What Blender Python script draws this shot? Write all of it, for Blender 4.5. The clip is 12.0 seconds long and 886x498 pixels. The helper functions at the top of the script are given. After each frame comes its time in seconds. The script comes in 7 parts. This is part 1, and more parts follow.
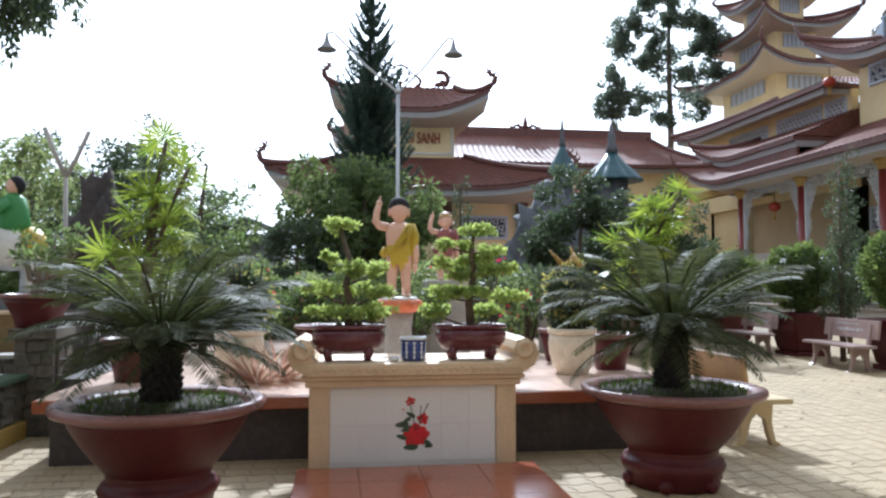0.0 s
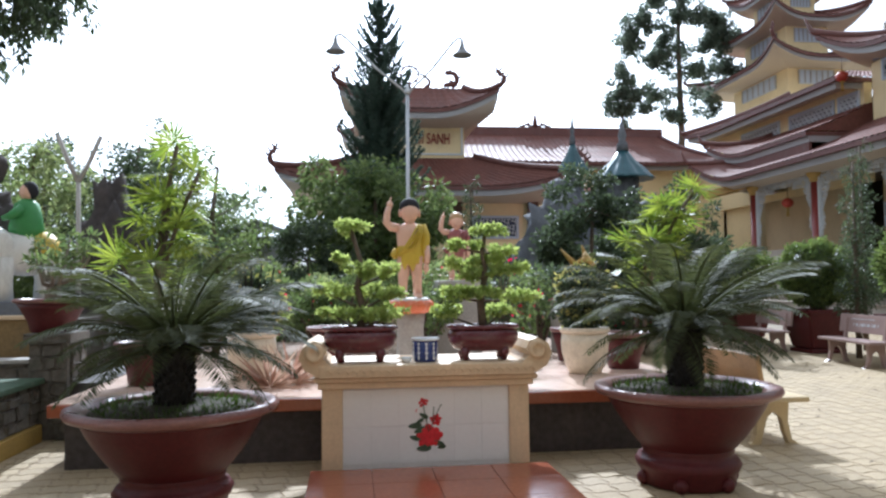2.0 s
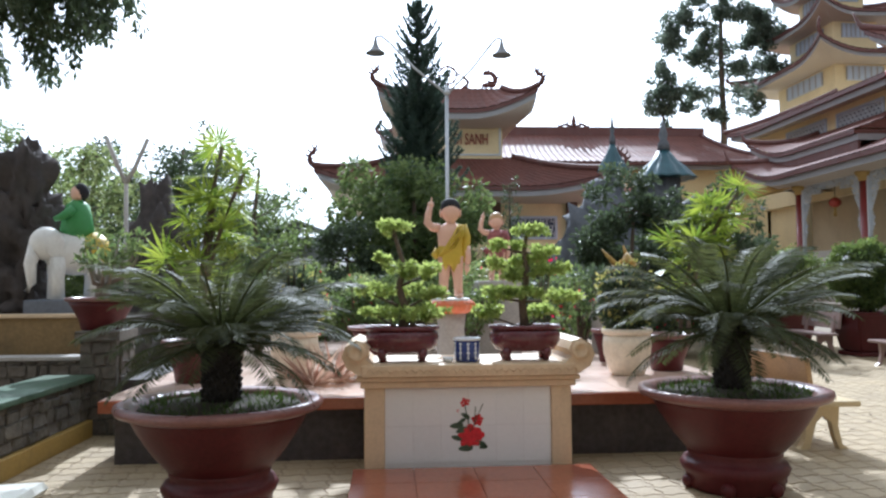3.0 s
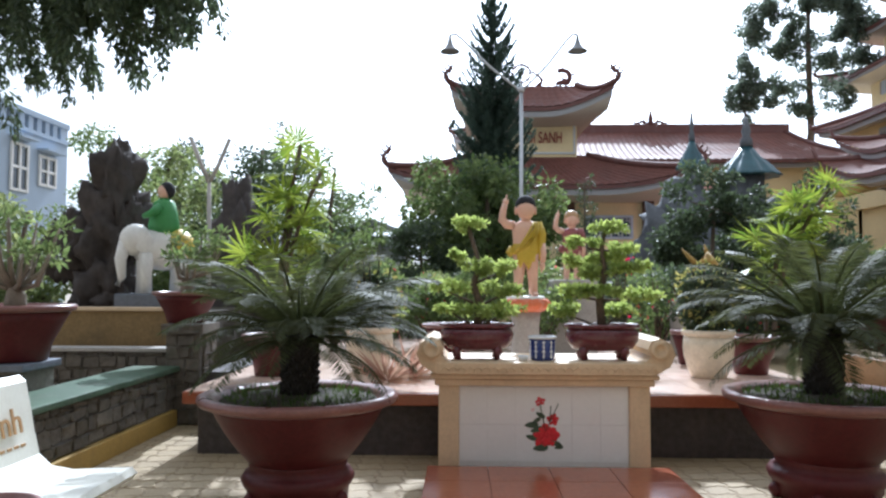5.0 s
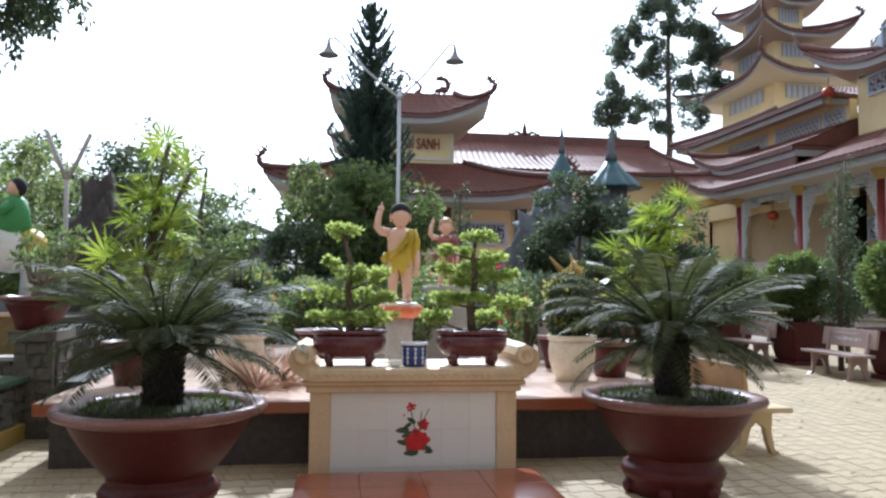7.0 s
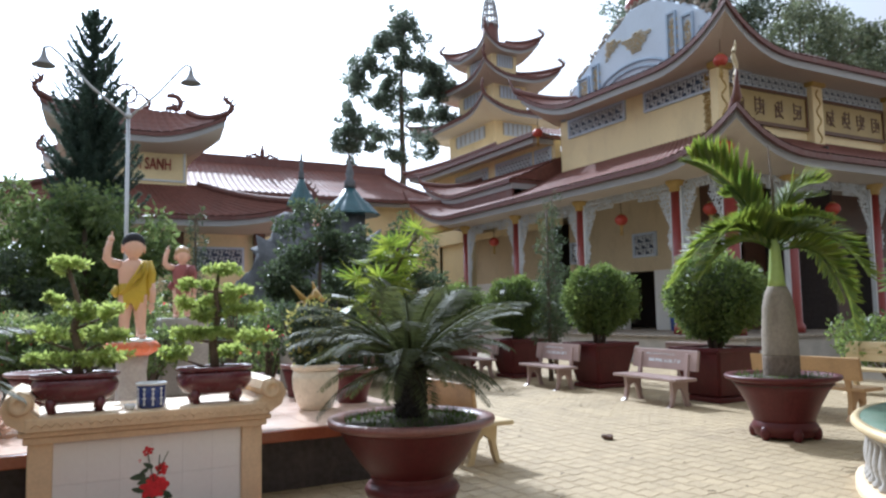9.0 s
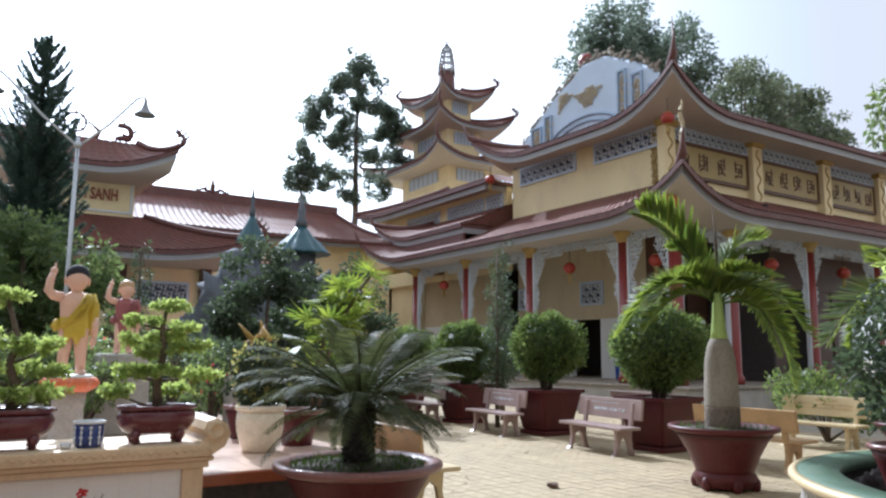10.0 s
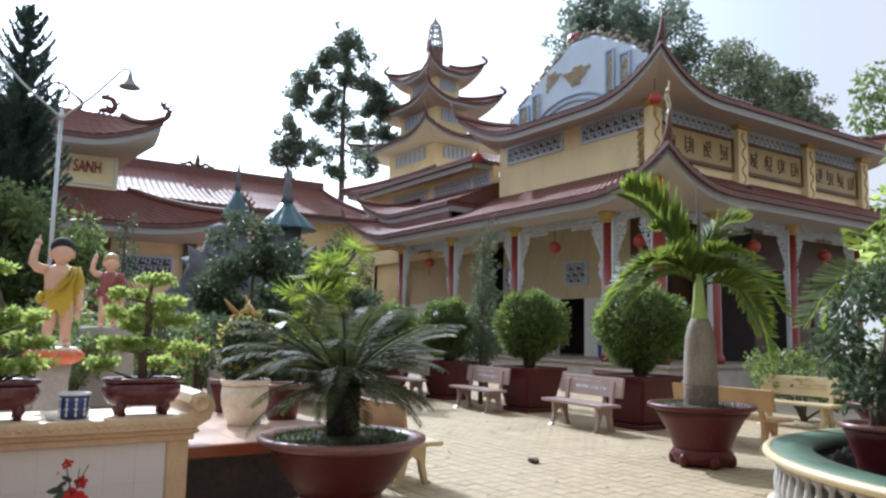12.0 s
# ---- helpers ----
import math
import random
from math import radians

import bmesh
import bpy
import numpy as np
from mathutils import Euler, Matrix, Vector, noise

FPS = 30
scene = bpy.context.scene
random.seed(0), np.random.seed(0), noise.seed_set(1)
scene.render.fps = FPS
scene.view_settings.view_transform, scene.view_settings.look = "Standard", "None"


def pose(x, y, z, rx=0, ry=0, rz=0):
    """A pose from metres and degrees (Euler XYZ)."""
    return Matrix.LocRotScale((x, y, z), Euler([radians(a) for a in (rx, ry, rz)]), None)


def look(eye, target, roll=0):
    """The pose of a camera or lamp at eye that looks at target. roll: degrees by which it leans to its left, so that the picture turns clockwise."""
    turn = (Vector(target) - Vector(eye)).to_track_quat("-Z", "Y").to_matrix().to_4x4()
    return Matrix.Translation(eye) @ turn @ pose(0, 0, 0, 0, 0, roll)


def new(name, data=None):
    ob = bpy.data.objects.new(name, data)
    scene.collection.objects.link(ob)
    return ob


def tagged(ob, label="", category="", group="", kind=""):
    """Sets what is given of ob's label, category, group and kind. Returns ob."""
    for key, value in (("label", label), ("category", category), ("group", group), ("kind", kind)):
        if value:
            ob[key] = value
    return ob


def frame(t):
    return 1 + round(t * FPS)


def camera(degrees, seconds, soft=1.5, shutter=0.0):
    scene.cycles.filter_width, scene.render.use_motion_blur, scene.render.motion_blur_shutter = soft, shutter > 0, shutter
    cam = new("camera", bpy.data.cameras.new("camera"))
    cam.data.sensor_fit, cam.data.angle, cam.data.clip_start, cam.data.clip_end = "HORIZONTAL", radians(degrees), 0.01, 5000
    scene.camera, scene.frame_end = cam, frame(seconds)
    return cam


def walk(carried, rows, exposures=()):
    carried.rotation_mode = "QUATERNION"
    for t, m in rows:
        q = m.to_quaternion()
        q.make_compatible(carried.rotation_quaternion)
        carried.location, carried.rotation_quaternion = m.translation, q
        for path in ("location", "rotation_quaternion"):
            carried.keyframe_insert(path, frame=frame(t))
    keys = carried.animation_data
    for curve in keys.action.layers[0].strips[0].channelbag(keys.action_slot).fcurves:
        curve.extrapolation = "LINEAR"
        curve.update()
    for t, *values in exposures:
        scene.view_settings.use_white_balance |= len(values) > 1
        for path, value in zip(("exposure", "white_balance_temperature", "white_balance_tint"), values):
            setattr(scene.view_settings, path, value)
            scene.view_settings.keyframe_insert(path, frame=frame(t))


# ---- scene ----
cam = camera(62.0, 12.0, soft=2.4)
PATH = [
    (0.0, pose(0.000, 0.000, 1.500, 92.698, -0.076, -7.947)),
    (0.5, pose(0.001, 0.009, 1.502, 92.731, -0.016, -7.745)),
    (1.0, pose(-0.008, 0.020, 1.494, 92.575, 0.248, -7.539)),
    (1.5, pose(-0.004, 0.021, 1.497, 92.650, 0.661, -7.252)),
    (2.0, pose(0.002, 0.014, 1.501, 92.728, 0.545, -7.061)),
    (2.5, pose(-0.005, 0.007, 1.502, 93.023, 0.395, -6.220)),
    (3.0, pose(-0.035, 0.015, 1.496, 92.802, 0.363, -4.180)),
    (3.5, pose(-0.053, 0.019, 1.501, 92.810, 0.080, -0.064)),
    (3.7, pose(-0.074, 0.023, 1.501, 92.713, -0.209, 1.189)),
    (5.3, pose(-0.060, 0.051, 1.473, 92.839, -0.228, 1.371)),
    (5.5, pose(-0.063, 0.050, 1.481, 92.991, -0.108, 0.211)),
    (6.0, pose(-0.055, 0.037, 1.481, 93.193, -0.234, -1.645)),
    (6.5, pose(-0.048, 0.024, 1.491, 92.955, -0.110, -3.077)),
    (7.0, pose(-0.035, -0.007, 1.501, 93.143, -0.594, -8.143)),
    (7.5, pose(-0.017, -0.004, 1.512, 93.684, -0.775, -13.315)),
    (7.7, pose(-0.033, -0.020, 1.519, 93.482, -0.200, -15.586)),
    (9.3, pose(-0.157, -0.147, 1.574, 95.602, 0.332, -30.480)),
    (9.5, pose(-0.169, -0.147, 1.575, 96.141, -0.323, -31.685)),
    (10.0, pose(-0.193, -0.153, 1.580, 98.120, -0.504, -32.360)),
    (10.5, pose(-0.201, -0.171, 1.585, 98.788, -0.617, -33.398)),
    (11.0, pose(-0.198, -0.175, 1.586, 98.481, -0.790, -33.706)),
    (11.5, pose(-0.203, -0.187, 1.580, 97.397, -1.106, -33.929)),
    (12.0, pose(-0.215, -0.195, 1.574, 96.403, -1.137, -33.539)),
]
walk(cam, PATH, exposures=[(0.0, 0.24, 5300, 9), (12.0, 0.24, 5300, 9)])

# ---- light ----
SUN_AZ, SUN_EL = 3.0, 38.0
world = bpy.data.worlds.new("sky")
scene.world = world
world.use_nodes = True
wn = world.node_tree.nodes
sky = wn.new("ShaderNodeTexSky")
sky.sky_type = "NISHITA"
sky.sun_disc = False
sky.sun_elevation, sky.sun_rotation = radians(SUN_EL), radians(SUN_AZ)
sky.air_density, sky.dust_density, sky.ozone_density = 0.8, 7.0, 1.5
wn["Background"].inputs[1].default_value = 0.082
haze = wn.new("ShaderNodeHueSaturation")
haze.inputs["Saturation"].default_value, haze.inputs["Value"].default_value = 0.08, 2.0
world.node_tree.links.new(sky.outputs[0], haze.inputs["Color"])
even = wn.new("ShaderNodeMix")  # thin high cloud evens out the glow round the sun
even.data_type, even.blend_type = "RGBA", "DARKEN"
even.inputs["Factor"].default_value = 1.0
even.inputs["B"].default_value = (42.0, 42.0, 42.5, 1)
world.node_tree.links.new(haze.outputs[0], even.inputs["A"])
veil = wn.new("ShaderNodeMix")  # and lifts the rest of the sky to white
veil.data_type, veil.blend_type = "RGBA", "LIGHTEN"
veil.inputs["Factor"].default_value = 1.0
veil.inputs["B"].default_value = (8.9, 8.4, 7.7, 1)
world.node_tree.links.new(even.outputs["Result"], veil.inputs["A"])
world.node_tree.links.new(veil.outputs["Result"], wn["Background"].inputs[0])
sun_data = bpy.data.lights.new("sun", "SUN")
sun_data.energy, sun_data.angle, sun_data.color = 4.8, radians(0.6), (1.0, 0.95, 0.88)
sun = new("sun", sun_data)
sun.matrix_world = look((30 * math.sin(radians(SUN_AZ)), 30 * math.cos(radians(SUN_AZ)), 30 * math.tan(radians(SUN_EL))), (0, 0, 0))


# ---- materials ----
def mk(name, col, rough=0.7, var=0.18, big=1.2, fine=30.0, bump=0.15, metal=0.0, stain=None, stain_amt=0.35, spec=0.5, random_amt=0.0, coat=0.0):
    """A painted or mineral surface: two scales of tone, optional stains, fine relief."""
    m = bpy.data.materials.new(name)
    m.use_nodes = True
    n, l = m.node_tree.nodes, m.node_tree.links
    b = n["Principled BSDF"]
    tc = n.new("ShaderNodeTexCoord")
    n1, n2 = n.new("ShaderNodeTexNoise"), n.new("ShaderNodeTexNoise")
    n1.inputs["Scale"].default_value, n1.inputs["Detail"].default_value = big, 6
    n2.inputs["Scale"].default_value, n2.inputs["Detail"].default_value = fine, 4
    l.new(tc.outputs["Object"], n1.inputs["Vector"])
    l.new(tc.outputs["Object"], n2.inputs["Vector"])
    add = n.new("ShaderNodeMath")
    add.operation = "ADD"
    l.new(n1.outputs["Fac"], add.inputs[0])
    l.new(n2.outputs["Fac"], add.inputs[1])
    ramp = n.new("ShaderNodeMapRange")
    ramp.inputs["From Min"].default_value, ramp.inputs["From Max"].default_value = 0.65, 1.35
    ramp.inputs["To Min"].default_value, ramp.inputs["To Max"].default_value = 1 - var, 1 + var
    l.new(add.outputs[0], ramp.inputs["Value"])
    hsv = n.new("ShaderNodeHueSaturation")
    hsv.inputs["Color"].default_value = (*col, 1)
    l.new(ramp.outputs[0], hsv.inputs["Value"])
    out = hsv.outputs["Color"]
    if random_amt:
        info, geo = n.new("ShaderNodeObjectInfo"), n.new("ShaderNodeNewGeometry")
        sm = n.new("ShaderNodeMath")
        sm.operation = "ADD"
        l.new(info.outputs["Random"], sm.inputs[0])
        l.new(geo.outputs["Random Per Island"], sm.inputs[1])
        fr = n.new("ShaderNodeMath")
        fr.operation = "FRACT"
        l.new(sm.outputs[0], fr.inputs[0])
        mr = n.new("ShaderNodeMapRange")
        mr.inputs["To Min"].default_value, mr.inputs["To Max"].default_value = 1 - random_amt, 1 + random_amt
        l.new(fr.outputs[0], mr.inputs["Value"])
        h2 = n.new("ShaderNodeHueSaturation")
        l.new(out, h2.inputs["Color"])
        l.new(mr.outputs[0], h2.inputs["Value"])
        out = h2.outputs["Color"]
    if stain:
        n3 = n.new("ShaderNodeTexNoise")
        n3.inputs["Scale"].default_value, n3.inputs["Detail"].default_value, n3.inputs["Roughness"].default_value = big * 2.3, 9, 0.7
        mp = n.new("ShaderNodeMapping")
        mp.inputs["Scale"].default_value = (1, 1, 0.45)
        l.new(tc.outputs["Object"], mp.inputs["Vector"])
        l.new(mp.outputs[0], n3.inputs["Vector"])
        cr = n.new("ShaderNodeMapRange")
        cr.inputs["From Min"].default_value, cr.inputs["From Max"].default_value = 0.5, 0.72
        cr.inputs["To Min"].default_value, cr.inputs["To Max"].default_value = 0, stain_amt
        l.new(n3.outputs["Fac"], cr.inputs["Value"])
        mx = n.new("ShaderNodeMix")
        mx.data_type = "RGBA"
        l.new(cr.outputs[0], mx.inputs["Factor"])
        l.new(out, mx.inputs["A"])
        mx.inputs["B"].default_value = (*stain, 1)
        out = mx.outputs["Result"]
    l.new(out, b.inputs["Base Color"])
    rr = n.new("ShaderNodeMapRange")
    rr.inputs["To Min"].default_value, rr.inputs["To Max"].default_value = max(0.03, rough - 0.12), min(1, rough + 0.12)
    l.new(n1.outputs["Fac"], rr.inputs["Value"])
    l.new(rr.outputs[0], b.inputs["Roughness"])
    b.inputs["Metallic"].default_value = metal
    b.inputs["Specular IOR Level"].default_value = spec
    b.inputs["Coat Weight"].default_value = coat
    if bump:
        bp = n.new("ShaderNodeBump")
        bp.inputs["Strength"].default_value, bp.inputs["Distance"].default_value = bump, 0.02
        l.new(n2.outputs["Fac"], bp.inputs["Height"])
        l.new(bp.outputs[0], b.inputs["Normal"])
    return m


def leaf_mat(name, col, col2, trans=0.45, rough=0.45, spec=0.4):
    """Leaves that let light through; tone differs leaf by leaf."""
    m = bpy.data.materials.new(name)
    m.use_nodes = True
    n, l = m.node_tree.nodes, m.node_tree.links
    b = n["Principled BSDF"]
    geo, tc, nz = n.new("ShaderNodeNewGeometry"), n.new("ShaderNodeTexCoord"), n.new("ShaderNodeTexNoise")
    nz.inputs["Scale"].default_value = 2.2
    l.new(tc.outputs["Object"], nz.inputs["Vector"])
    av = n.new("ShaderNodeMath")
    av.operation = "MULTIPLY_ADD"
    l.new(geo.outputs["Random Per Island"], av.inputs[0])
    av.inputs[1].default_value = 0.6
    l.new(nz.outputs["Fac"], av.inputs[2])
    mr = n.new("ShaderNodeMapRange")
    mr.inputs["From Min"].default_value, mr.inputs["From Max"].default_value = 0.35, 1.25
    l.new(av.outputs[0], mr.inputs["Value"])
    mx = n.new("ShaderNodeMix")
    mx.data_type = "RGBA"
    mx.inputs["A"].default_value, mx.inputs["B"].default_value = (*col, 1), (*col2, 1)
    l.new(mr.outputs[0], mx.inputs["Factor"])
    l.new(mx.outputs["Result"], b.inputs["Base Color"])
    b.inputs["Roughness"].default_value, b.inputs["Specular IOR Level"].default_value = rough, spec
    tr = n.new("ShaderNodeBsdfTranslucent")
    hs = n.new("ShaderNodeHueSaturation")
    hs.inputs["Value"].default_value, hs.inputs["Saturation"].default_value, hs.inputs["Hue"].default_value = 2.0, 1.1, 0.485
    l.new(mx.outputs["Result"], hs.inputs["Color"])
    l.new(hs.outputs[0], tr.inputs["Color"])
    ms = n.new("ShaderNodeMixShader")
    ms.inputs[0].default_value = trans
    l.new(b.outputs[0], ms.inputs[1])
    l.new(tr.outputs[0], ms.inputs[2])
    l.new(ms.outputs[0], n["Material Output"].inputs["Surface"])
    return m


CREAM = mk("cream_paint", (0.80, 0.67, 0.39), 0.75, 0.10, 0.6, 25, 0.08, stain=(0.45, 0.36, 0.22), stain_amt=0.25)
CREAM_ALTAR = mk("altar_cream_paint", (0.70, 0.54, 0.35), 0.6, 0.10, 3, 40, 0.1, stain=(0.35, 0.25, 0.15), stain_amt=0.3)
# stained yellow paint, darkened for the shade on the trough's face
TROUGH = mk("shaded_yellow_paint", (0.25, 0.17, 0.07), 0.75, 0.25, 2, 25, 0.15, stain=(0.10, 0.08, 0.05), stain_amt=0.5)
YELLOW = mk("yellow_paint", (0.40, 0.26, 0.06), 0.7, 0.15, 2, 30, 0.12, stain=(0.2, 0.14, 0.06), stain_amt=0.4)
SOFFIT = mk("soffit_paint", (0.52, 0.46, 0.38), 0.8, 0.08, 0.5, 20, 0.05)
FASCIA = mk("fascia_grey_paint", (0.35, 0.35, 0.36), 0.7, 0.12, 1, 30, 0.08, stain=(0.3, 0.28, 0.25), stain_amt=0.3)
TILE = mk("roof_tile_clay", (0.165, 0.068, 0.053), 0.65, 0.30, 0.8, 9, 0.25, stain=(0.11, 0.055, 0.045), stain_amt=0.5, random_amt=0.1, spec=0.3)
RIDGE = mk("ridge_clay", (0.13, 0.05, 0.042), 0.55, 0.2, 1.5, 20, 0.2, stain=(0.22, 0.19, 0.17), stain_amt=0.3)
COLUMN = mk("column_red_paint", (0.22, 0.035, 0.03), 0.35, 0.12, 1, 25, 0.05)
GOLD = mk("gilded_plaster", (0.42, 0.28, 0.08), 0.5, 0.2, 4, 40, 0.2)
BLUEWHITE = mk("blue_white_plaster", (0.52, 0.60, 0.71), 0.7, 0.10, 1, 25, 0.1, stain=(0.4, 0.45, 0.52), stain_amt=0.3)
LATTICE = mk("lattice_grey_white", (0.62, 0.66, 0.70), 0.6, 0.12, 2, 40, 0.08)
DARKBLUE = mk("grille_dark_blue", (0.05, 0.07, 0.12), 0.6, 0.2, 3, 30, 0.05)
COPING = mk("weathered_coping", (0.30, 0.26, 0.21), 0.9, 0.3, 4, 20, 0.5, stain=(0.12, 0.1, 0.09), stain_amt=0.5)
PANELEDGE = mk("panel_edge_blue", (0.33, 0.42, 0.54), 0.7, 0.14, 2, 30, 0.1)
RELIEF = mk("faded_gilt_relief", (0.52, 0.43, 0.27), 0.7, 0.2, 4, 30, 0.2)
# the hall interior's shade as a flat colour
DARK = mk("interior_shade", (0.05, 0.04, 0.04), 0.8, 0.3, 1, 10, 0.05)
WHITEWALL = mk("white_wall_paint", (0.74, 0.74, 0.72), 0.7, 0.06, 1, 25, 0.05)
INNER = mk("inner_cream_paint", (0.58, 0.49, 0.32), 0.75, 0.10, 0.6, 25, 0.08, stain=(0.25, 0.2, 0.14), stain_amt=0.3)
BLUEPLASTIC = mk("blue_plastic", (0.03, 0.07, 0.40), 0.35, 0.05)
DARKWOOD = mk("dark_wood", (0.10, 0.05, 0.03), 0.5, 0.25, 3, 25, 0.15)
SIGN = mk("sign_ochre", (0.36, 0.27, 0.10), 0.5, 0.15, 2, 30, 0.1)
INKRED = mk("letter_red", (0.25, 0.03, 0.02), 0.5, 0.1)
INKDARK = mk("letter_dark_brown", (0.10, 0.045, 0.02), 0.5, 0.1)
# kept dark so the added blocking wall throws little light back
BLOCKER = mk("dark_sky_blocker", (0.22, 0.19, 0.155), 0.9, 0.2, 0.5, 12, 0.2, stain=(0.12, 0.10, 0.08), stain_amt=0.4)
GROUND = mk("ground_earth", (0.30, 0.26, 0.20), 0.9, 0.25, 0.4, 12, 0.3)
JOINT = mk("sandy_joint", (0.33, 0.26, 0.17), 0.95, 0.2, 3, 40, 0.3)
PAVER = mk("paver_concrete", (0.40, 0.315, 0.19), 0.75, 0.18, 0.9, 45, 0.2, stain=(0.27, 0.21, 0.13), stain_amt=0.45, random_amt=0.07)
TERRACOTTA = mk("glazed_red_tile", (0.36, 0.115, 0.06), 0.16, 0.14, 2, 30, 0.03, stain=(0.3, 0.08, 0.05), stain_amt=0.3)
MAROON = mk("maroon_glaze", (0.082, 0.0135, 0.015), 0.45, 0.25, 2.5, 35, 0.05, stain=(0.15, 0.055, 0.045), stain_amt=0.25, spec=0.3)
MAROON_DARK = mk("dark_maroon_glaze", (0.11, 0.022, 0.032), 0.28, 0.2, 4, 40, 0.05, coat=0.3)
# maroon rim glaze paled to hold the sun's highlight
RIMSHEEN = mk("sheen_pale_rim", (0.20, 0.095, 0.085), 0.30, 0.2, 5, 40, 0.1, stain=(0.2, 0.08, 0.06), stain_amt=0.5)
# peach glazed tile, lightened further to hold the sun's glare
PLATTOP = mk("peach_glare_tile", (0.70, 0.53, 0.43), 0.22, 0.12, 2, 30, 0.03, stain=(0.45, 0.25, 0.18), stain_amt=0.35)
DARKSTONE = mk("dark_stone", (0.075, 0.065, 0.065), 0.7, 0.35, 2.5, 18, 0.5, stain=(0.16, 0.13, 0.11), stain_amt=0.4)
ROCK = mk("weathered_rock", (0.055, 0.047, 0.044), 0.9, 0.4, 1.5, 9, 0.9, stain=(0.12, 0.10, 0.09), stain_amt=0.4)
MOSSSTONE = mk("rubble_stone", (0.12, 0.105, 0.085), 0.85, 0.4, 3, 20, 0.7, stain=(0.06, 0.07, 0.05), stain_amt=0.6, random_amt=0.25)
# darker mortar for the rubble wall cores
DARKMORTAR = mk("dark_mortar", (0.16, 0.15, 0.13), 0.95, 0.3, 3, 25, 0.4)
GREYPAINT = mk("blue_grey_paint", (0.14, 0.16, 0.20), 0.6, 0.2, 2, 20, 0.15)
GREENTOP = mk("green_terrazzo", (0.075, 0.125, 0.08), 0.6, 0.35, 2, 60, 0.08, stain=(0.19, 0.20, 0.16), stain_amt=0.6, spec=0.3)
MORTAR = mk("pale_mortar", (0.42, 0.40, 0.37), 0.9, 0.2, 3, 30, 0.3)
WHITETILE = mk("white_glazed_tile", (0.82, 0.83, 0.84), 0.12, 0.03, 2, 30, 0.0, random_amt=0.03)
GROUT = mk("grey_grout", (0.75, 0.75, 0.75), 0.9, 0.05)
PETAL = mk("red_petal", (0.62, 0.02, 0.03), 0.5, 0.25, 20, 60, 0.1)
PAINTLEAF = mk("painted_leaf", (0.06, 0.10, 0.06), 0.5, 0.3, 20, 60, 0.1)
CREAMPOT = mk("cream_glazed_pot", (0.72, 0.63, 0.48), 0.3, 0.12, 3, 30, 0.05, stain=(0.4, 0.32, 0.22), stain_amt=0.35)
PORCELAIN = mk("white_porcelain", (0.75, 0.78, 0.82), 0.15, 0.05)
COBALT = mk("cobalt_glaze", (0.03, 0.05, 0.20), 0.15, 0.2, 8, 40, 0.02)
SOIL = mk("potting_soil", (0.05, 0.04, 0.025), 0.95, 0.4, 6, 50, 0.5)
BARK = mk("bark", (0.12, 0.09, 0.065), 0.9, 0.35, 4, 30, 0.6)
DARKBARK = mk("cycad_bark", (0.021, 0.018, 0.015), 0.9, 0.4, 8, 40, 0.7)
PALMBARK = mk("grey_palm_bark", (0.25, 0.215, 0.17), 0.8, 0.2, 2, 25, 0.3, stain=(0.14, 0.11, 0.09), stain_amt=0.6)
CROWNSHAFT = mk("green_crownshaft", (0.32, 0.42, 0.12), 0.4, 0.15, 3, 20, 0.05)
STAINEDBARK = mk("stained_palm_bark", (0.16, 0.125, 0.095), 0.9, 0.4, 5, 25, 0.5, stain=(0.25, 0.21, 0.17), stain_amt=0.4)
GRANITE = mk("pink_granite", (0.35, 0.255, 0.235), 0.35, 0.14, 3, 90, 0.05, stain=(0.36, 0.27, 0.25), stain_amt=0.4)
CREAMBENCH = mk("cream_bench_stone", (0.60, 0.48, 0.28), 0.4, 0.12, 3, 90, 0.05, stain=(0.42, 0.34, 0.22), stain_amt=0.35)
WHITEBENCH = mk("white_bench_paint", (0.78, 0.78, 0.70), 0.35, 0.06, 3, 60, 0.05, stain=(0.5, 0.45, 0.35), stain_amt=0.25)
TANWOOD = mk("tan_bench_stone", (0.45, 0.28, 0.13), 0.4, 0.2, 3, 50, 0.08)
METAL = mk("galvanised_metal", (0.50, 0.52, 0.54), 0.4, 0.12, 5, 30, 0.05, metal=0.6)
LAMPSHADE = mk("grey_enamel", (0.25, 0.26, 0.28), 0.4, 0.1)
SKIN = mk("painted_skin", (0.74, 0.47, 0.35), 0.45, 0.05, 5, 40, 0.03)
ROBERED = mk("dull_red_robe_paint", (0.30, 0.10, 0.10), 0.6, 0.15, 6, 40, 0.05)
ROBE = mk("ochre_robe_paint", (0.55, 0.40, 0.035), 0.45, 0.10, 6, 40, 0.05)
HAIR = mk("black_hair_paint", (0.015, 0.015, 0.02), 0.85, 0.1)
LOTUS = mk("orange_lotus_paint", (0.68, 0.18, 0.07), 0.5, 0.15, 6, 40, 0.06, stain=(0.75, 0.5, 0.4), stain_amt=0.4)
ELEWHITE = mk("white_statue_paint", (0.78, 0.78, 0.75), 0.5, 0.08, 4, 30, 0.1, stain=(0.4, 0.38, 0.35), stain_amt=0.4)
GREENCLOTH = mk("green_statue_paint", (0.06, 0.26, 0.07), 0.5, 0.1, 5, 30, 0.05)
TEAL = mk("teal_roof_glaze", (0.035, 0.10, 0.125), 0.35, 0.25, 3, 30, 0.15)
ROCKERY = mk("grey_rockery", (0.14, 0.15, 0.17), 0.85, 0.3, 1.5, 9, 0.7, stain=(0.06, 0.065, 0.08), stain_amt=0.5)
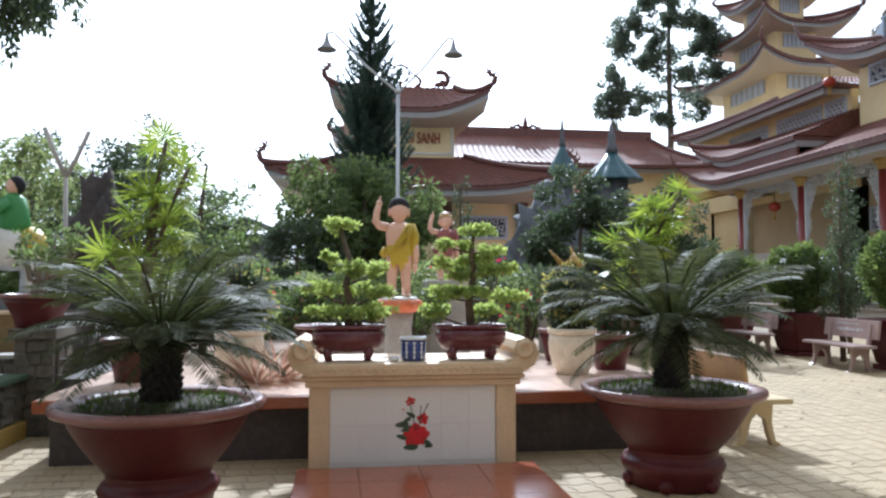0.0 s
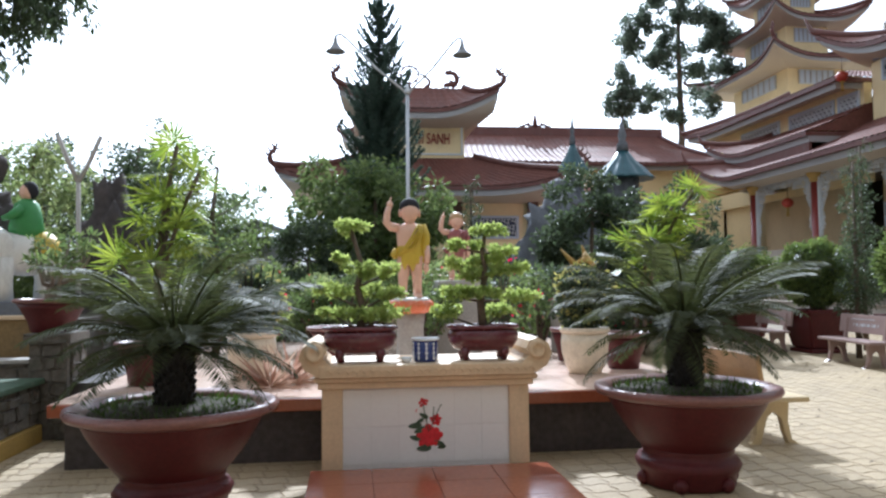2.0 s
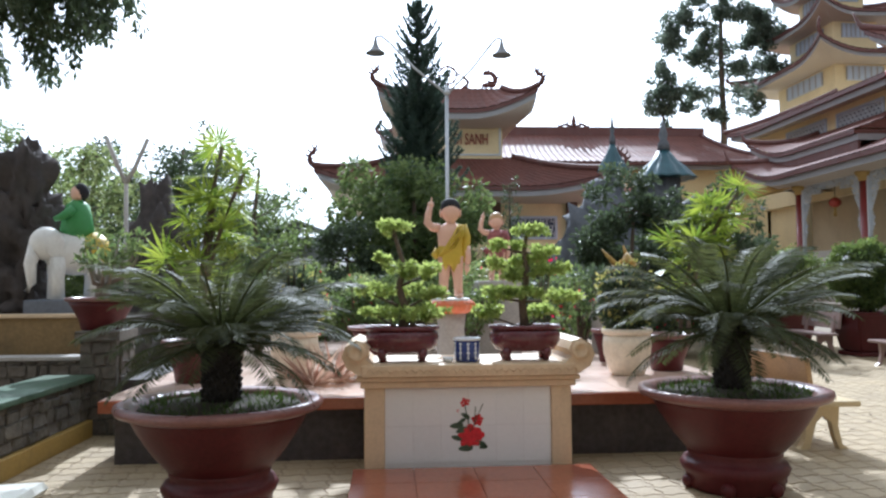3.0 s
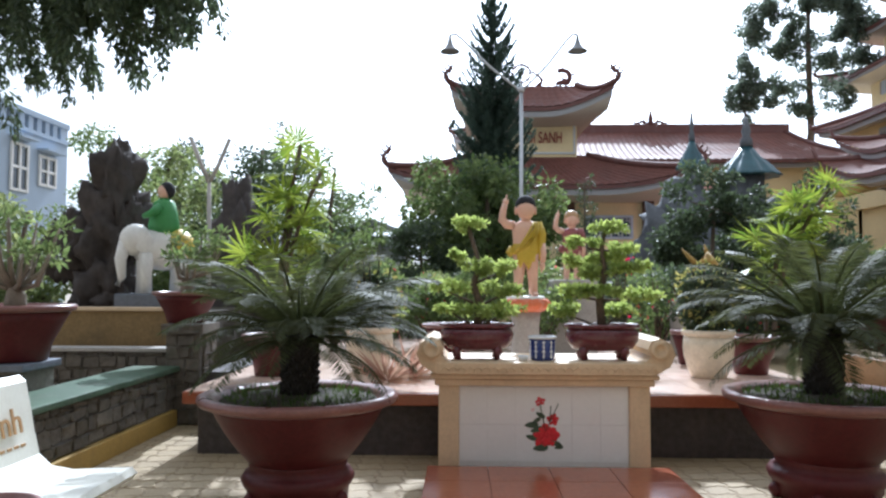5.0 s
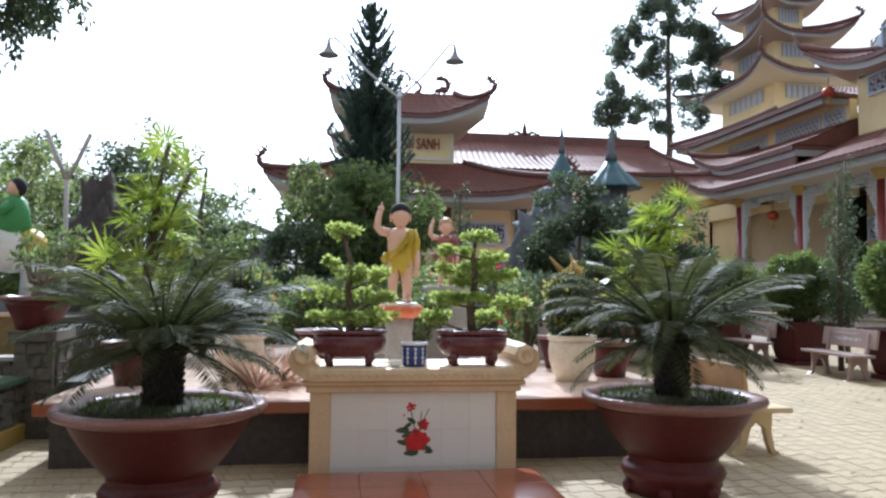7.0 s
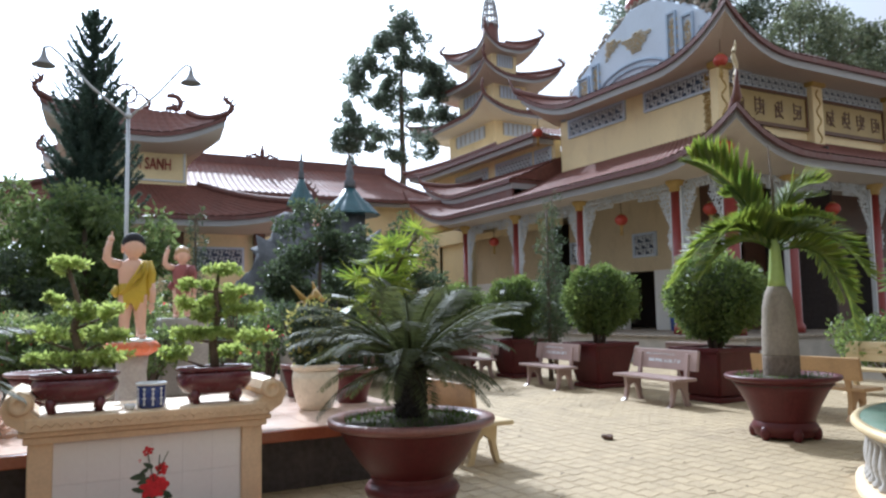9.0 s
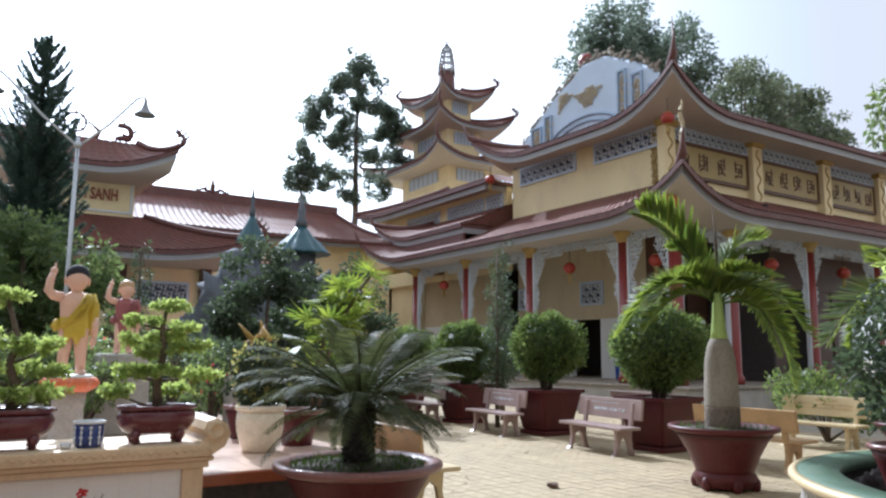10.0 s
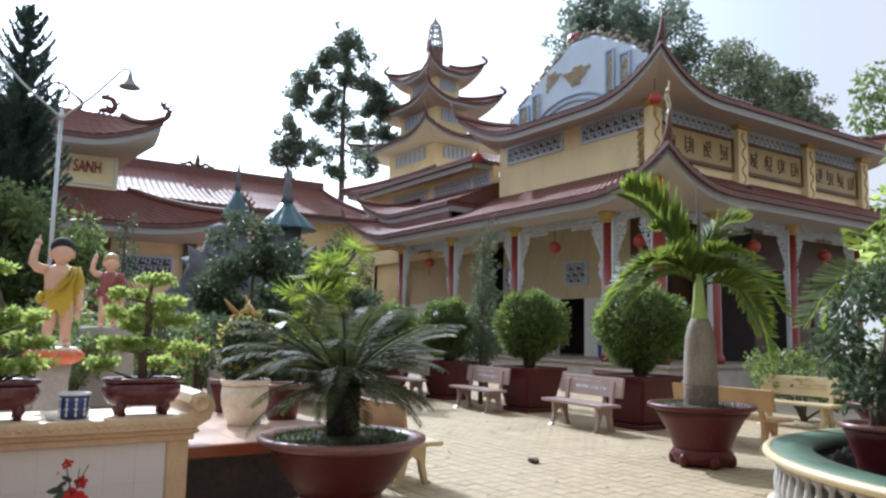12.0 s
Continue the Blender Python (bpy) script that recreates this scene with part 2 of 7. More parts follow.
PINKWALL = mk("pink_wall_paint", (0.62, 0.30, 0.27), 0.8, 0.1, 1, 20, 0.05)
BLUEHOUSE = mk("pale_blue_wall", (0.38, 0.46, 0.57), 0.8, 0.08, 1, 20, 0.05, stain=(0.4, 0.45, 0.5), stain_amt=0.25)
GREYROOF = mk("grey_sheet_roof", (0.40, 0.42, 0.46), 0.5, 0.12, 1, 15, 0.1)
REDLAMP = mk("red_paper_lantern", (0.36, 0.045, 0.025), 0.5, 0.08, 8, 30, 0.03)
WATER = mk("dark_water", (0.012, 0.016, 0.012), 0.0, 0.2, 3, 8, 0.02)
GLASS = mk("dark_window_glass", (0.03, 0.04, 0.05), 0.05, 0.1, 2, 5, 0.0)
L_CYCAD = leaf_mat("cycad_leaf", (0.03, 0.04, 0.016), (0.078, 0.092, 0.038), 0.28, 0.55, 0.25)
L_RHAPIS = leaf_mat("fan_palm_leaf", (0.06, 0.11, 0.022), (0.20, 0.25, 0.05), 0.55, 0.4)
L_BONSAI = leaf_mat("bonsai_leaf", (0.15, 0.21, 0.065), (0.31, 0.37, 0.13), 0.6)
L_BUSH = leaf_mat("topiary_leaf", (0.05, 0.085, 0.03), (0.15, 0.195, 0.062), 0.5)
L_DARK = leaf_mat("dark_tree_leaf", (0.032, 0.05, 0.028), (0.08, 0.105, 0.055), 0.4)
L_MID = leaf_mat("garden_leaf", (0.06, 0.10, 0.038), (0.15, 0.19, 0.075), 0.5)
L_PALE = leaf_mat("pale_garden_leaf", (0.11, 0.16, 0.065), (0.25, 0.28, 0.13), 0.5)
L_FAR = leaf_mat("far_tree_leaf", (0.055, 0.075, 0.045), (0.15, 0.165, 0.10), 0.45)
L_PINE = leaf_mat("pine_needle", (0.035, 0.058, 0.048), (0.08, 0.11, 0.085), 0.35)
L_PALM = leaf_mat("bottle_palm_leaf", (0.06, 0.105, 0.025), (0.19, 0.23, 0.05), 0.55, 0.4)
L_YELLOW = leaf_mat("yellow_green_leaf", (0.15, 0.17, 0.05), (0.33, 0.31, 0.11), 0.5)
L_TREE = leaf_mat("tall_tree_leaf", (0.065, 0.09, 0.068), (0.15, 0.18, 0.135), 0.5)
L_RUST = leaf_mat("rust_leaf", (0.24, 0.12, 0.08), (0.42, 0.33, 0.24), 0.35)
L_RED = leaf_mat("red_flower", (0.55, 0.03, 0.05), (0.75, 0.08, 0.10), 0.4)
L_GRASS = leaf_mat("pot_grass", (0.025, 0.048, 0.014), (0.075, 0.11, 0.03), 0.35)

# ---- mesh helpers ----


def mesh_of(name, bm, material, smooth=False):
    me = bpy.data.meshes.new(name)
    bm.normal_update()
    bm.to_mesh(me)
    bm.free()
    for mt in (material if isinstance(material, (list, tuple)) else [material]):
        me.materials.append(mt)
    if smooth:
        me.polygons.foreach_set("use_smooth", [True] * len(me.polygons))
    return me


def part(name, bm, material, parent=None, label="", smooth=False):
    ob = new(name, mesh_of(name, bm, material, smooth))
    ob.parent = parent
    if label:
        tagged(ob, label)
    return ob


def thing(name, label, category, m=None, group="", kind=""):
    ob = new(name)
    ob.empty_display_size = 0.2
    if m is not None:
        ob.matrix_basis = m
    return tagged(ob, label, category, group, kind)


def solid(name, bm, material, label, category, group="", kind="", smooth=False, m=None):
    ob = new(name, mesh_of(name, bm, material, smooth))
    if m is not None:
        ob.matrix_basis = m
    return tagged(ob, label, category, group, kind)


def B(x0, x1, y0, y1, z0, z1, bm=None, bevel=0.0, mi=0):
    bm = bm or bmesh.new()
    k = bmesh.new() if bevel else bm
    v = [k.verts.new((x, y, z)) for z in (z0, z1) for x, y in ((x0, y0), (x1, y0), (x1, y1), (x0, y1))]
    fs = [k.faces.new([v[i] for i in q]) for q in ((3, 2, 1, 0), (4, 5, 6, 7), (0, 1, 5, 4), (1, 2, 6, 5), (2, 3, 7, 6), (3, 0, 4, 7))]
    for f in fs:
        f.material_index = mi
    if bevel:
        bmesh.ops.bevel(k, geom=k.edges[:], offset=bevel, segments=2, affect="EDGES", profile=0.6)
        for f in k.faces:
            f.material_index = mi
        me = bpy.data.meshes.new("tmp")
        k.to_mesh(me)
        k.free()
        bm.from_mesh(me)
        bpy.data.meshes.remove(me)
    return bm


def lathe(profile, seg=32, cx=0.0, cy=0.0, bm=None, flute=0.0, nf=8, mi=0, a0=0.0, a1=2 * math.pi, cap=True):
    """Turned body from (radius, z) pairs; flute lobes the outline."""
    bm = bm or bmesh.new()
    full = abs(a1 - a0 - 2 * math.pi) < 1e-6
    n = seg if full else seg + 1
    rings = []
    for r, z in profile:
        ring = []
        for i in range(n):
            a = a0 + (a1 - a0) * i / seg
            q = r * (1 + flute * math.cos(nf * a))
            ring.append(bm.verts.new((cx + q * math.cos(a), cy + q * math.sin(a), z)))
        rings.append(ring)
    for p, q in zip(rings, rings[1:]):
        for i in range(seg):
            j = (i + 1) % n
            f = bm.faces.new((p[i], p[j], q[j], q[i]))
            f.material_index = mi
            f.smooth = True
    if full and cap:
        for ring, flip in ((rings[0], True), (rings[-1], False)):
            if profile[0 if flip else -1][0] > 1e-4:
                f = bm.faces.new(ring[::-1] if flip else ring)
                f.material_index = mi
    return bm


def tube(points, radii, seg=8, bm=None, mi=0):
    bm = bm or bmesh.new()
    pts = [Vector(p) for p in points]
    if not isinstance(radii, (list, tuple)):
        radii = [radii] * len(pts)
    rings = []
    up = Vector((0.13, 0.21, 1)).normalized()
    for i, p in enumerate(pts):
        d = (pts[min(i + 1, len(pts) - 1)] - pts[max(i - 1, 0)]).normalized()
        ref = up if abs(d.dot(up)) < 0.95 else Vector((1, 0, 0))
        s = d.cross(ref).normalized()
        t = s.cross(d)
        rings.append([bm.verts.new(p + radii[i] * (math.cos(a) * s + math.sin(a) * t)) for a in (2 * math.pi * k / seg for k in range(seg))])
    for p, q in zip(rings, rings[1:]):
        for i in range(seg):
            f = bm.faces.new((p[i], p[(i + 1) % seg], q[(i + 1) % seg], q[i]))
            f.smooth = True
            f.material_index = mi
    for ring in (rings[0][::-1], rings[-1]):
        f = bm.faces.new(ring)
        f.material_index = mi
    return bm


def ball(c, r, seg=16, rings=10, bm=None, rough=0.0, freq=3.0, mi=0):
    """An ellipsoid, roughened where asked."""
    bm = bm or bmesh.new()
    r = (r, r, r) if isinstance(r, (int, float)) else r
    grid = []
    for j in range(rings + 1):
        th = math.pi * j / rings
        row = []
        for i in range(seg):
            a = 2 * math.pi * i / seg
            d = Vector((math.sin(th) * math.cos(a), math.sin(th) * math.sin(a), math.cos(th)))
            k = 1 + rough * noise.fractal(d * freq + Vector(c), 1.0, 2.0, 4) if rough else 1
            row.append(bm.verts.new((c[0] + r[0] * d.x * k, c[1] + r[1] * d.y * k, c[2] + r[2] * d.z * k)))
            if j in (0, rings):
                break
        grid.append(row)
    for j in range(rings):
        p, q = grid[j], grid[j + 1]
        for i in range(seg):
            k = (i + 1) % seg
            if len(p) == 1:
                f = bm.faces.new((p[0], q[i], q[k]))
            elif len(q) == 1:
                f = bm.faces.new((p[i], q[0], p[k]))
            else:
                f = bm.faces.new((p[i], q[i], q[k], p[k]))
            f.smooth = True
            f.material_index = mi
    return bm


def prism(outline, depth, bm=None, mi=0):
    """Extrudes an (x, z) outline along y by depth, from y = 0."""
    bm = bm or bmesh.new()
    a = [bm.verts.new((x, 0, z)) for x, z in outline]
    b = [bm.verts.new((x, depth, z)) for x, z in outline]
    fs = [bm.faces.new(a), bm.faces.new(b[::-1])]
    n = len(outline)
    fs += [bm.faces.new((a[(i + 1) % n], a[i], b[i], b[(i + 1) % n])) for i in range(n)]
    for f in fs:
        f.material_index = mi
    bmesh.ops.recalc_face_normals(bm, faces=fs)
    return bm


def moved(bm, m):
    bmesh.ops.transform(bm, matrix=m, verts=bm.verts[:])
    return bm


RNG = np.random.default_rng(7)


def unit(a):
    return a / np.maximum(np.linalg.norm(a, axis=-1, keepdims=True), 1e-9)


def leaf_mesh(name, base, way, side, length, width, material, fold=0.15):
    """Folded leaf blades: two triangles on each side of a midrib would be too dear, so one on each."""
    n = len(base)
    length = np.broadcast_to(np.asarray(length, float).reshape(-1, 1), (n, 1))
    width = np.broadcast_to(np.asarray(width, float).reshape(-1, 1), (n, 1))
    way = unit(way)
    side = unit(side - way * np.sum(side * way, 1, keepdims=True))
    up = np.cross(side, way)
    mid = base + way * length * 0.45 + up * width * fold
    v = np.stack([base, mid + side * width * 0.5, base + way * length, mid - side * width * 0.5], 1).reshape(-1, 3)
    i = np.arange(n)[:, None] * 4
    f = np.concatenate([i + [0, 1, 2], i + [0, 2, 3]], 1).reshape(-1, 3)
    me = bpy.data.meshes.new(name)
    me.from_pydata(v.tolist(), [], f.tolist())
    me.materials.append(material)
    return me


def blob_points(c, r, n, shell=0.6):
    """Places in an ellipsoid, denser towards its skin, with their outward ways."""
    d = unit(RNG.normal(size=(n, 3)))
    k = shell + (1 - shell) * RNG.random((n, 1)) ** 0.6
    k *= 1 + 0.14 * np.sin(d[:, :1] * 7 + c[0]) * np.cos(d[:, 1:2] * 6 + c[1])
    return np.asarray(c) + d * k * np.asarray(r), d


def foliage(name, blobs, n, size, material, parent=None, droop=0.2, width=0.5, out=0.7, shell=0.6, label=""):
    """Leaves over blobs of ((x, y, z), (rx, ry, rz)); n leaves in all, shared by size of blob."""
    w = np.array([(r[0] * r[1] + r[1] * r[2] + r[0] * r[2]) for _, r in blobs])
    counts = np.maximum(6, (n * w / w.sum()).astype(int))
    P, W = [], []
    for (c, r), k in zip(blobs, counts):
        p, d = blob_points(c, r, k, shell)
        P.append(p)
        W.append(d)
    P, W = np.concatenate(P), np.concatenate(W)
    way = W * out + RNG.normal(size=P.shape) * 0.6 + np.array([0, 0, -droop])
    side = RNG.normal(size=P.shape)
    ln = size * (0.6 + 0.8 * RNG.random(len(P)))
    ob = new(name, leaf_mesh(name, P, way, side, ln, ln * width, material))
    ob.parent = parent
    if label:
        tagged(ob, label)
    return ob


def scatter_blobs(c, r, n, rmin, rmax, flat=0.7, shell=0.5):
    p, d = blob_points(c, r, n, shell)
    return [(tuple(q), (s, s, s * flat)) for q, s in zip(p, rmin + (rmax - rmin) * RNG.random(n))]


def writing(name, body, size, material, parent, m, depth=0.01, label=""):
    cu = bpy.data.curves.new(name, "FONT")
    cu.body, cu.size, cu.align_x, cu.align_y, cu.extrude = body, size, "CENTER", "CENTER", depth
    tmp = new(name, cu)
    bpy.context.view_layer.update()
    me = bpy.data.meshes.new_from_object(tmp.evaluated_get(bpy.context.evaluated_depsgraph_get()))
    bpy.data.objects.remove(tmp)
    me.materials.clear()
    me.materials.append(material)
    ob = new(name, me)
    ob.parent, ob.matrix_basis = parent, m
    if label:
        tagged(ob, label)
    return ob

# ---- ground ----
bm = bmesh.new()
bmesh.ops.create_grid(bm, x_segments=60, y_segments=60, size=600)
solid("ground", bm, GROUND, "bare earth ground around the temple yard", "ground", kind="structure").location = (0, 0, -0.03)


def paver_data(x0, x1, y0, y1, step, skip):
    """Wavy interlocking pavers, 4 mm joints, each slightly uneven."""
    V, Fc, spots = [], [], []
    for i in range(int((x1 - x0) / step)):
        for j in range(int((y1 - y0) / step)):
            cx, cy = x0 + (i + 0.5) * step, y0 + (j + 0.5) * step
            if skip(cx, cy):
                continue
            spots.append((cx, cy))
    return spots


def paver_shape(step):
    """One paver with chamfered, notched edges about its own centre."""
    h, c = step / 2 - 0.003, 0.006
    outl = []
    for k in range(4):
        a = k * math.pi / 2
        for s, bul in ((-1, 0), (-0.5, 0.02), (0.0, 0.0), (0.5, -0.02)):
            x, y = h + bul, s * h
            outl.append((x * math.cos(a) - y * math.sin(a), x * math.sin(a) + y * math.cos(a)))
    n = len(outl)
    v = [(x, y, -0.03) for x, y in outl] + [(x * (1 - c / h), y * (1 - c / h), 0.0) for x, y in outl]
    f = [tuple(range(n, 2 * n))] + [(i, (i + 1) % n, n + (i + 1) % n, n + i) for i in range(n)]
    return v, f


# plain unseen wall added behind the yard to block low sky light
solid("sky_blocker", B(-22, 46, -7.6, -7.2, -0.02, 13.0), BLOCKER, "plain grey rendered wall added out of view to block sky light", "wall", kind="structure")

# ---- roofs and halls ----
def roof(parent, eave, ze, top, zt, lift, out, walls, pitch=0.26, thick=0.15, band=0.22, tip=0.6, res=10, material=TILE, soffit_z=None, curls=True, flat=(), bulge=0.5, fin=0.75):
    """A tiled hip roof with swept-up corners: tiles, edge band, soffit, hip ridges and curled finials."""
    (x0, y0, x1, y1), (a0, b0, a1, b1) = eave, top
    E4 = [(x0, y0), (x1, y0), (x1, y1), (x0, y1)]
    T4 = [(a0, b0), (a1, b0), (a1, b1), (a0, b1)]
    W4 = [(walls[0], walls[1]), (walls[2], walls[1]), (walls[2], walls[3]), (walls[0], walls[3])]
    cx, cy = (x0 + x1) / 2, (y0 + y1) / 2
    if soffit_z is None:
        soffit_z = ze - band * 0.6

    def bend(k, s):
        """Rise and outward shift of the eave at share s of side k."""
        ln = math.dist(E4[k], E4[(k + 1) % 4])
        if (k if s < 0.5 else (k + 1) % 4) in flat:
            return 0.0
        e = min(s, 1 - s) * ln
        q = max(0.0, 1 - e / min(3.2, ln * 0.42))
        return q ** 2.4

    def at(k, s, u):
        p, q, r, t = E4[k], E4[(k + 1) % 4], T4[k], T4[(k + 1) % 4]
        b = bend(k, s)
        ex, ey = p[0] + (q[0] - p[0]) * s, p[1] + (q[1] - p[1]) * s
        corner = p if s < 0.5 else q
        dx, dy = math.copysign(1, corner[0] - cx), math.copysign(1, corner[1] - cy)
        ex, ey = ex + dx * out * b, ey + dy * out * b
        tx, ty = r[0] + (t[0] - r[0]) * s, r[1] + (t[1] - r[1]) * s
        z = ze + lift * b * (1 - u) ** 1.6 + (zt - ze) * (0.72 * u + 0.28 * u * u)
        return Vector((ex + (tx - ex) * u, ey + (ty - ey) * u, z))

    tiles, bandm, redm = bmesh.new(), bmesh.new(), bmesh.new()
    for k in range(4):
        ln = math.dist(E4[k], E4[(k + 1) % 4])
        ns = max(12, int(ln / pitch) * 4)
        grid = []
        for i in range(ns + 1):
            s = i / ns
            wave = 0.045 * (abs(math.sin(math.pi * s * ln / pitch)) ** 0.7)
            row = []
            for j in range(res + 1):
                p = at(k, s, j / res)
                p.z += wave + 0.012 * (j % 2)
                row.append(tiles.verts.new(p))
            grid.append(row)
        for i in range(ns):
            for j in range(res):
                tiles.faces.new((grid[i][j], grid[i + 1][j], grid[i + 1][j + 1], grid[i][j + 1]))
        m = max(24, int(ln / 0.5))
        cols = []
        for i in range(m + 1):
            s = i / m
            p = at(k, s, 0)
            inn = at(k, s, 0.06)
            w0, w1 = W4[k], W4[(k + 1) % 4]
            wall = Vector((w0[0] + (w1[0] - w0[0]) * s, w0[1] + (w1[1] - w0[1]) * s, soffit_z))
            b = bend(k, s)
            mid = p.lerp(wall, bulge)
            mid.z = p.z + (wall.z - p.z) * 0.62 - band * 0.4
            back = p.lerp(inn, 0.8)
            cols.append((p, Vector((p.x, p.y, p.z - thick)), Vector((back.x, back.y, p.z - thick)), Vector((back.x, back.y, p.z - thick - band)), mid, wall))
        soff = bmesh.new()
        for mesh_, pairs in ((redm, ((0, 1), (1, 2))), (bandm, ((2, 3),)), (soff, ((3, 4), (4, 5)))):
            for u, v in pairs:
                A = [mesh_.verts.new(c[u]) for c in cols]
                Bv = [mesh_.verts.new(c[v]) for c in cols]
                for i in range(m):
                    f = mesh_.faces.new((A[i], Bv[i], Bv[i + 1], A[i + 1]))
                    f.smooth = True
        bmesh.ops.remove_doubles(soff, verts=soff.verts[:], dist=0.0005)
        part("soffit", soff, SOFFIT, parent, "cream plaster soffit")
    part("tiles", tiles, material, parent, "rows of red-brown clay roof tiles")
    part("eave_edge", redm, RIDGE, parent)
    part("fascia", bandm, FASCIA, parent, "pale grey painted fascia band")
    for k in range(4):
        if k in flat:
            continue
        pts, rad = [], []
        for j in range(15):
            p = at(k, 0.0, 1 - j / 14)
            p.z += 0.09
            pts.append(p)
            rad.append(0.13)
        d = Vector((math.copysign(0.7, E4[k][0] - cx), math.copysign(0.7, E4[k][1] - cy), 0))
        last = pts[-1].copy()
        for q in range(1, 6):
            pts.append(last + d * tip * 0.55 * q / 5 + Vector((0, 0, tip * (q / 5) ** 1.7)))
            rad.append(0.13 * (1 - q / 6))
        part("hip_ridge", tube(pts, rad, 6), RIDGE, parent)
        if curls:
            cb = bmesh.new()
            e = d.normalized()
            body = [last + e * (0.10 + 0.14 * math.sin(q * 5.5)) - e * 0.12 * q + Vector((0, 0, fin * q)) for q in np.linspace(0, 1.0, 11)]
            tube(body, [0.08, 0.09, 0.10, 0.09, 0.08, 0.075, 0.08, 0.085, 0.06, 0.035, 0.015], 6, cb)
            for q in (3, 5, 7):
                c = body[q]
                tube([c, c + e * 0.16 + Vector((0, 0, 0.10)), c + e * 0.13 + Vector((0, 0, 0.24))], [0.05, 0.04, 0.012], 5, cb)
                tube([c, c - e * 0.15 + Vector((0, 0, -0.02)), c - e * 0.22 + Vector((0, 0, 0.12))], [0.045, 0.035, 0.01], 5, cb)
            part("finial", cb, RIDGE, parent, "curling cement dragon-cloud finial")


def key_grille(parent, w, h, m, cell=0.125):
    """A framed fretwork vent: frame, dark backing, key-pattern bars. Lies in its own xz plane, facing -y."""
    g = part("grille", B(0, w, 0.0, 0.05, 0, h), DARKBLUE, parent, "blue-grey fretwork vent")
    g.matrix_basis = m
    fr = B(-0.09, w + 0.09, -0.07, 0.03, -0.09, 0)
    B(-0.09, w + 0.09, -0.07, 0.03, h, h + 0.09, fr)
    B(-0.09, 0, -0.068, 0.03, 0, h, fr)
    B(w, w + 0.09, -0.068, 0.03, 0, h, fr)
    part("frame", fr, BLUEWHITE, g)
    bars = bmesh.new()
    nx, nz = max(2, int(w / cell)), max(2, int(h / cell))
    cw, ch, t = w / nx, h / nz, 0.016
    for i in range(nx):
        for j in range(nz):
            x, z = i * cw, j * ch
            if (i + j) % 2:
                B(x, x + cw * 0.8, -0.04, 0, z + ch * 0.5 - t, z + ch * 0.5 + t, bars)
                B(x + cw * 0.8 - t, x + cw * 0.8 + t, -0.042, 0, z + ch * 0.1, z + ch * 0.9, bars)
                B(x + cw * 0.3 - t, x + cw * 0.3 + t, -0.043, 0, z + ch * 0.5, z + ch, bars)
            else:
                B(x + cw * 0.5 - t, x + cw * 0.5 + t, -0.041, 0, z, z + ch * 0.8, bars)
                B(x + cw * 0.1, x + cw * 0.9, -0.044, 0, z + ch * 0.8 - t, z + ch * 0.8 + t, bars)
                B(x, x + cw * 0.5, -0.045, 0, z + ch * 0.25 - t, z + ch * 0.25 + t, bars)
    part("fretwork", bars, LATTICE, g)
    return g


def ring_lattice(shape, w, h, cell=0.13, seed=1):
    """Pierced scrollwork filling shape(x, z) -> bool in a w by h field, in the xz plane."""
    rnd = random.Random(seed)
    bm_ = bmesh.new()
    for i in range(int(w / cell) + 1):
        for j in range(int(h / cell) + 1):
            x, z = (i + 0.5 * (j % 2)) * cell, j * cell
            if not shape(x, z):
                continue
            r = cell * rnd.uniform(0.40, 0.54)
            a0 = rnd.uniform(0, 6.28)
            pts = [(x + r * math.cos(a0 + a), 0, z + r * math.sin(a0 + a)) for a in np.linspace(0, rnd.uniform(4.5, 6.3), 8)]
            tube(pts, cell * 0.17, 4, bm_)
            if rnd.random() < 0.5:
                tube([(x - r, 0, z - r * 0.3), (x, 0.01, z + r * 0.2), (x + r, 0, z - r * 0.2)], cell * 0.12, 4, bm_)
    return bm_


CURTAIN = mesh_of("scroll_bracket", ring_lattice(lambda x, z: x < 0.10 + 0.42 * (max(0, z) / 1.9) ** 1.3 + 0.10 * math.sin(z * 5), 0.62, 1.9, 0.12, 3), LATTICE)


def valance(w):
    return ring_lattice(lambda x, z: z > 0.16 + 0.22 * max(0.0, 1 - abs(2 * x / w - 1)) ** 0.7 * 0.6, w, 0.62, 0.13, int(w * 10))


def column(parent, x, y, z0, z1, r=0.19):
    c = part("column", lathe([(r * 1.35, z0), (r * 1.35, z0 + 0.18), (r * 1.05, z0 + 0.28), (r, z0 + 0.4), (r * 0.94, z1 - 0.34)], 20, x, y), COLUMN, parent, "dark red painted round column")
    part("capital", lathe([(r * 0.95, z1 - 0.34), (r * 1.15, z1 - 0.3), (r * 1.1, z1 - 0.22), (r * 1.6, z1 - 0.1), (r * 1.75, z1)], 16, x, y), GOLD, c, "gilded capital")


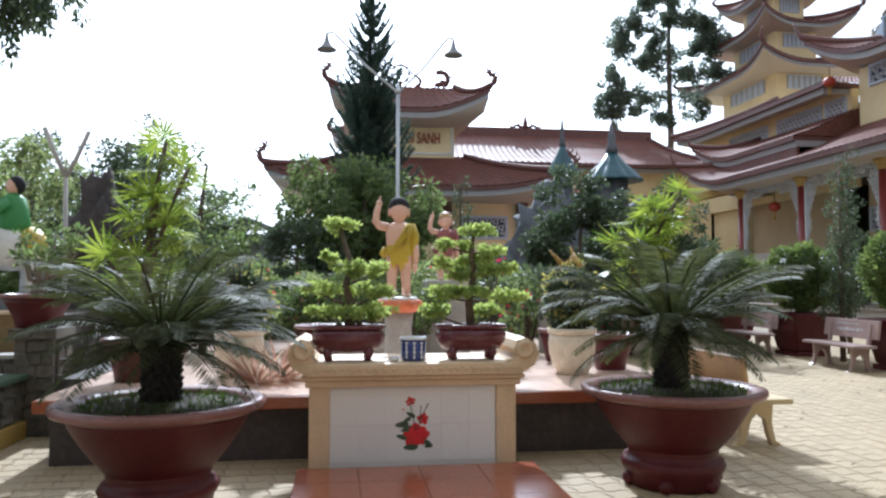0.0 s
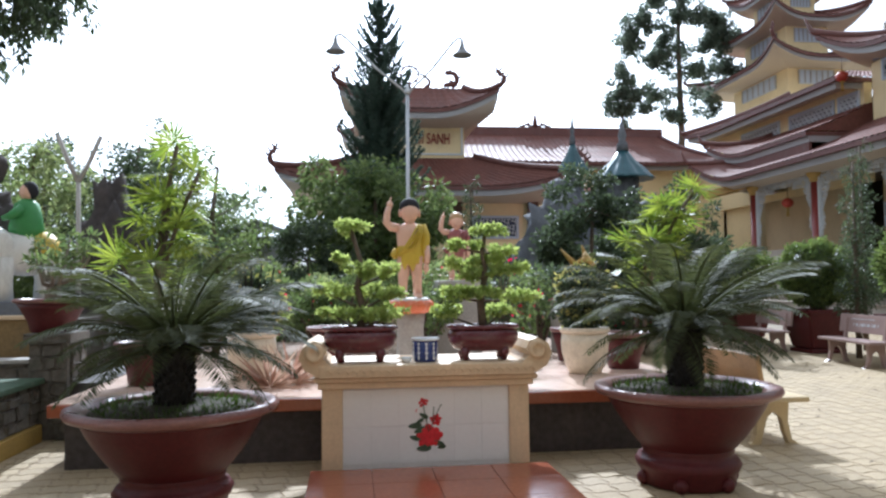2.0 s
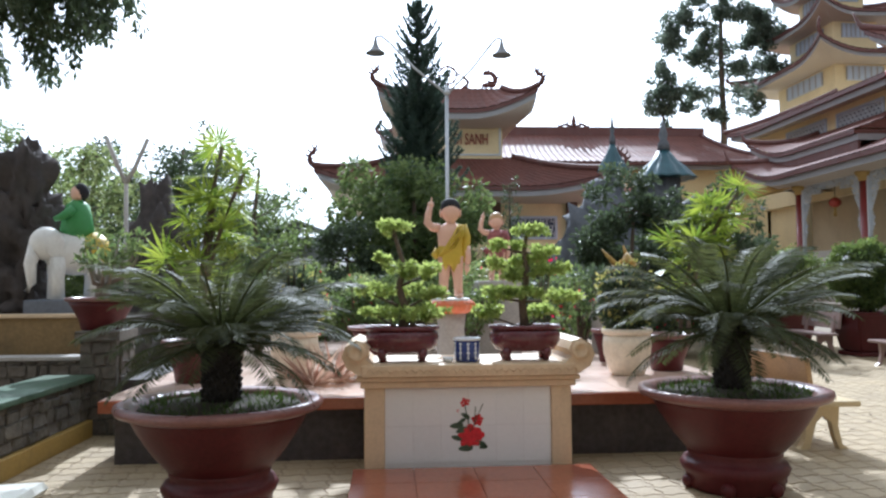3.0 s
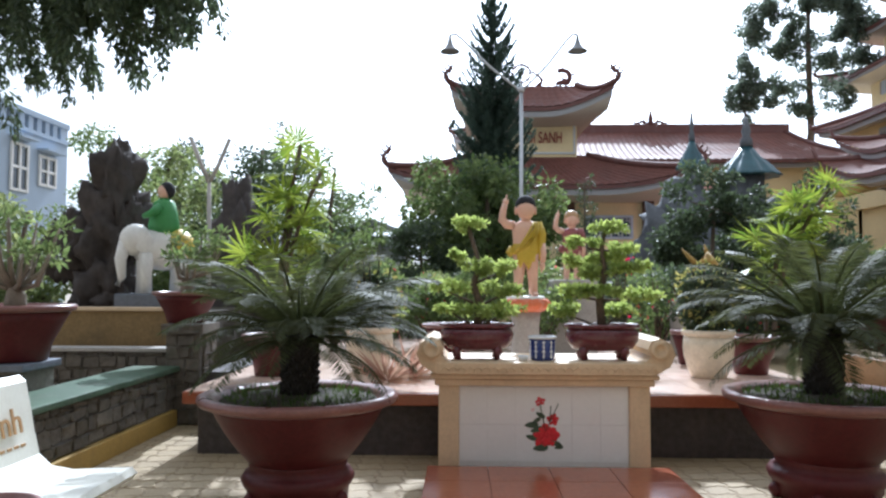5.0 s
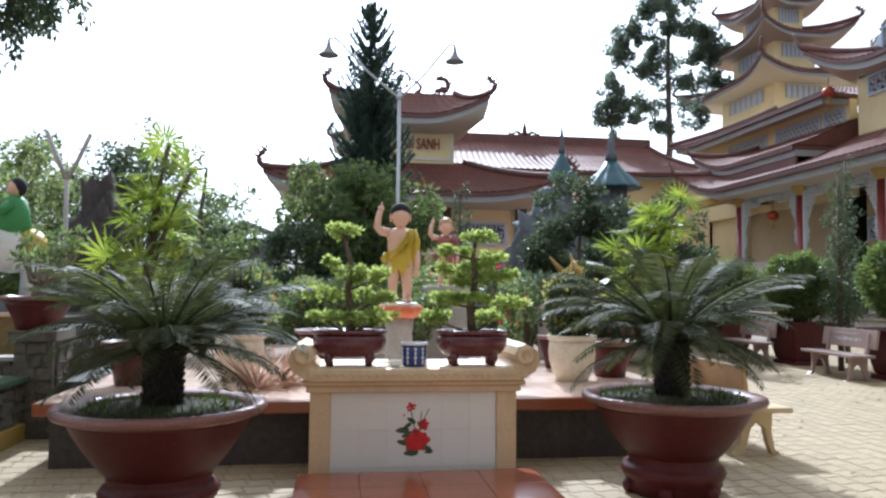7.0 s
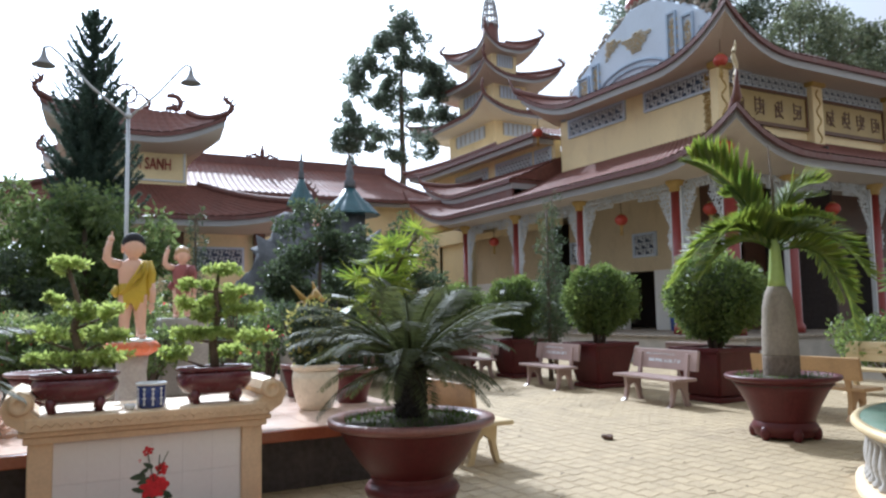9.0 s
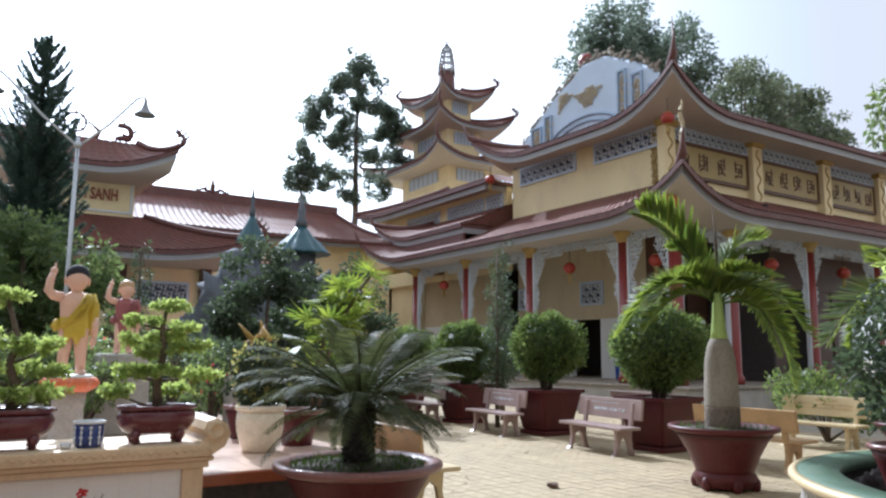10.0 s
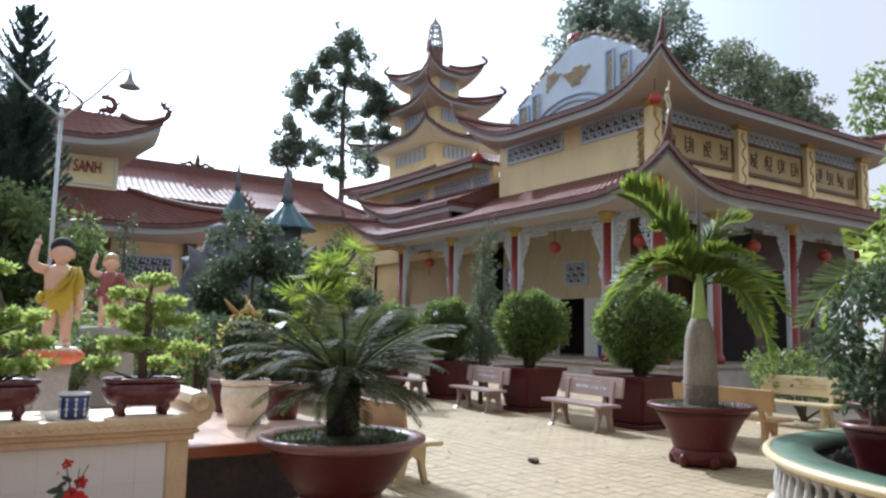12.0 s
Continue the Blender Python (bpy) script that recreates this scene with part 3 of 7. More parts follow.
def lantern(x, y, z, r=0.21):
    t = thing("lantern", "round red hanging lantern under the eaves", "lantern", pose(x, y, z), "temple lanterns")
    part("body", lathe([(0.06, -r * 0.85), (r * 0.62, -r * 0.7), (r * 0.95, -r * 0.3), (r, 0), (r * 0.95, r * 0.3), (r * 0.62, r * 0.7), (0.06, r * 0.85)], 24, flute=0.02, nf=12), REDLAMP, t)
    part("cap", lathe([(r * 0.4, -r * 0.95), (r * 0.4, -r * 0.83)], 14), GOLD, t)
    part("top_cap", lathe([(r * 0.4, r * 0.83), (r * 0.4, r * 0.95)], 14), GOLD, t)
    part("cord", tube([(0, 0, r * 0.9), (0, 0, r * 0.9 + 0.45)], 0.012, 5), DARKWOOD, t)
    tb = bmesh.new()
    for k in range(8):
        a = k * math.pi / 4
        tube([(0.03 * math.cos(a), 0.03 * math.sin(a), -r * 0.9), (0.045 * math.cos(a), 0.045 * math.sin(a), -r * 0.9 - 0.32)], 0.012, 4, tb)
    part("tassel", tb, GOLD, t)


# main hall
hall = thing("temple_hall", "two-tiered cream temple hall with swept red tile roofs", "temple", pose(0.12, -0.12, 0))
PL = 0.72
HX1 = 33.0
part("plinth", B(15.1, HX1 + 1, 12.7, 34, -0.02, PL, bevel=0.03), MORTAR, hall, "raised concrete terrace")
part("plinth_edge", B(15.02, HX1 + 1.08, 12.62, 34.08, PL + 0.003, PL + 0.07, bevel=0.02), COPING, hall, "weathered grey-brown terrace edge")
stp = thing("terrace_steps", "shallow grey steps up to the temple terrace", "steps", kind="structure")
for i in range(4):
    part("step", B(19, 27, 12.6 - 0.32 * (4 - i), 12.62 - 0.32 * (3 - i), -0.02, 0.16 * (i + 1), bevel=0.015), MORTAR, stp)
ZC = 5.28
low = part("lower_roof", bmesh.new(), TILE, hall)
up = part("upper_roof", bmesh.new(), TILE, hall)
roof(low, (14.7, 12.3, HX1 + 1.4, 30.2), 5.62, (18.0, 15.7, HX1 - 1.9, 28.2), 7.05, 0.95, 0.25, (16.0, 13.7, HX1, 29.0), soffit_z=5.24, curls=False)
roof(up, (16.6, 14.05, HX1 - 0.4, 24.0), 9.18, (18.6, 16.6, HX1 - 4, 22.0), 9.85, 1.1, 0.25, (18.0, 15.7, HX1 - 1.9, 22.9), soffit_z=9.06, curls=False)
# upper walls
part("upper_wall", B(18.0, 18.3, 15.7, 23.6, 6.6, 9.16), CREAM, hall, "cream plastered clerestory wall")
part("upper_wall", B(18.3, HX1 - 1.9, 15.7, 16.0, 6.6, 9.16), CREAM, hall)
part("upper_wall", B(18.3, HX1 - 1.9, 23.3, 23.6, 6.6, 9.16), CREAM, hall)
for y0, y1 in ((15.86, 18.72), (19.85, 22.95)):
    key_grille(hall, y1 - y0, 0.56, pose(17.99, y1, 8.42, 0, 0, -90), 0.19)
FX = [18.0, 22.55, 26.85, 30.85]
for a, b in zip(FX, FX[1:]):
    key_grille(hall, b - a - 0.85, 0.42, pose(a + 0.5, 15.69, 8.64), 0.16)
    sg = part("sign_board", B(a + 0.45, b - 0.42, 15.60, 15.69, 7.48, 8.46, bevel=0.01), SIGN, hall, "ochre sign board lettered in dark characters")
    fr = B(a + 0.38, b - 0.35, 15.56, 15.69, 8.46, 8.57)
    B(a + 0.38, b - 0.35, 15.56, 15.69, 7.37, 7.48, fr)
    B(a + 0.38, a + 0.46, 15.562, 15.688, 7.48, 8.46, fr)
    B(b - 0.43, b - 0.35, 15.562, 15.688, 7.48, 8.46, fr)
    part("frame", fr, INKDARK, sg)
    rnd = random.Random(int(a * 7))
    for k in range(4):
        cx = a + 0.45 + (b - a - 0.87) * (k + 0.5) / 4
        gl = bmesh.new()
        for q in range(4):
            zz, a_, w_ = 7.72 + q * 0.145 + rnd.uniform(-0.03, 0.03), rnd.uniform(0.08, 0.24), rnd.uniform(0.08, 0.24)
            B(cx - a_, cx + w_, 15.575, 15.6, zz, zz + 0.04, gl)
        for q in range(3):
            xx, z0_ = cx - 0.18 + 0.17 * q + rnd.uniform(-0.04, 0.04), 7.66 + rnd.uniform(0, 0.25)
            B(xx - 0.02, xx + 0.022, 15.577, 15.6, z0_, min(8.28, z0_ + rnd.uniform(0.2, 0.55)), gl)
        k2 = rnd.choice((-1, 1))
        tube([(cx - 0.2 * k2, 15.585, 7.68), (cx + 0.02, 15.585, 7.84), (cx + 0.2 * k2, 15.585, 8.12)], 0.02, 4, gl)
        part("glyph", gl, INKDARK, sg)
for x in FX:
    part("pilaster", B(x - 0.27, x + 0.27, 15.42, 15.72, 6.7, 9.1, bevel=0.03), CREAM, hall, "cream pilaster with gilded carving")
    part("pilaster_cap", B(x - 0.36, x + 0.36, 15.33, 15.74, 8.9, 9.12, bevel=0.04), GOLD, hall)
    for k in range(9):
        zz = 7.0 + k * 0.2
        part("carving", tube([(x + 0.1 * math.sin(k * 2.1 + q), 15.41, zz + q * 0.09) for q in np.linspace(0, 2.2, 6)], 0.028, 5), GOLD, hall)
part("corner_scroll", moved(ring_lattice(lambda x, z: x < 0.42, 0.4, 2.3, 0.11, 9), pose(17.97, 16.15, 6.75, 0, 0, -90)), GOLD, hall, "gilded corner carving")
# ground floor: colonnade and inner walls
CY = [13.7, 15.6, 20.0, 23.95, 27.9]
CX = [16.0, 18.4, 22.4, 26.4, 30.4]
for y in CY:
    column(hall, 16.0, y, PL + 0.07, ZC)
for x in CX[1:]:
    column(hall, x, 13.7, PL + 0.07, ZC)
part("beam", B(15.82, 16.18, 13.5, 32, ZC, ZC + 0.3), YELLOW, hall, "yellow painted eave beam")
part("beam", B(16.18, HX1, 13.52, 13.88, ZC, ZC + 0.3), YELLOW, hall)


def bracket(m):
    b = new("scroll_bracket", CURTAIN)
    b.parent, b.matrix_basis = hall, m


for a, b in zip(CY, CY[1:]):
    bracket(pose(16.0, a + 0.2, ZC - 2.2, 0, 0, 90))
    bracket(pose(16.0, b - 0.2, ZC - 2.2, 0, 0, -90))
    part("valance", moved(valance(b - a - 0.5), pose(16.0, b - 0.25, ZC - 0.62, 0, 0, -90)), LATTICE, hall, "pale pierced scrollwork valance")
    for q in (a + 0.16, b - 0.23):
        part("screen_post", B(15.93, 16.07, q, q + 0.07, PL + 0.07, ZC), LATTICE, hall)
for a, b in zip(CX, CX[1:]):
    bracket(pose(a + 0.2, 13.7, ZC - 2.2))
    bracket(pose(b - 0.2, 13.7, ZC - 2.2, 0, 0, 180))
    part("valance", moved(valance(b - a - 0.5), pose(a + 0.25, 13.7, ZC - 0.62)), LATTICE, hall)
    for q in (a + 0.16, b - 0.23):
        part("screen_post", B(q, q + 0.07, 13.63, 13.77, PL + 0.07, ZC), LATTICE, hall)
iw = part("inner_wall", B(18.9, 19.15, 17.3, 24.4, 2.9, 6.6), INNER, hall, "cream inner wall over a white dado")
part("inner_wall", B(18.9, 19.15, 26.0, 32, 2.9, 6.6), INNER, hall)
part("dado", B(18.88, 19.15, 17.3, 19.6, PL, 2.9), WHITEWALL, hall, "white painted dado wall")
part("dado", B(18.88, 19.15, 21.2, 24.4, PL, 2.9), WHITEWALL, hall)
part("dado", B(18.88, 19.15, 26.0, 32, PL, 2.9), WHITEWALL, hall)
# near-black sheets stand in for the shade inside the hall
part("shade_sheet", B(21.5, 21.6, 14.5, 32, PL, 6.6), DARK, hall)
part("shade_sheet", B(21.6, HX1, 17.9, 18.0, PL, 6.6), DARK, hall)
part("ceiling_slab", B(16.2, HX1, 13.9, 32, 5.6, 5.7), SOFFIT, hall)
part("door_post", B(18.8, 19.1, 16.95, 17.3, PL, 6.2), DARKWOOD, hall, "dark wooden door post")
for x in (20.4, 23.6, 24.9, 28.0, 29.2):
    part("door_leaf", B(x, x + 1.0, 16.9, 17.0, PL, 4.2, bevel=0.01), DARKWOOD, hall, "dark wooden door leaf")
part("lintel", B(19.1, HX1, 16.85, 17.05, 4.2, 6.2), DARKWOOD, hall)
for y in (18.9, 22.6):
    key_grille(hall, 1.0, 0.7, pose(18.87, y + 1.6, 3.5, 0, 0, -90), 0.19)
for p in ((16.4, 18.2, 4.45), (16.4, 26.0, 4.45), (16.5, 14.6, 4.35), (15.05, 12.75, 5.62), (17.1, 14.5, 8.75), (17.0, 23.5, 8.6), (20.4, 13.5, 4.4), (24.4, 13.5, 4.4)):
    lantern(*p)
# gable screen and ridge roof over the upper roof
gs = part("gable_screen", bmesh.new(), BLUEWHITE, hall, "pale blue stucco gable screen with panels")
outl = [(0, 0), (0, 0.45), (0.5, 0.7), (1.0, 1.2), (1.7, 1.7), (2.4, 2.2), (2.9, 2.45), (3.6, 2.75), (4.1, 3.1), (5.2, 3.1), (5.7, 2.9), (6.2, 2.65), (7.0, 2.2), (7.6, 1.75), (8.2, 1.0), (8.4, 0)]
part("screen", moved(prism(outl, 0.35), pose(18.0, 23.55, 9.1, 0, 0, -90)), BLUEWHITE, gs)
for u, zz, w, h in ((0.3, 0.10, 0.55, 0.40), (1.25, 0.2, 0.62, 0.95), (2.05, 0.2, 0.42, 1.25), (5.95, 0.3, 0.42, 1.75), (6.6, 0.3, 0.5, 1.45), (7.35, 0.2, 0.3, 0.95), (7.8, 0.15, 0.4, 0.6)):
    fb = bmesh.new()
    for q in ((u, u + w, zz, zz + 0.07), (u, u + w, zz + h, zz + h + 0.07), (u, u + 0.07, zz + 0.07, zz + h), (u + w - 0.07, u + w, zz + 0.07, zz + h)):
        B(q[0], q[1], -0.09, 0.0, q[2], q[3], fb)
    pf_ = part("panel_frame", moved(fb, pose(18.0, 23.55, 9.3, 0, 0, -90)), PANELEDGE, gs, "grey-blue moulded panel frame")
    if h > 0.9:
        part("panel_relief", moved(ring_lattice(lambda x, z: True, w - 0.26, h - 0.3, 0.15, int(u * 10)), pose(17.98, 23.55 - u - 0.14, 9.3 + zz + 0.18, 0, 0, -90)), RELIEF, pf_, "faded gilt relief")
part("scroll_relief", moved(ring_lattice(lambda x, z: abs(z - 0.55 - 0.16 * math.sin(x * 3)) < 0.20 + 0.16 * math.cos(x * 4), 2.4, 1.15, 0.12, 5), pose(17.97, 20.65, 10.55, 0, 0, -90)), RELIEF, gs, "gilded floral relief")
for k, (zc, rr) in enumerate(((9.05, 1.45), (9.0, 1.25))):
    part("arched_band", tube([(17.96, 19.35 + 1.5 * rr * math.cos(q), zc + rr * 0.85 * math.sin(q)) for q in np.linspace(0.25, 2.9, 17)], 0.05, 5), PANELEDGE, gs)
tp = bmesh.new()
for i in range(1, 14):
    a, b = outl[i], outl[i + 1]
    tube([(a[0], 0.1, a[1] + 0.03), (b[0], 0.1, b[1] + 0.03)], 0.07, 6, tp)
part("coping", moved(tp, pose(18.0, 23.55, 9.1, 0, 0, -90)), BLUEWHITE, gs, "pale blue moulded coping")
for i in range(30):
    u = 0.35 + i * 0.26
    zt_ = float(np.interp(u, [p[0] for p in outl[1:15]], [p[1] for p in outl[1:15]]))
    hh = 0.26 + 0.14 * math.sin(i * 2.3)
    cu_ = tube([(u + 0.10 * math.sin(q * 1.4 + i), 0.1, zt_ + 0.1 + hh * q / 4) for q in range(5)], [0.10, 0.09, 0.075, 0.05, 0.015], 6)
    tube([(u + 0.05, 0.1, zt_ + 0.1 + hh * 0.5), (u + 0.17, 0.1, zt_ + 0.1 + hh * 0.75), (u + 0.1, 0.1, zt_ + 0.1 + hh * 0.95)], [0.05, 0.04, 0.015], 5, cu_)
    part("cloud_crest", moved(cu_, pose(18.0, 23.55, 9.1, 0, 0, -90)), COPING, gs, "weathered carved crest")
rb = bmesh.new()
prism([(-2.6, 10.3), (0, 11.9), (2.6, 10.3)], 10.5, rb)
part("ridge_roof", moved(rb, pose(18.3, 19.4, 0, 0, 0, -90)), TILE, hall)
part("ridge", tube([(18.4, 19.4, 12.0), (24, 19.4, 11.9), (29, 19.4, 12.0)], 0.16, 6), RIDGE, hall)
part("ridge_finial", ball((18.2, 19.45, 12.5), (0.18, 0.3, 0.3), 12, 8, None, 0.3), COLUMN, hall)
part("spire_rod", tube([(16.3, 13.75, 10.2), (16.3, 13.75, 10.8), (16.3, 13.75, 11.5)], [0.06, 0.035, 0.015], 6), RIDGE, hall)

part("corner_finial", tube([(14.42 + 0.05 * math.sin(q * 3), 12.02, 6.62 + 0.29 * q) for q in np.linspace(0, 5, 21)], [0.05] * 12 + [0.06] * 5 + [0.045, 0.03, 0.02, 0.01], 6), RELIEF, hall, "slim gilded dragon finial")
# middle hall behind it
mid = thing("middle_hall", "cream rear temple hall with two sweeping roofs", "temple")
m1, m2 = part("lower_roof", bmesh.new(), TILE, mid), part("upper_roof", bmesh.new(), TILE, mid)
roof(m1, (15.7, 23.7, 33, 30.6), 6.7, (18.2, 23.8, 31, 29.8), 7.75, 0.85, 0.2, (18.2, 23.8, 31, 29.8), tip=0.4, curls=False, flat=(0, 1))
roof(m2, (17.0, 23.9, 34, 35.6), 8.72, (20.5, 28, 31, 32), 10.2, 0.25, 0.1, (18.2, 25, 32, 34.6), tip=0.25, curls=False, flat=(0, 1))
part("eave_board", B(15.85, 15.95, 23.75, 30.0, 5.8, 6.5), RIDGE, mid, "dark red board under the eave")
part("wall", B(18.2, 18.5, 24.0, 34.8, 5, 8.7), CREAM, mid, "cream plastered wall")
part("wall", B(18.5, 32, 34.5, 34.8, 0, 8.7), CREAM, mid)
part("wall", B(18.5, 18.8, 32, 40, 0, 7.7), CREAM, mid)
for y1, w in ((32.2, 2.9), (28.4, 2.7), (25.3, 1.0)):
    key_grille(mid, w, 0.6, pose(18.19, y1, 7.65, 0, 0, -90))

# pagoda
pag = thing("pagoda_tower", "tall tiered cream pagoda with swept eaves and spire", "pagoda")
PX, PY = 27.65, 43.65
for hw, zw0, zw1, tipz, ov in ((3.1, 9.0, 14.5, 15.6, 2.0), (2.35, 14.9, 17.3, 18.4, 1.5), (1.75, 17.7, 19.7, 20.75, 1.0)):
    hx = hw * 0.58
    part("storey_wall", B(PX - hx, PX + hx, PY - hw, PY + hw, zw0, zw1 + 0.2), CREAM, pag, "cream storey wall")
    rf = part("tier_roof", bmesh.new(), TILE, pag)
    ze = tipz - 1.15
    roof(rf, (PX - hx - ov, PY - hw - ov, PX + hx + ov, PY + hw + ov), ze, (PX - hx * 0.6, PY - hw * 0.6, PX + hx * 0.6, PY + hw * 0.6), ze + 0.95, 0.85, 0.25, (PX - hx, PY - hw, PX + hx, PY + hw), 0.4, tip=0.35, soffit_z=ze - 0.25, res=6)
    for w, m in ((hw, pose(PX - hx - 0.01, PY + hw * 0.62, zw1 - 1.25, 0, 0, -90)), (hx, pose(PX - hx * 0.62, PY - hw - 0.01, zw1 - 1.25))):
        g = part("window_panel", B(0, w * 1.24, -0.05, 0.0, 0, 0.85), BLUEWHITE, pag, "blue-grey window panel")
        g.matrix_basis = m
        for q in np.linspace(0.0, w * 1.24, 7):
            part("bar", B(q - 0.03, q + 0.03, -0.09, -0.05, 0.05, 0.8), FASCIA, g)
SZ = 1.2
sp = lathe([(0.9, 20.1), (0.65, 20.8), (0.6, 20.9 + SZ), (0.5, 21.0 + SZ)], 8, PX, PY)
part("spire_base", sp, RIDGE, pag)
for k in range(8):
    a = k * math.pi / 4
    part("spire_rib", tube([(PX + r * math.cos(a), PY + r * math.sin(a), z) for r, z in ((0.62, 20.6 + SZ), (0.55, 21.6 + SZ), (0.38, 22.6 + SZ), (0.05, 23.1 + SZ))], 0.06, 5), FASCIA, pag)
for z, r in ((20.9, 0.6), (21.4, 0.57), (21.9, 0.5), (22.3, 0.45), (22.7, 0.33)):
    part("spire_ring", tube([(PX + r * math.cos(a), PY + r * math.sin(a), z + SZ) for a in np.linspace(0, 2 * math.pi, 13)], 0.07, 5), FASCIA, pag)
part("spire_tip", tube([(PX, PY, 23.0 + SZ), (PX, PY, 23.7 + SZ)], [0.09, 0.015], 6), RIDGE, pag)

# gate hall ahead
gate = thing("gate_hall", "two-tiered cream pavilion with swept red roofs and name board", "temple")
g1, g2 = part("lower_roof", bmesh.new(), TILE, gate), part("upper_roof", bmesh.new(), TILE, gate)
roof(g1, (-2.2, 27.4, 8.1, 37), 5.2, (0.4, 28.98, 4.9, 35), 6.55, 0.58, 0.55, (0.2, 29.3, 7.4, 35), pitch=0.3, bulge=0.16, tip=0.3, fin=0.85, soffit_z=4.75)
roof(g2, (0.1, 27.7, 5.0, 35.6), 8.2, (0.8, 28.7, 4.45, 34.4), 9.25, 0.72, 0.6, (0.9, 29.4, 4.5, 34.6), pitch=0.3, bulge=0.16, tip=0.3, soffit_z=7.65)
part("roof_cap", B(0.8, 4.45, 28.7, 34.4, 9.1, 9.26), TILE, gate)
part("roof_cap", B(0.4, 4.9, 29.02, 35, 6.3, 6.5), TILE, gate)
part("upper_wall", B(0.9, 4.5, 29.0, 34.8, 5.4, 8.1), CREAM, gate, "cream upper wall")
part("name_panel", B(1.2, 4.48, 28.9, 29.0, 6.5, 7.9, bevel=0.01), CREAM, gate)
fr = B(1.25, 4.42, 28.85, 28.9, 6.62, 6.69)
B(1.25, 4.42, 28.85, 28.9, 7.76, 7.83, fr)
B(4.35, 4.42, 28.852, 28.9, 6.69, 7.76, fr)
part("panel_moulding", fr, LATTICE, gate)
writing("lettering", "OI SANH", 0.62, INKRED, gate, pose(3.2, 28.84, 7.25, 90, 0, 0) @ Matrix.Diagonal((0.58, 1, 1, 1)), 0.03, "dark red raised lettering")
part("lower_wall", B(0.2, 7.4, 29.3, 35, 0, 5.3), CREAM, gate, "cream ground-floor wall")
key_grille(gate, 1.75, 0.75, pose(4.9, 29.28, 3.4), 0.2)
for x in (0.2, 4.2, 7.3):
    part("pilaster", B(x - 0.2, x + 0.22, 29.0, 29.3, 0, 5.1, bevel=0.02), DARKWOOD, gate, "dark carved door pilaster")
part("ridge", tube([(1.0, 32, 9.28), (4.5, 32, 9.28)], 0.14, 6), RIDGE, gate)
part("ridge_block", B(1.2, 4.3, 29.2, 29.45, 9.0, 9.32), RIDGE, gate)
wb = bmesh.new()
tube([(2.35 + 0.36 * math.cos(a), 29.3, 9.95 + 0.36 * math.sin(a)) for a in np.linspace(0, 6.283, 17)], 0.045, 6, wb)
for k in range(4):
    a = k * math.pi / 4
    tube([(2.35 - 0.46 * math.cos(a), 29.3, 9.95 - 0.46 * math.sin(a)), (2.35 + 0.46 * math.cos(a), 29.3, 9.95 + 0.46 * math.sin(a))], 0.03, 5, wb)
tube([(2.35, 29.3, 9.3), (2.35, 29.3, 9.6)], 0.07, 6, wb)
part("wheel_finial", wb, RIDGE, gate, "cement wheel on the ridge")
for cx, s in ((3.95, -1), (1.25, 1)):
    db = tube([(cx + s * (0.42 * math.cos(q * 1.9) * (1 - 0.15 * q) + 0.12 * q - 0.2), 29.3, 9.34 + 0.30 * q + 0.10 * math.sin(q * 4)) for q in np.linspace(0, 2.6, 20)], [0.06 + 0.05 * math.sin(math.pi * (k + 2) / 23) for k in range(20)], 6)
    for q, w in ((0.5, 0.3), (1.1, -0.28), (1.7, 0.26), (2.2, -0.22), (2.5, 0.24)):
        px_, pz_ = cx + s * (0.42 * math.cos(q * 1.9) * (1 - 0.15 * q) + 0.12 * q - 0.2), 9.34 + 0.30 * q
        tube([(px_, 29.3, pz_), (px_ + w * 0.7, 29.3, pz_ + 0.06), (px_ + w, 29.3, pz_ + 0.2)], [0.06, 0.05, 0.012], 5, db)
    part("ridge_dragon", db, RIDGE, gate, "coiled cement ridge ornament")
for cx in (1.75, 2.95):
    part("ridge_cloud", tube([(cx + 0.22 * math.sin(q), 29.3, 9.4 + 0.16 * q) for q in np.linspace(0, 4.5, 10)], [0.08, 0.09, 0.085, 0.08, 0.07, 0.06, 0.05, 0.04, 0.03, 0.015], 6), RIDGE, gate)

# long hall behind
lh = thing("long_hall", "long low hall with a red tile roof", "hall")
lr = part("roof", bmesh.new(), TILE, lh)
roof(lr, (2, 37, 19.5, 49), 7.8, (3, 42.5, 18.6, 44), 10.25, 0.25, 0.1, (3, 38, 18.5, 48), pitch=0.34, tip=0.2, curls=False)
part("roof_cap", B(3, 18.6, 42.7, 44, 9.9, 10.27), TILE, lh)
part("wall", B(3, 18.5, 38, 48, 0, 7.6), CREAM, lh, "cream wall")
part("ridge", tube([(2.8, 42.6, 10.7), (18.8, 42.6, 10.7)], 0.12, 6), RIDGE, lh)
part("ridge", B(2.8, 18.8, 42.5, 42.7, 10.1, 10.66), RIDGE, lh)
ob_ = tube([(10.9, 42.6, 10.67), (10.9, 42.6, 11.12), (10.9, 42.6, 11.62)], [0.12, 0.16, 0.03], 6)
for k in (-1, 1):
    tube([(10.9, 42.6, 10.77), (10.9 + k * 0.5, 42.6, 10.97), (10.9 + k * 0.85, 42.6, 10.82), (10.9 + k * 1.1, 42.6, 11.07)], [0.09, 0.09, 0.08, 0.02], 6, ob_)
    tube([(10.9 + k * 0.4, 42.6, 10.92), (10.9 + k * 0.3, 42.6, 11.32)], [0.07, 0.02], 5, ob_)
part("ridge_ornament", ob_, RIDGE, lh)

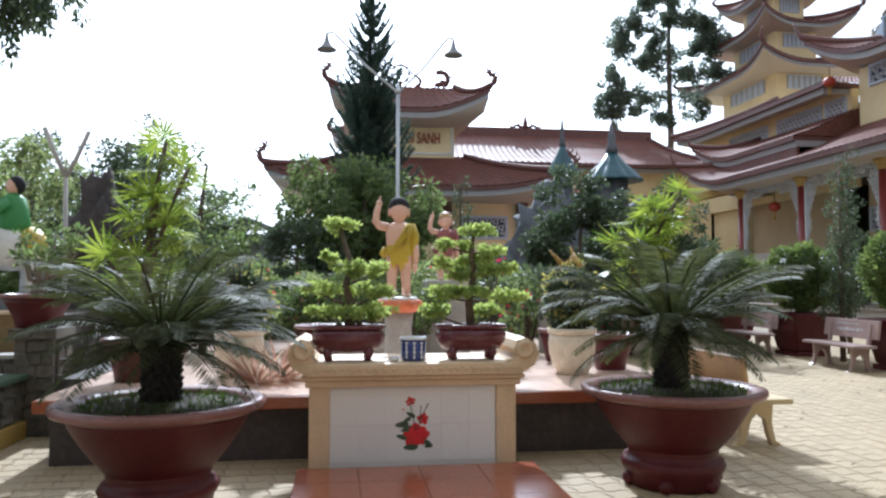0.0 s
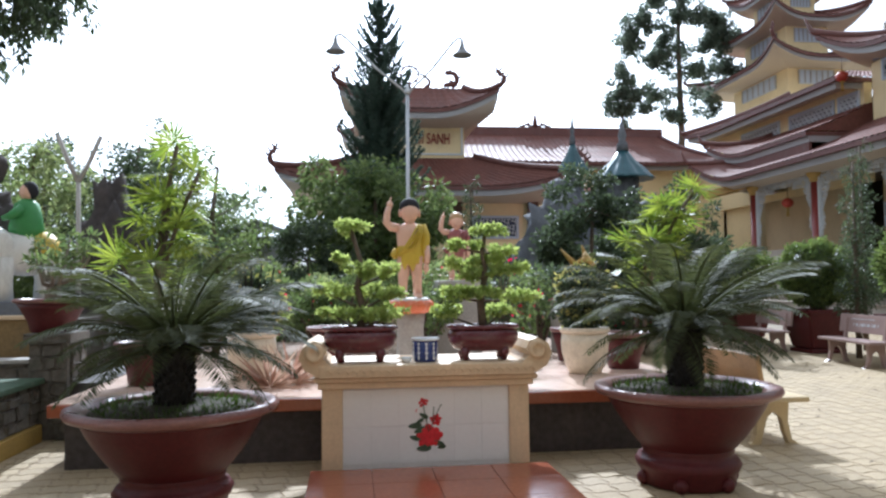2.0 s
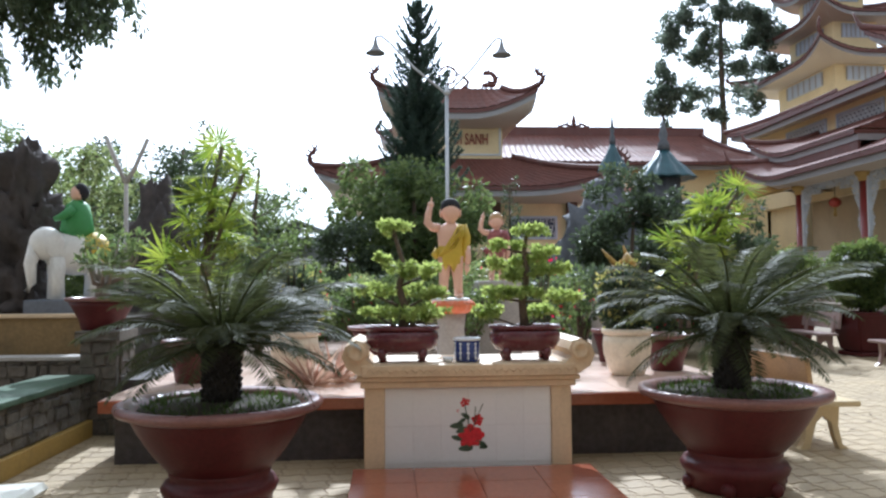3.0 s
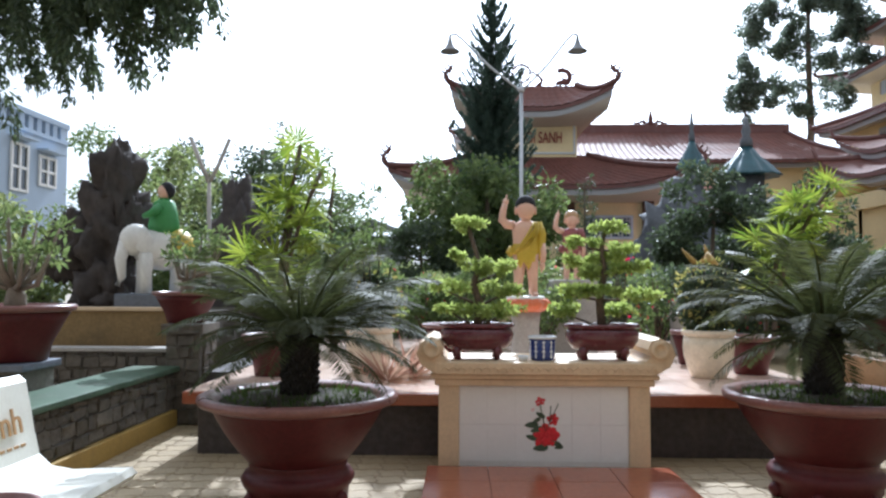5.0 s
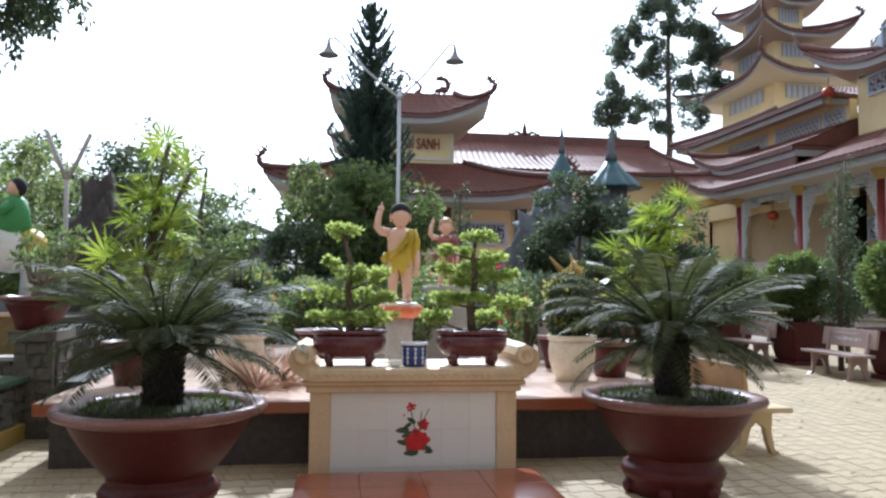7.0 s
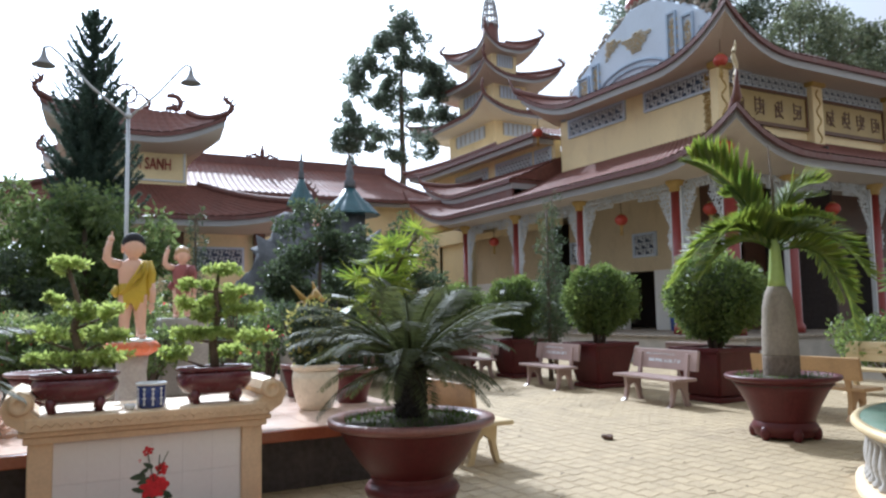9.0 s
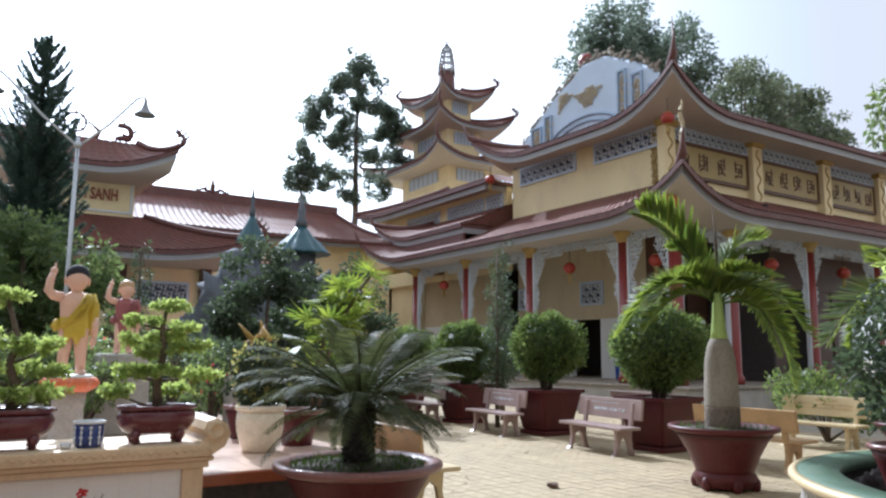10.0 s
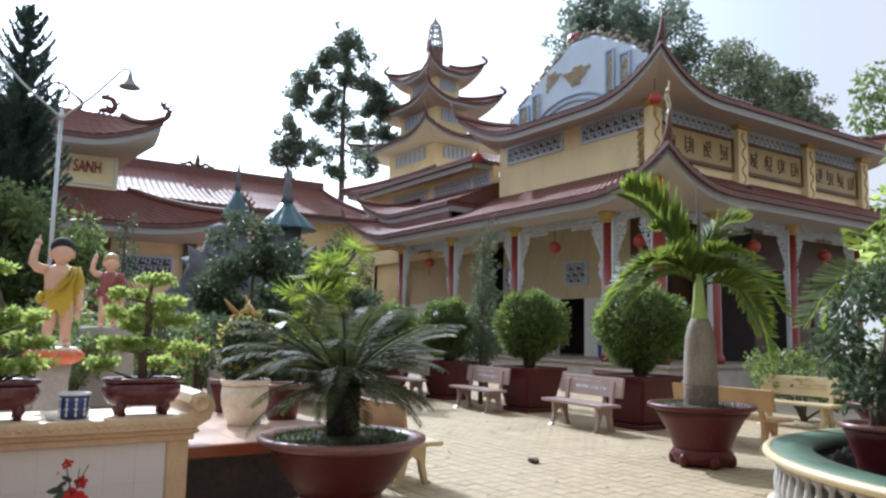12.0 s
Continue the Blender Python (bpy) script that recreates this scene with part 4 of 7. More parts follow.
# teal-roofed shrine on a grey rockery
shrine = thing("rockery_shrine", "grey cement rockery with small teal-roofed shrines", "shrine")
for x, y, z, r in ((6.2, 20.5, 1.2, 1.9), (7.6, 20.8, 1.6, 1.7), (5.2, 20.6, 0.9, 1.3), (8.8, 21, 1.0, 1.5), (6.6, 21.2, 2.9, 1.2)):
    part("rock", ball((x, y, z), (r, r * 0.8, r * 1.1), 26, 18, None, 0.7, 2.2), ROCKERY, shrine, "craggy grey cement rock")
for cx, cy, ze, r in ((7.76, 20.3, 4.48, 0.80), (6.62, 21.4, 4.86, 0.42)):
    part("shrine_body", lathe([(r * 0.62, ze - 1.6), (r * 0.6, ze + 0.05)], 8, cx, cy), ROCKERY, shrine)
    part("shrine_roof", lathe([(r * 1.08, ze - 0.03), (r, ze + 0.04), (r * 0.74, ze + 0.28), (r * 0.42, ze + 0.52), (r * 0.14, ze + 0.84)], 48, cx, cy, flute=0.06, nf=12), TEAL, shrine, "teal glazed conical roof")
    part("finial", lathe([(r * 0.22, ze + 0.8), (r * 0.2, ze + 1.0), (r * 0.12, ze + 1.1), (r * 0.16, ze + 1.25), (0.02, ze + 1.65)], 12, cx, cy), ROCKERY, shrine)
solid("backdrop_wall", B(8.3, 10.4, 26, 26.2, 0, 5.0), PINKWALL, "faded pink painted boundary wall", "wall", kind="structure")

# blue house and grey shed beyond the garden
bh = thing("blue_house", "pale blue rendered house with a pierced parapet", "house")
BX = -16.4
part("wall", B(-27, BX, 20, 30.05, 0, 7.15), BLUEHOUSE, bh)
part("string_course", B(-27, BX + 0.08, 19.92, 30.13, 7.15, 7.3), BLUEHOUSE, bh)
part("parapet_rail", B(-27, BX + 0.06, 19.94, 30.11, 7.82, 8.05, bevel=0.02), BLUEHOUSE, bh)
for k in range(18):
    part("parapet_block", B(BX - 0.2, BX, 20 + k * 0.56, 20.3 + k * 0.56 if k < 17 else 30.05, 7.3, 7.82), BLUEHOUSE, bh)
for y0, y1, z0, z1 in ((28.0, 29.1, 5.3, 6.4), (26.2, 27.2, 4.9, 6.6), (23.5, 24.7, 4.9, 6.6)):
    w_ = part("window", B(BX - 0.05, BX + 0.03, y0, y1, z0, z1), GLASS, bh, "dark paned window with white frame")
    for q in np.linspace(y0, y1, 3):
        part("window_frame", B(BX + 0.02, BX + 0.09, q - 0.06, q + 0.06, z0 - 0.05, z1 + 0.05), WHITEWALL, w_)
    for q in (z0, (z0 + z1) / 2, z1):
        part("window_bar", B(BX + 0.022, BX + 0.085, y0, y1, q - 0.05, q + 0.05), WHITEWALL, w_)
    part("sunshade", B(BX, BX + 0.45, y0 - 0.15, y1 + 0.15, z1 + 0.2, z1 + 0.28), BLUEHOUSE, w_)
shed = thing("garden_shed", "low grey shed with a sheet roof", "shed")
part("wall", B(-3.9, -1.8, 23, 26, 0, 3.0), GREYROOF, shed)
part("roof", moved(prism([(-1.3, 2.95), (0, 3.45), (1.3, 2.95), (1.3, 3.03), (0, 3.53), (-1.3, 3.03)], 3.6), pose(-2.85, 22.7, 0)), GREYROOF, shed)

bb = thing("plastic_bin", "small blue plastic bin by the temple wall", "bin", pose(18.2, 17.6, PL + 0.07))
part("body", lathe([(0.24, 0), (0.28, 0.02), (0.32, 0.62), (0.33, 0.64), (0.30, 0.64), (0.27, 0.05)], 24), BLUEPLASTIC, bb)
part("rim", lathe([(0.33, 0.62), (0.35, 0.63), (0.35, 0.66), (0.31, 0.66)], 24), BLUEPLASTIC, bb)

# ---- altar and platform ----
plat = thing("tiled_platform", "raised dark stone platform with a red tiled top", "platform", kind="structure")
part("body", B(-2.35, 3.3, 6.5, 12.6, -0.02, 0.44), DARKSTONE, plat, "dark stone platform side")
part("top", B(-2.46, 3.4, 6.4, 12.7, 0.44, 0.546, bevel=0.012), TERRACOTTA, plat, "red tiled edge")
for i in range(13):
    for j in range(14):
        x, y = -2.44 + i * 0.4475, 6.42 + j * 0.4475
        part("tile", B(x, x + 0.4435, y, y + 0.4435, 0.54, 0.552), PLATTOP, plat)
tl = thing("kneeling_slab", "low glossy red tiled slab before the altar", "platform", kind="structure")
part("body", B(-0.3, 1.5, 3.6, 5.72, -0.02, 0.09), TERRACOTTA, tl)
for i in range(4):
    for j in range(5):
        part("tile", B(-0.31 + i * 0.4575, -0.31 + (i + 1) * 0.4575 - 0.004, 3.6 + j * 0.424, 3.6 + (j + 1) * 0.424 - 0.004, 0.09, 0.105, bevel=0.003), TERRACOTTA, tl)
altar = thing("altar_table", "cream painted cement altar with scrolled ends and tile panel", "altar")
AX0, AX1, AY = -0.23, 1.40, 5.8
part("leg", B(AX0, AX0 + 0.16, AY, AY + 0.62, 0.0, 0.70, bevel=0.012), CREAM_ALTAR, altar)
part("leg", B(AX1 - 0.16, AX1, AY, AY + 0.62, 0.0, 0.70, bevel=0.012), CREAM_ALTAR, altar)
part("core", B(AX0 + 0.16, AX1 - 0.16, AY + 0.039, AY + 0.6, 0.0, 0.70), GROUT, altar)
part("moulding", B(AX0 - 0.03, AX1 + 0.03, AY - 0.03, AY + 0.65, 0.70, 0.75, bevel=0.012), CREAM_ALTAR, altar)
part("moulding", B(AX0 - 0.06, AX1 + 0.06, AY - 0.06, AY + 0.68, 0.753, 0.79, bevel=0.014), CREAM_ALTAR, altar)
part("tabletop", B(AX0 - 0.02, AX1 + 0.02, AY - 0.10, AY + 0.72, 0.793, 0.885, bevel=0.012), CREAM_ALTAR, altar, "cream slab with carved edge")
nb = bmesh.new()
for i in range(26):
    x = AX0 + 0.02 + i * 0.063
    tube([(x, AY - 0.1, 0.82), (x + 0.03, AY - 0.108, 0.855), (x + 0.06, AY - 0.1, 0.82)], 0.0035, 4, nb)
part("edge_carving", nb, CREAM_ALTAR, altar)
for s, cx in ((-1, AX0 - 0.05), (1, AX1 + 0.05)):
    sp_ = bmesh.new()
    outer = [(cx - s * 0.16, 0.80), (cx - s * 0.02, 0.80), (cx + s * 0.08, 0.86), (cx + s * 0.12, 0.95), (cx + s * 0.09, 1.03), (cx + s * 0.01, 1.075), (cx - s * 0.06, 1.05), (cx - s * 0.09, 0.99), (cx - s * 0.06, 0.94), (cx - s * 0.12, 0.885)]
    prism(outer, 0.8, sp_)
    part("scroll_end", moved(sp_, pose(0, AY - 0.09, 0)), CREAM_ALTAR, altar, "rolled scroll end")
    part("scroll_eye", moved(lathe([(0.075, 0), (0.07, 0.03), (0.04, 0.035), (0.035, 0.02), (0.001, 0.02)], 20), pose(cx, AY - 0.09, 0.985, 90, 0, 0)), CREAM_ALTAR, altar)
pw, ph = (AX1 - AX0 - 0.32) / 6, 0.285
for i in range(6):
    for j in range(2):
        part("tile", B(AX0 + 0.16 + i * pw + 0.0008, AX0 + 0.16 + (i + 1) * pw - 0.0008, AY + 0.035, AY + 0.062, 0.11 + j * (ph + 0.002), 0.11 + (j + 1) * ph + j * 0.002, bevel=0.001), WHITETILE, altar)
pc = part("flower_painting", bmesh.new(), PETAL, altar, "red roses painted on the tiles")


def rose(cx, cz, r, n):
    rb_ = bmesh.new()
    for k in range(n):
        a, q = k * 2.4, r * math.sqrt((k + 0.5) / n)
        ball((cx + q * math.cos(a), AY + 0.034, cz + q * 0.9 * math.sin(a)), (r * 0.36, 0.004, r * 0.32), 8, 4, rb_)
    part("rose", rb_, PETAL, pc)


rose(0.60, 0.31, 0.085, 22)
rose(0.655, 0.435, 0.042, 12)
rose(0.555, 0.575, 0.035, 9)
rose(0.50, 0.51, 0.012, 4)
lf = bmesh.new()
for x, z, w, a in ((0.53, 0.36, 0.10, 20), (0.49, 0.395, 0.11, 5), (0.68, 0.255, 0.09, -25), (0.56, 0.22, 0.12, 5), (0.70, 0.225, 0.07, 10), (0.49, 0.30, 0.09, -15), (0.56, 0.47, 0.08, -30), (0.53, 0.43, 0.07, 30)):
    o = [(w * 0.5 * math.cos(q), w * 0.22 * math.sin(q) * (1 + 0.3 * math.cos(q))) for q in np.linspace(0, 2 * math.pi, 11)[:-1]]
    c, s = math.cos(radians(a)), math.sin(radians(a))
    prism([(x + p * c - q * s, z + p * s + q * c) for p, q in o], 0.003, lf)
tube([(0.6, -0.002, 0.35), (0.57, -0.002, 0.48), (0.555, -0.002, 0.56)], 0.004, 4, lf)
tube([(0.61, -0.002, 0.36), (0.66, -0.002, 0.48), (0.70, -0.002, 0.56)], 0.003, 4, lf)
tube([(0.63, -0.002, 0.42), (0.64, -0.002, 0.54)], 0.003, 4, lf)
part("leaves", moved(lf, pose(0, AY + 0.031, 0)), PAINTLEAF, pc)

# ---- pots ----


def soil_and_grass(parent, r, z, n, h, lush=1.0):
    part("soil", lathe([(r, z - 0.06), (r * 0.98, z), (r * 0.5, z + 0.03), (0.01, z + 0.04)], 24), SOIL, parent)
    a, q = RNG.random(n) * 6.283, r * np.sqrt(RNG.random(n)) * 0.95
    base = np.stack([q * np.cos(a), q * np.sin(a), np.full(n, z)], 1)
    way = RNG.normal(size=(n, 3)) * 0.5 + [0, 0, 1]
    ln = h * (0.4 + RNG.random(n) * 0.9)
    g = new("grass", leaf_mesh("grass", base, way, RNG.normal(size=(n, 3)), ln, ln * 0.16, L_GRASS))
    g.parent = parent
    tagged(g, "short green weeds on the soil", kind="stuff")


def big_pot(t, s=1.0):
    """The large maroon basin with a rolled rim on a stepped, footed stand."""
    b = part("stand", lathe([(0.31, 0.0), (0.34, 0.02), (0.345, 0.10), (0.37, 0.13), (0.385, 0.17), (0.36, 0.21), (0.32, 0.23), (0.335, 0.26), (0.33, 0.30)], 40), MAROON, t, "maroon stepped stand")
    for k in range(6):
        a = k * math.pi / 3 + 0.3
        part("foot", ball((0.335 * math.cos(a), 0.335 * math.sin(a), 0.05), (0.055, 0.055, 0.055), 10, 7), MAROON, b)
    part("bowl", lathe([(0.30, 0.26), (0.345, 0.29), (0.42, 0.38), (0.49, 0.48), (0.545, 0.57), (0.575, 0.63), (0.60, 0.655)], 56), MAROON, t, "glazed maroon bowl")
    part("rim", lathe([(0.60, 0.65), (0.665, 0.675), (0.68, 0.70), (0.675, 0.725), (0.645, 0.735), (0.59, 0.725), (0.545, 0.70), (0.54, 0.655)], 56), RIMSHEEN, t, "rolled rim paled for its sun highlight")


def frond_mesh(name, length, rise, droop, n, leaf, width, material, start=0.12, sweep=0.55, twist=0.25):
    """A feather frond along +x: a stalk that arches over, and paired leaflets."""
    s = np.linspace(0, 1, n)
    x = length * (s - 0.12 * s ** 3)
    z = rise * s - droop * s ** 2.3
    mids = np.stack([x, np.zeros(n), z], 1)
    d = unit(np.gradient(mids, axis=0))
    P, W, S, Ln = [], [], [], []
    for i in range(n):
        if s[i] < start:
            continue
        for sg in (-1, 1):
            up_ = np.cross(d[i], [0, 1, 0]) * -1
            w = d[i] * sweep + np.array([0, sg, 0]) * 0.85 + up_ * twist + RNG.normal(size=3) * 0.06
            P.append(mids[i])
            W.append(w)
            S.append(d[i] + up_ * 0.2 * sg)
            Ln.append(leaf * (0.55 + 0.6 * math.sin(math.pi * min(1, (s[i] - start) / (1 - start) * 0.86 + 0.12))))
    P, W, S, Ln = map(np.array, (P, W, S, Ln))
    me = leaf_mesh(name, P, W, S, Ln, width, material, 0.2)
    bm_ = bmesh.new()
    bm_.from_mesh(me)
    tube([tuple(m) for m in mids[::max(1, n // 9)]], [0.014 * (1 - 0.8 * k / 9) * length for k in range(len(mids[::max(1, n // 9)]))], 4, bm_)
    bm_.to_mesh(me)
    bm_.free()
    return me


CYCADS = [frond_mesh("frond", 1.0, r, d, 78, 0.15, 0.0095, L_CYCAD, 0.10) for r, d in ((0.42, 0.34), (0.30, 0.38), (0.6, 0.32), (0.14, 0.34))]


def cycad(x, y, turn, trunk_h, seed, spread=1.0):
    rnd = random.Random(seed)
    t = thing("potted_cycad", "sago cycad with dark trunk in a large maroon pot", "potted plant", pose(x, y, 0, 0, 0, turn), "cycads flanking the altar")
    big_pot(t)
    soil_and_grass(t, 0.545, 0.69, 1100, 0.065)
    tr, scales = bmesh.new(), bmesh.new()
    z0, z1 = 0.70, 0.70 + trunk_h
    lathe([(0.11, z0 - 0.03), (0.12, z0 + 0.1), (0.108, z0 + trunk_h * 0.5), (0.125, z1 - 0.08), (0.08, z1)], 18, bm=tr)
    for k in range(110):
        a, zz = k * 2.4, z0 + trunk_h * (k / 110)
        tube([(0.102 * math.cos(a), 0.102 * math.sin(a), zz), (0.137 * math.cos(a), 0.137 * math.sin(a), zz + 0.035)], [0.024, 0.010], 4, scales)
    part("leaf_scale", scales, DARKBARK, part("trunk", tr, DARKBARK, t, "black scaly trunk"))
    n = 58
    for k in range(n):
        f = k / n
        ob = new("frond", CYCADS[0 if f < 0.3 else 1 if f < 0.62 else 3 if f > 0.8 else 2] if k % 5 else CYCADS[k % 4])
        ob.parent = t
        tilt = -54 + 62 * f ** 0.5 + rnd.uniform(-9, 9)
        sc = (0.84 + 0.25 * math.sin(math.pi * min(1, f + 0.25)) + rnd.uniform(-0.08, 0.08)) * spread
        sc *= 0.82 if f < 0.12 else 1.0
        ob.matrix_basis = Matrix.Translation((0, 0, z1 - 0.06)) @ Euler((rnd.uniform(-0.2, 0.2), radians(tilt), k * 2.39996 + rnd.uniform(-0.2, 0.2)), "XYZ").to_matrix().to_4x4() @ Matrix.Scale(sc, 4)
    return t


cycad(-1.17, 5.15, 20, 0.46, 3)
cycad(2.50, 5.35, 160, 0.50, 8, 1.06)


# fan palms
def fan_mesh(name, blades, length, spread):
    P, W, S = [], [], []
    for k in range(blades):
        a = radians(-spread + 2 * spread * k / (blades - 1))
        P.append((0, 0, 0))
        W.append((math.cos(a), math.sin(a), 0.12 * math.cos(3 * a) - 0.08))
        S.append((-math.sin(a), math.cos(a), 0.15))
    P, W, S = map(lambda q: np.array(q, float), (P, W, S))
    return leaf_mesh(name, P, W, S, length * (0.75 + 0.3 * RNG.random(blades)), length * 0.10, L_RHAPIS, 0.25)


FANS = [fan_mesh("fan_leaf", n, 0.41, s) for n, s in ((13, 115), (15, 135), (11, 95))]


def fan_palm(x, y, z0, stems, seed, group):
    rnd = random.Random(seed)
    t = thing("fan_palm", "bright yellow-green lady palm with fan leaves", "palm", pose(x, y, z0), group)
    for sx, sy, h, lean, n in stems:
        st = [(sx + lean * q * q, sy, h * q) for q in np.linspace(0, 1, 7)]
        part("stem", tube(st, [0.022] * 7, 6), BARK, t)
        n = int(n * 1.2)
        for k in range(n):
            q = 0.48 + 0.52 * (k + 1) / n
            a = k * 2.4 + rnd.uniform(-0.4, 0.4)
            r = rnd.uniform(0.16, 0.34) * (1.2 - 0.55 * q)
            tilt = rnd.uniform(-55, 50)
            if k == n - 1:
                r, tilt = 0.06, -78
            p = Vector((sx + lean * q * q, sy, h * q))
            e = p + Vector((r * math.cos(a), r * math.sin(a), r * rnd.uniform(0.1, 0.9)))
            part("leaf_stalk", tube([p, (p + e) / 2 + Vector((0, 0, 0.05)), e], 0.006, 4), L_RHAPIS, t)
            ob = new("fan_leaf", FANS[k % 3])
            ob.parent = t
            ob.matrix_basis = Matrix.Translation(e) @ Euler((rnd.uniform(-0.5, 0.5), radians(tilt), a), "XYZ").to_matrix().to_4x4() @ Matrix.Scale(rnd.uniform(0.72, 1.0), 4)
    return t


def red_pot(name, label, x, y, z, r, h, group="", material=None, foot=True, rim=True):
    t = thing(name, label, "flower pot", pose(x, y, z), group)
    mt = material or MAROON
    urn = [(r * 0.62, 0), (r * 0.66, 0.01), (r * 0.80, h * 0.18), (r * 0.93, h * 0.45), (r * 0.96, h * 0.65), (r * 0.92, h * 0.88)]
    part("body", lathe(urn if mt is CREAMPOT else [(r * 0.52, 0), (r * 0.56, 0.01), (r * 0.62, h * 0.3), (r * 0.82, h * 0.7), (r * 0.92, h * 0.88)], 36), mt, t)
    part("rim", lathe([(r * 0.92, h * 0.87), (r * 1.0, h * 0.9), (r * 1.02, h * 0.96), (r * 0.98, h), (r * 0.88, h), (r * 0.84, h * 0.9)], 36), RIMSHEEN if mt is MAROON else mt, t)
    part("soil", lathe([(r * 0.86, h * 0.86), (r * 0.5, h * 0.92), (0.01, h * 0.93)], 20), SOIL, t)
    return t


palmpots = "pots on the tiled platform"
red_pot("flower_pot", "round red glazed pot on the tiled platform", -1.98, 7.55, 0.552, 0.30, 0.42, palmpots)
fan_palm(-1.98, 7.55, 0.93, [(0.05, 0.0, 1.98, 0.22, 7), (0.08, 0.05, 1.5, 0.12, 9), (0.06, -0.06, 1.12, 0.14, 8), (0.10, -0.1, 1.72, 0.42, 7), (-0.05, 0.1, 0.8, -0.22, 7)], 4, "lady palms")
red_pot("flower_pot", "round red glazed pot on the tiled platform", 3.0, 7.95, 0.552, 0.30, 0.40, palmpots)
fan_palm(3.12, 7.95, 0.9, [(0.12, 0, 1.62, 0.62, 10), (0.06, 0.05, 1.3, 0.32, 10), (0.1, -0.08, 1.0, 0.18, 9), (0.08, 0.1, 1.45, 0.45, 8)], 9, "lady palms")


def thorn_bush(x, y, seed, yellow):
    red_pot("flower_pot", "cream glazed pot with a flowering thorn bush", x, y, 0.552, 0.26, 0.48, "cream pots on the platform", CREAMPOT)
    t = thing("thorn_bush", "crown-of-thorns bush with small pale yellow flowers", "shrub", pose(x, y, 1.02), "thorn bushes")
    sb = bmesh.new()
    rnd = random.Random(seed)
    for k in range(16):
        a = k * 2.4
        r = rnd.uniform(0.1, 0.3)
        tube([(0, 0, -0.05), (r * 0.6 * math.cos(a), r * 0.6 * math.sin(a), 0.25), (r * math.cos(a), r * math.sin(a), rnd.uniform(0.45, 0.75))], [0.02, 0.015, 0.008], 4, sb)
    part("stem", sb, DARKBARK, t)
    foliage("inner_foliage", [((0, 0, 0.30), (0.28, 0.28, 0.32))], 3400, 0.055, L_DARK, t, 0.1)
    foliage("blossom", [((0, 0, 0.33), (0.32, 0.32, 0.36))], 420 if yellow else 260, 0.05, L_YELLOW, t, 0.0, 0.55, shell=0.86)


thorn_bush(-1.02, 7.85, 5, False)
thorn_bush(2.45, 7.62, 6, True)


def bonsai_pot(x, y, z, turn=0):
    t = thing("bonsai_pot", "oval dark maroon bonsai pot on stubby feet", "bonsai pot", pose(x, y, z, 0, 0, turn), "bonsai pots on the altar")
    sc = Matrix.Diagonal((1, 0.62, 1, 1))
    part("bowl", moved(lathe([(0.19, 0.075), (0.24, 0.09), (0.285, 0.15), (0.295, 0.2), (0.28, 0.235), (0.255, 0.25)], 40), sc), MAROON_DARK, t)
    part("rim", moved(lathe([(0.255, 0.245), (0.30, 0.255), (0.305, 0.275), (0.29, 0.285), (0.25, 0.28), (0.245, 0.25)], 40), sc), MAROON_DARK, t)
    part("soil", moved(lathe([(0.25, 0.245), (0.15, 0.27), (0.01, 0.275)], 24), sc), SOIL, t)
    for sx in (-1, 1):
        for sy in (-1, 1):
            part("foot", tube([(sx * 0.15, sy * 0.075, 0.10), (sx * 0.165, sy * 0.085, 0.05), (sx * 0.15, sy * 0.08, 0.0)], [0.05, 0.035, 0.03], 8), MAROON_DARK, t)
    return t


def bonsai(x, y, z, pads, trunk, seed):
    t = thing("bonsai_tree", "bonsai with layered bright green leaf pads", "bonsai", pose(x, y, z), "bonsai trees on the altar")
    part("trunk", tube(trunk, [0.035 * (1 - 0.75 * k / (len(trunk) - 1)) + 0.004 for k in range(len(trunk))], 7), BARK, t)
    for (px, py, pz, r, h) in pads:
        k = min(range(len(trunk)), key=lambda i: abs(trunk[i][2] - (pz - 0.08)))
        part("branch", tube([trunk[k], ((trunk[k][0] + px) / 2, (trunk[k][1] + py) / 2, (trunk[k][2] + pz) / 2 - 0.02), (px, py, pz - h * 0.4)], [0.013, 0.01, 0.005], 5), BARK, t)
        bl = scatter_blobs((px, py, pz), (r * 0.95, r * 0.75, h * 0.45), 9, r * 0.2, r * 0.36, 0.45)
        foliage("leaf_pad", bl, int(3700 * r), 0.040, L_BONSAI, t, 0.0, 0.5, 0.6, 0.25)
    return t


bonsai_pot(0.07, 6.0, 0.886)
bonsai(0.07, 6.0, 1.16, [(-0.08, 0.0, 0.80, 0.15, 0.09), (-0.16, 0.05, 0.56, 0.07, 0.05), (0.02, -0.04, 0.47, 0.16, 0.10), (0.19, 0.03, 0.46, 0.15, 0.11), (-0.24, -0.02, 0.30, 0.18, 0.09), (0.20, -0.08, 0.28, 0.14, 0.11), (0.08, 0.1, 0.3, 0.15, 0.1), (-0.20, 0.0, 0.12, 0.14, 0.08), (0.10, -0.05, 0.12, 0.17, 0.12), (0.26, 0.05, 0.13, 0.12, 0.09)],
       [(0.0, 0, -0.02), (0.03, 0, 0.15), (-0.03, 0, 0.32), (0.02, 0, 0.48), (-0.03, 0, 0.65), (-0.07, 0, 0.8)], 1)
bonsai_pot(1.07, 6.0, 0.886)
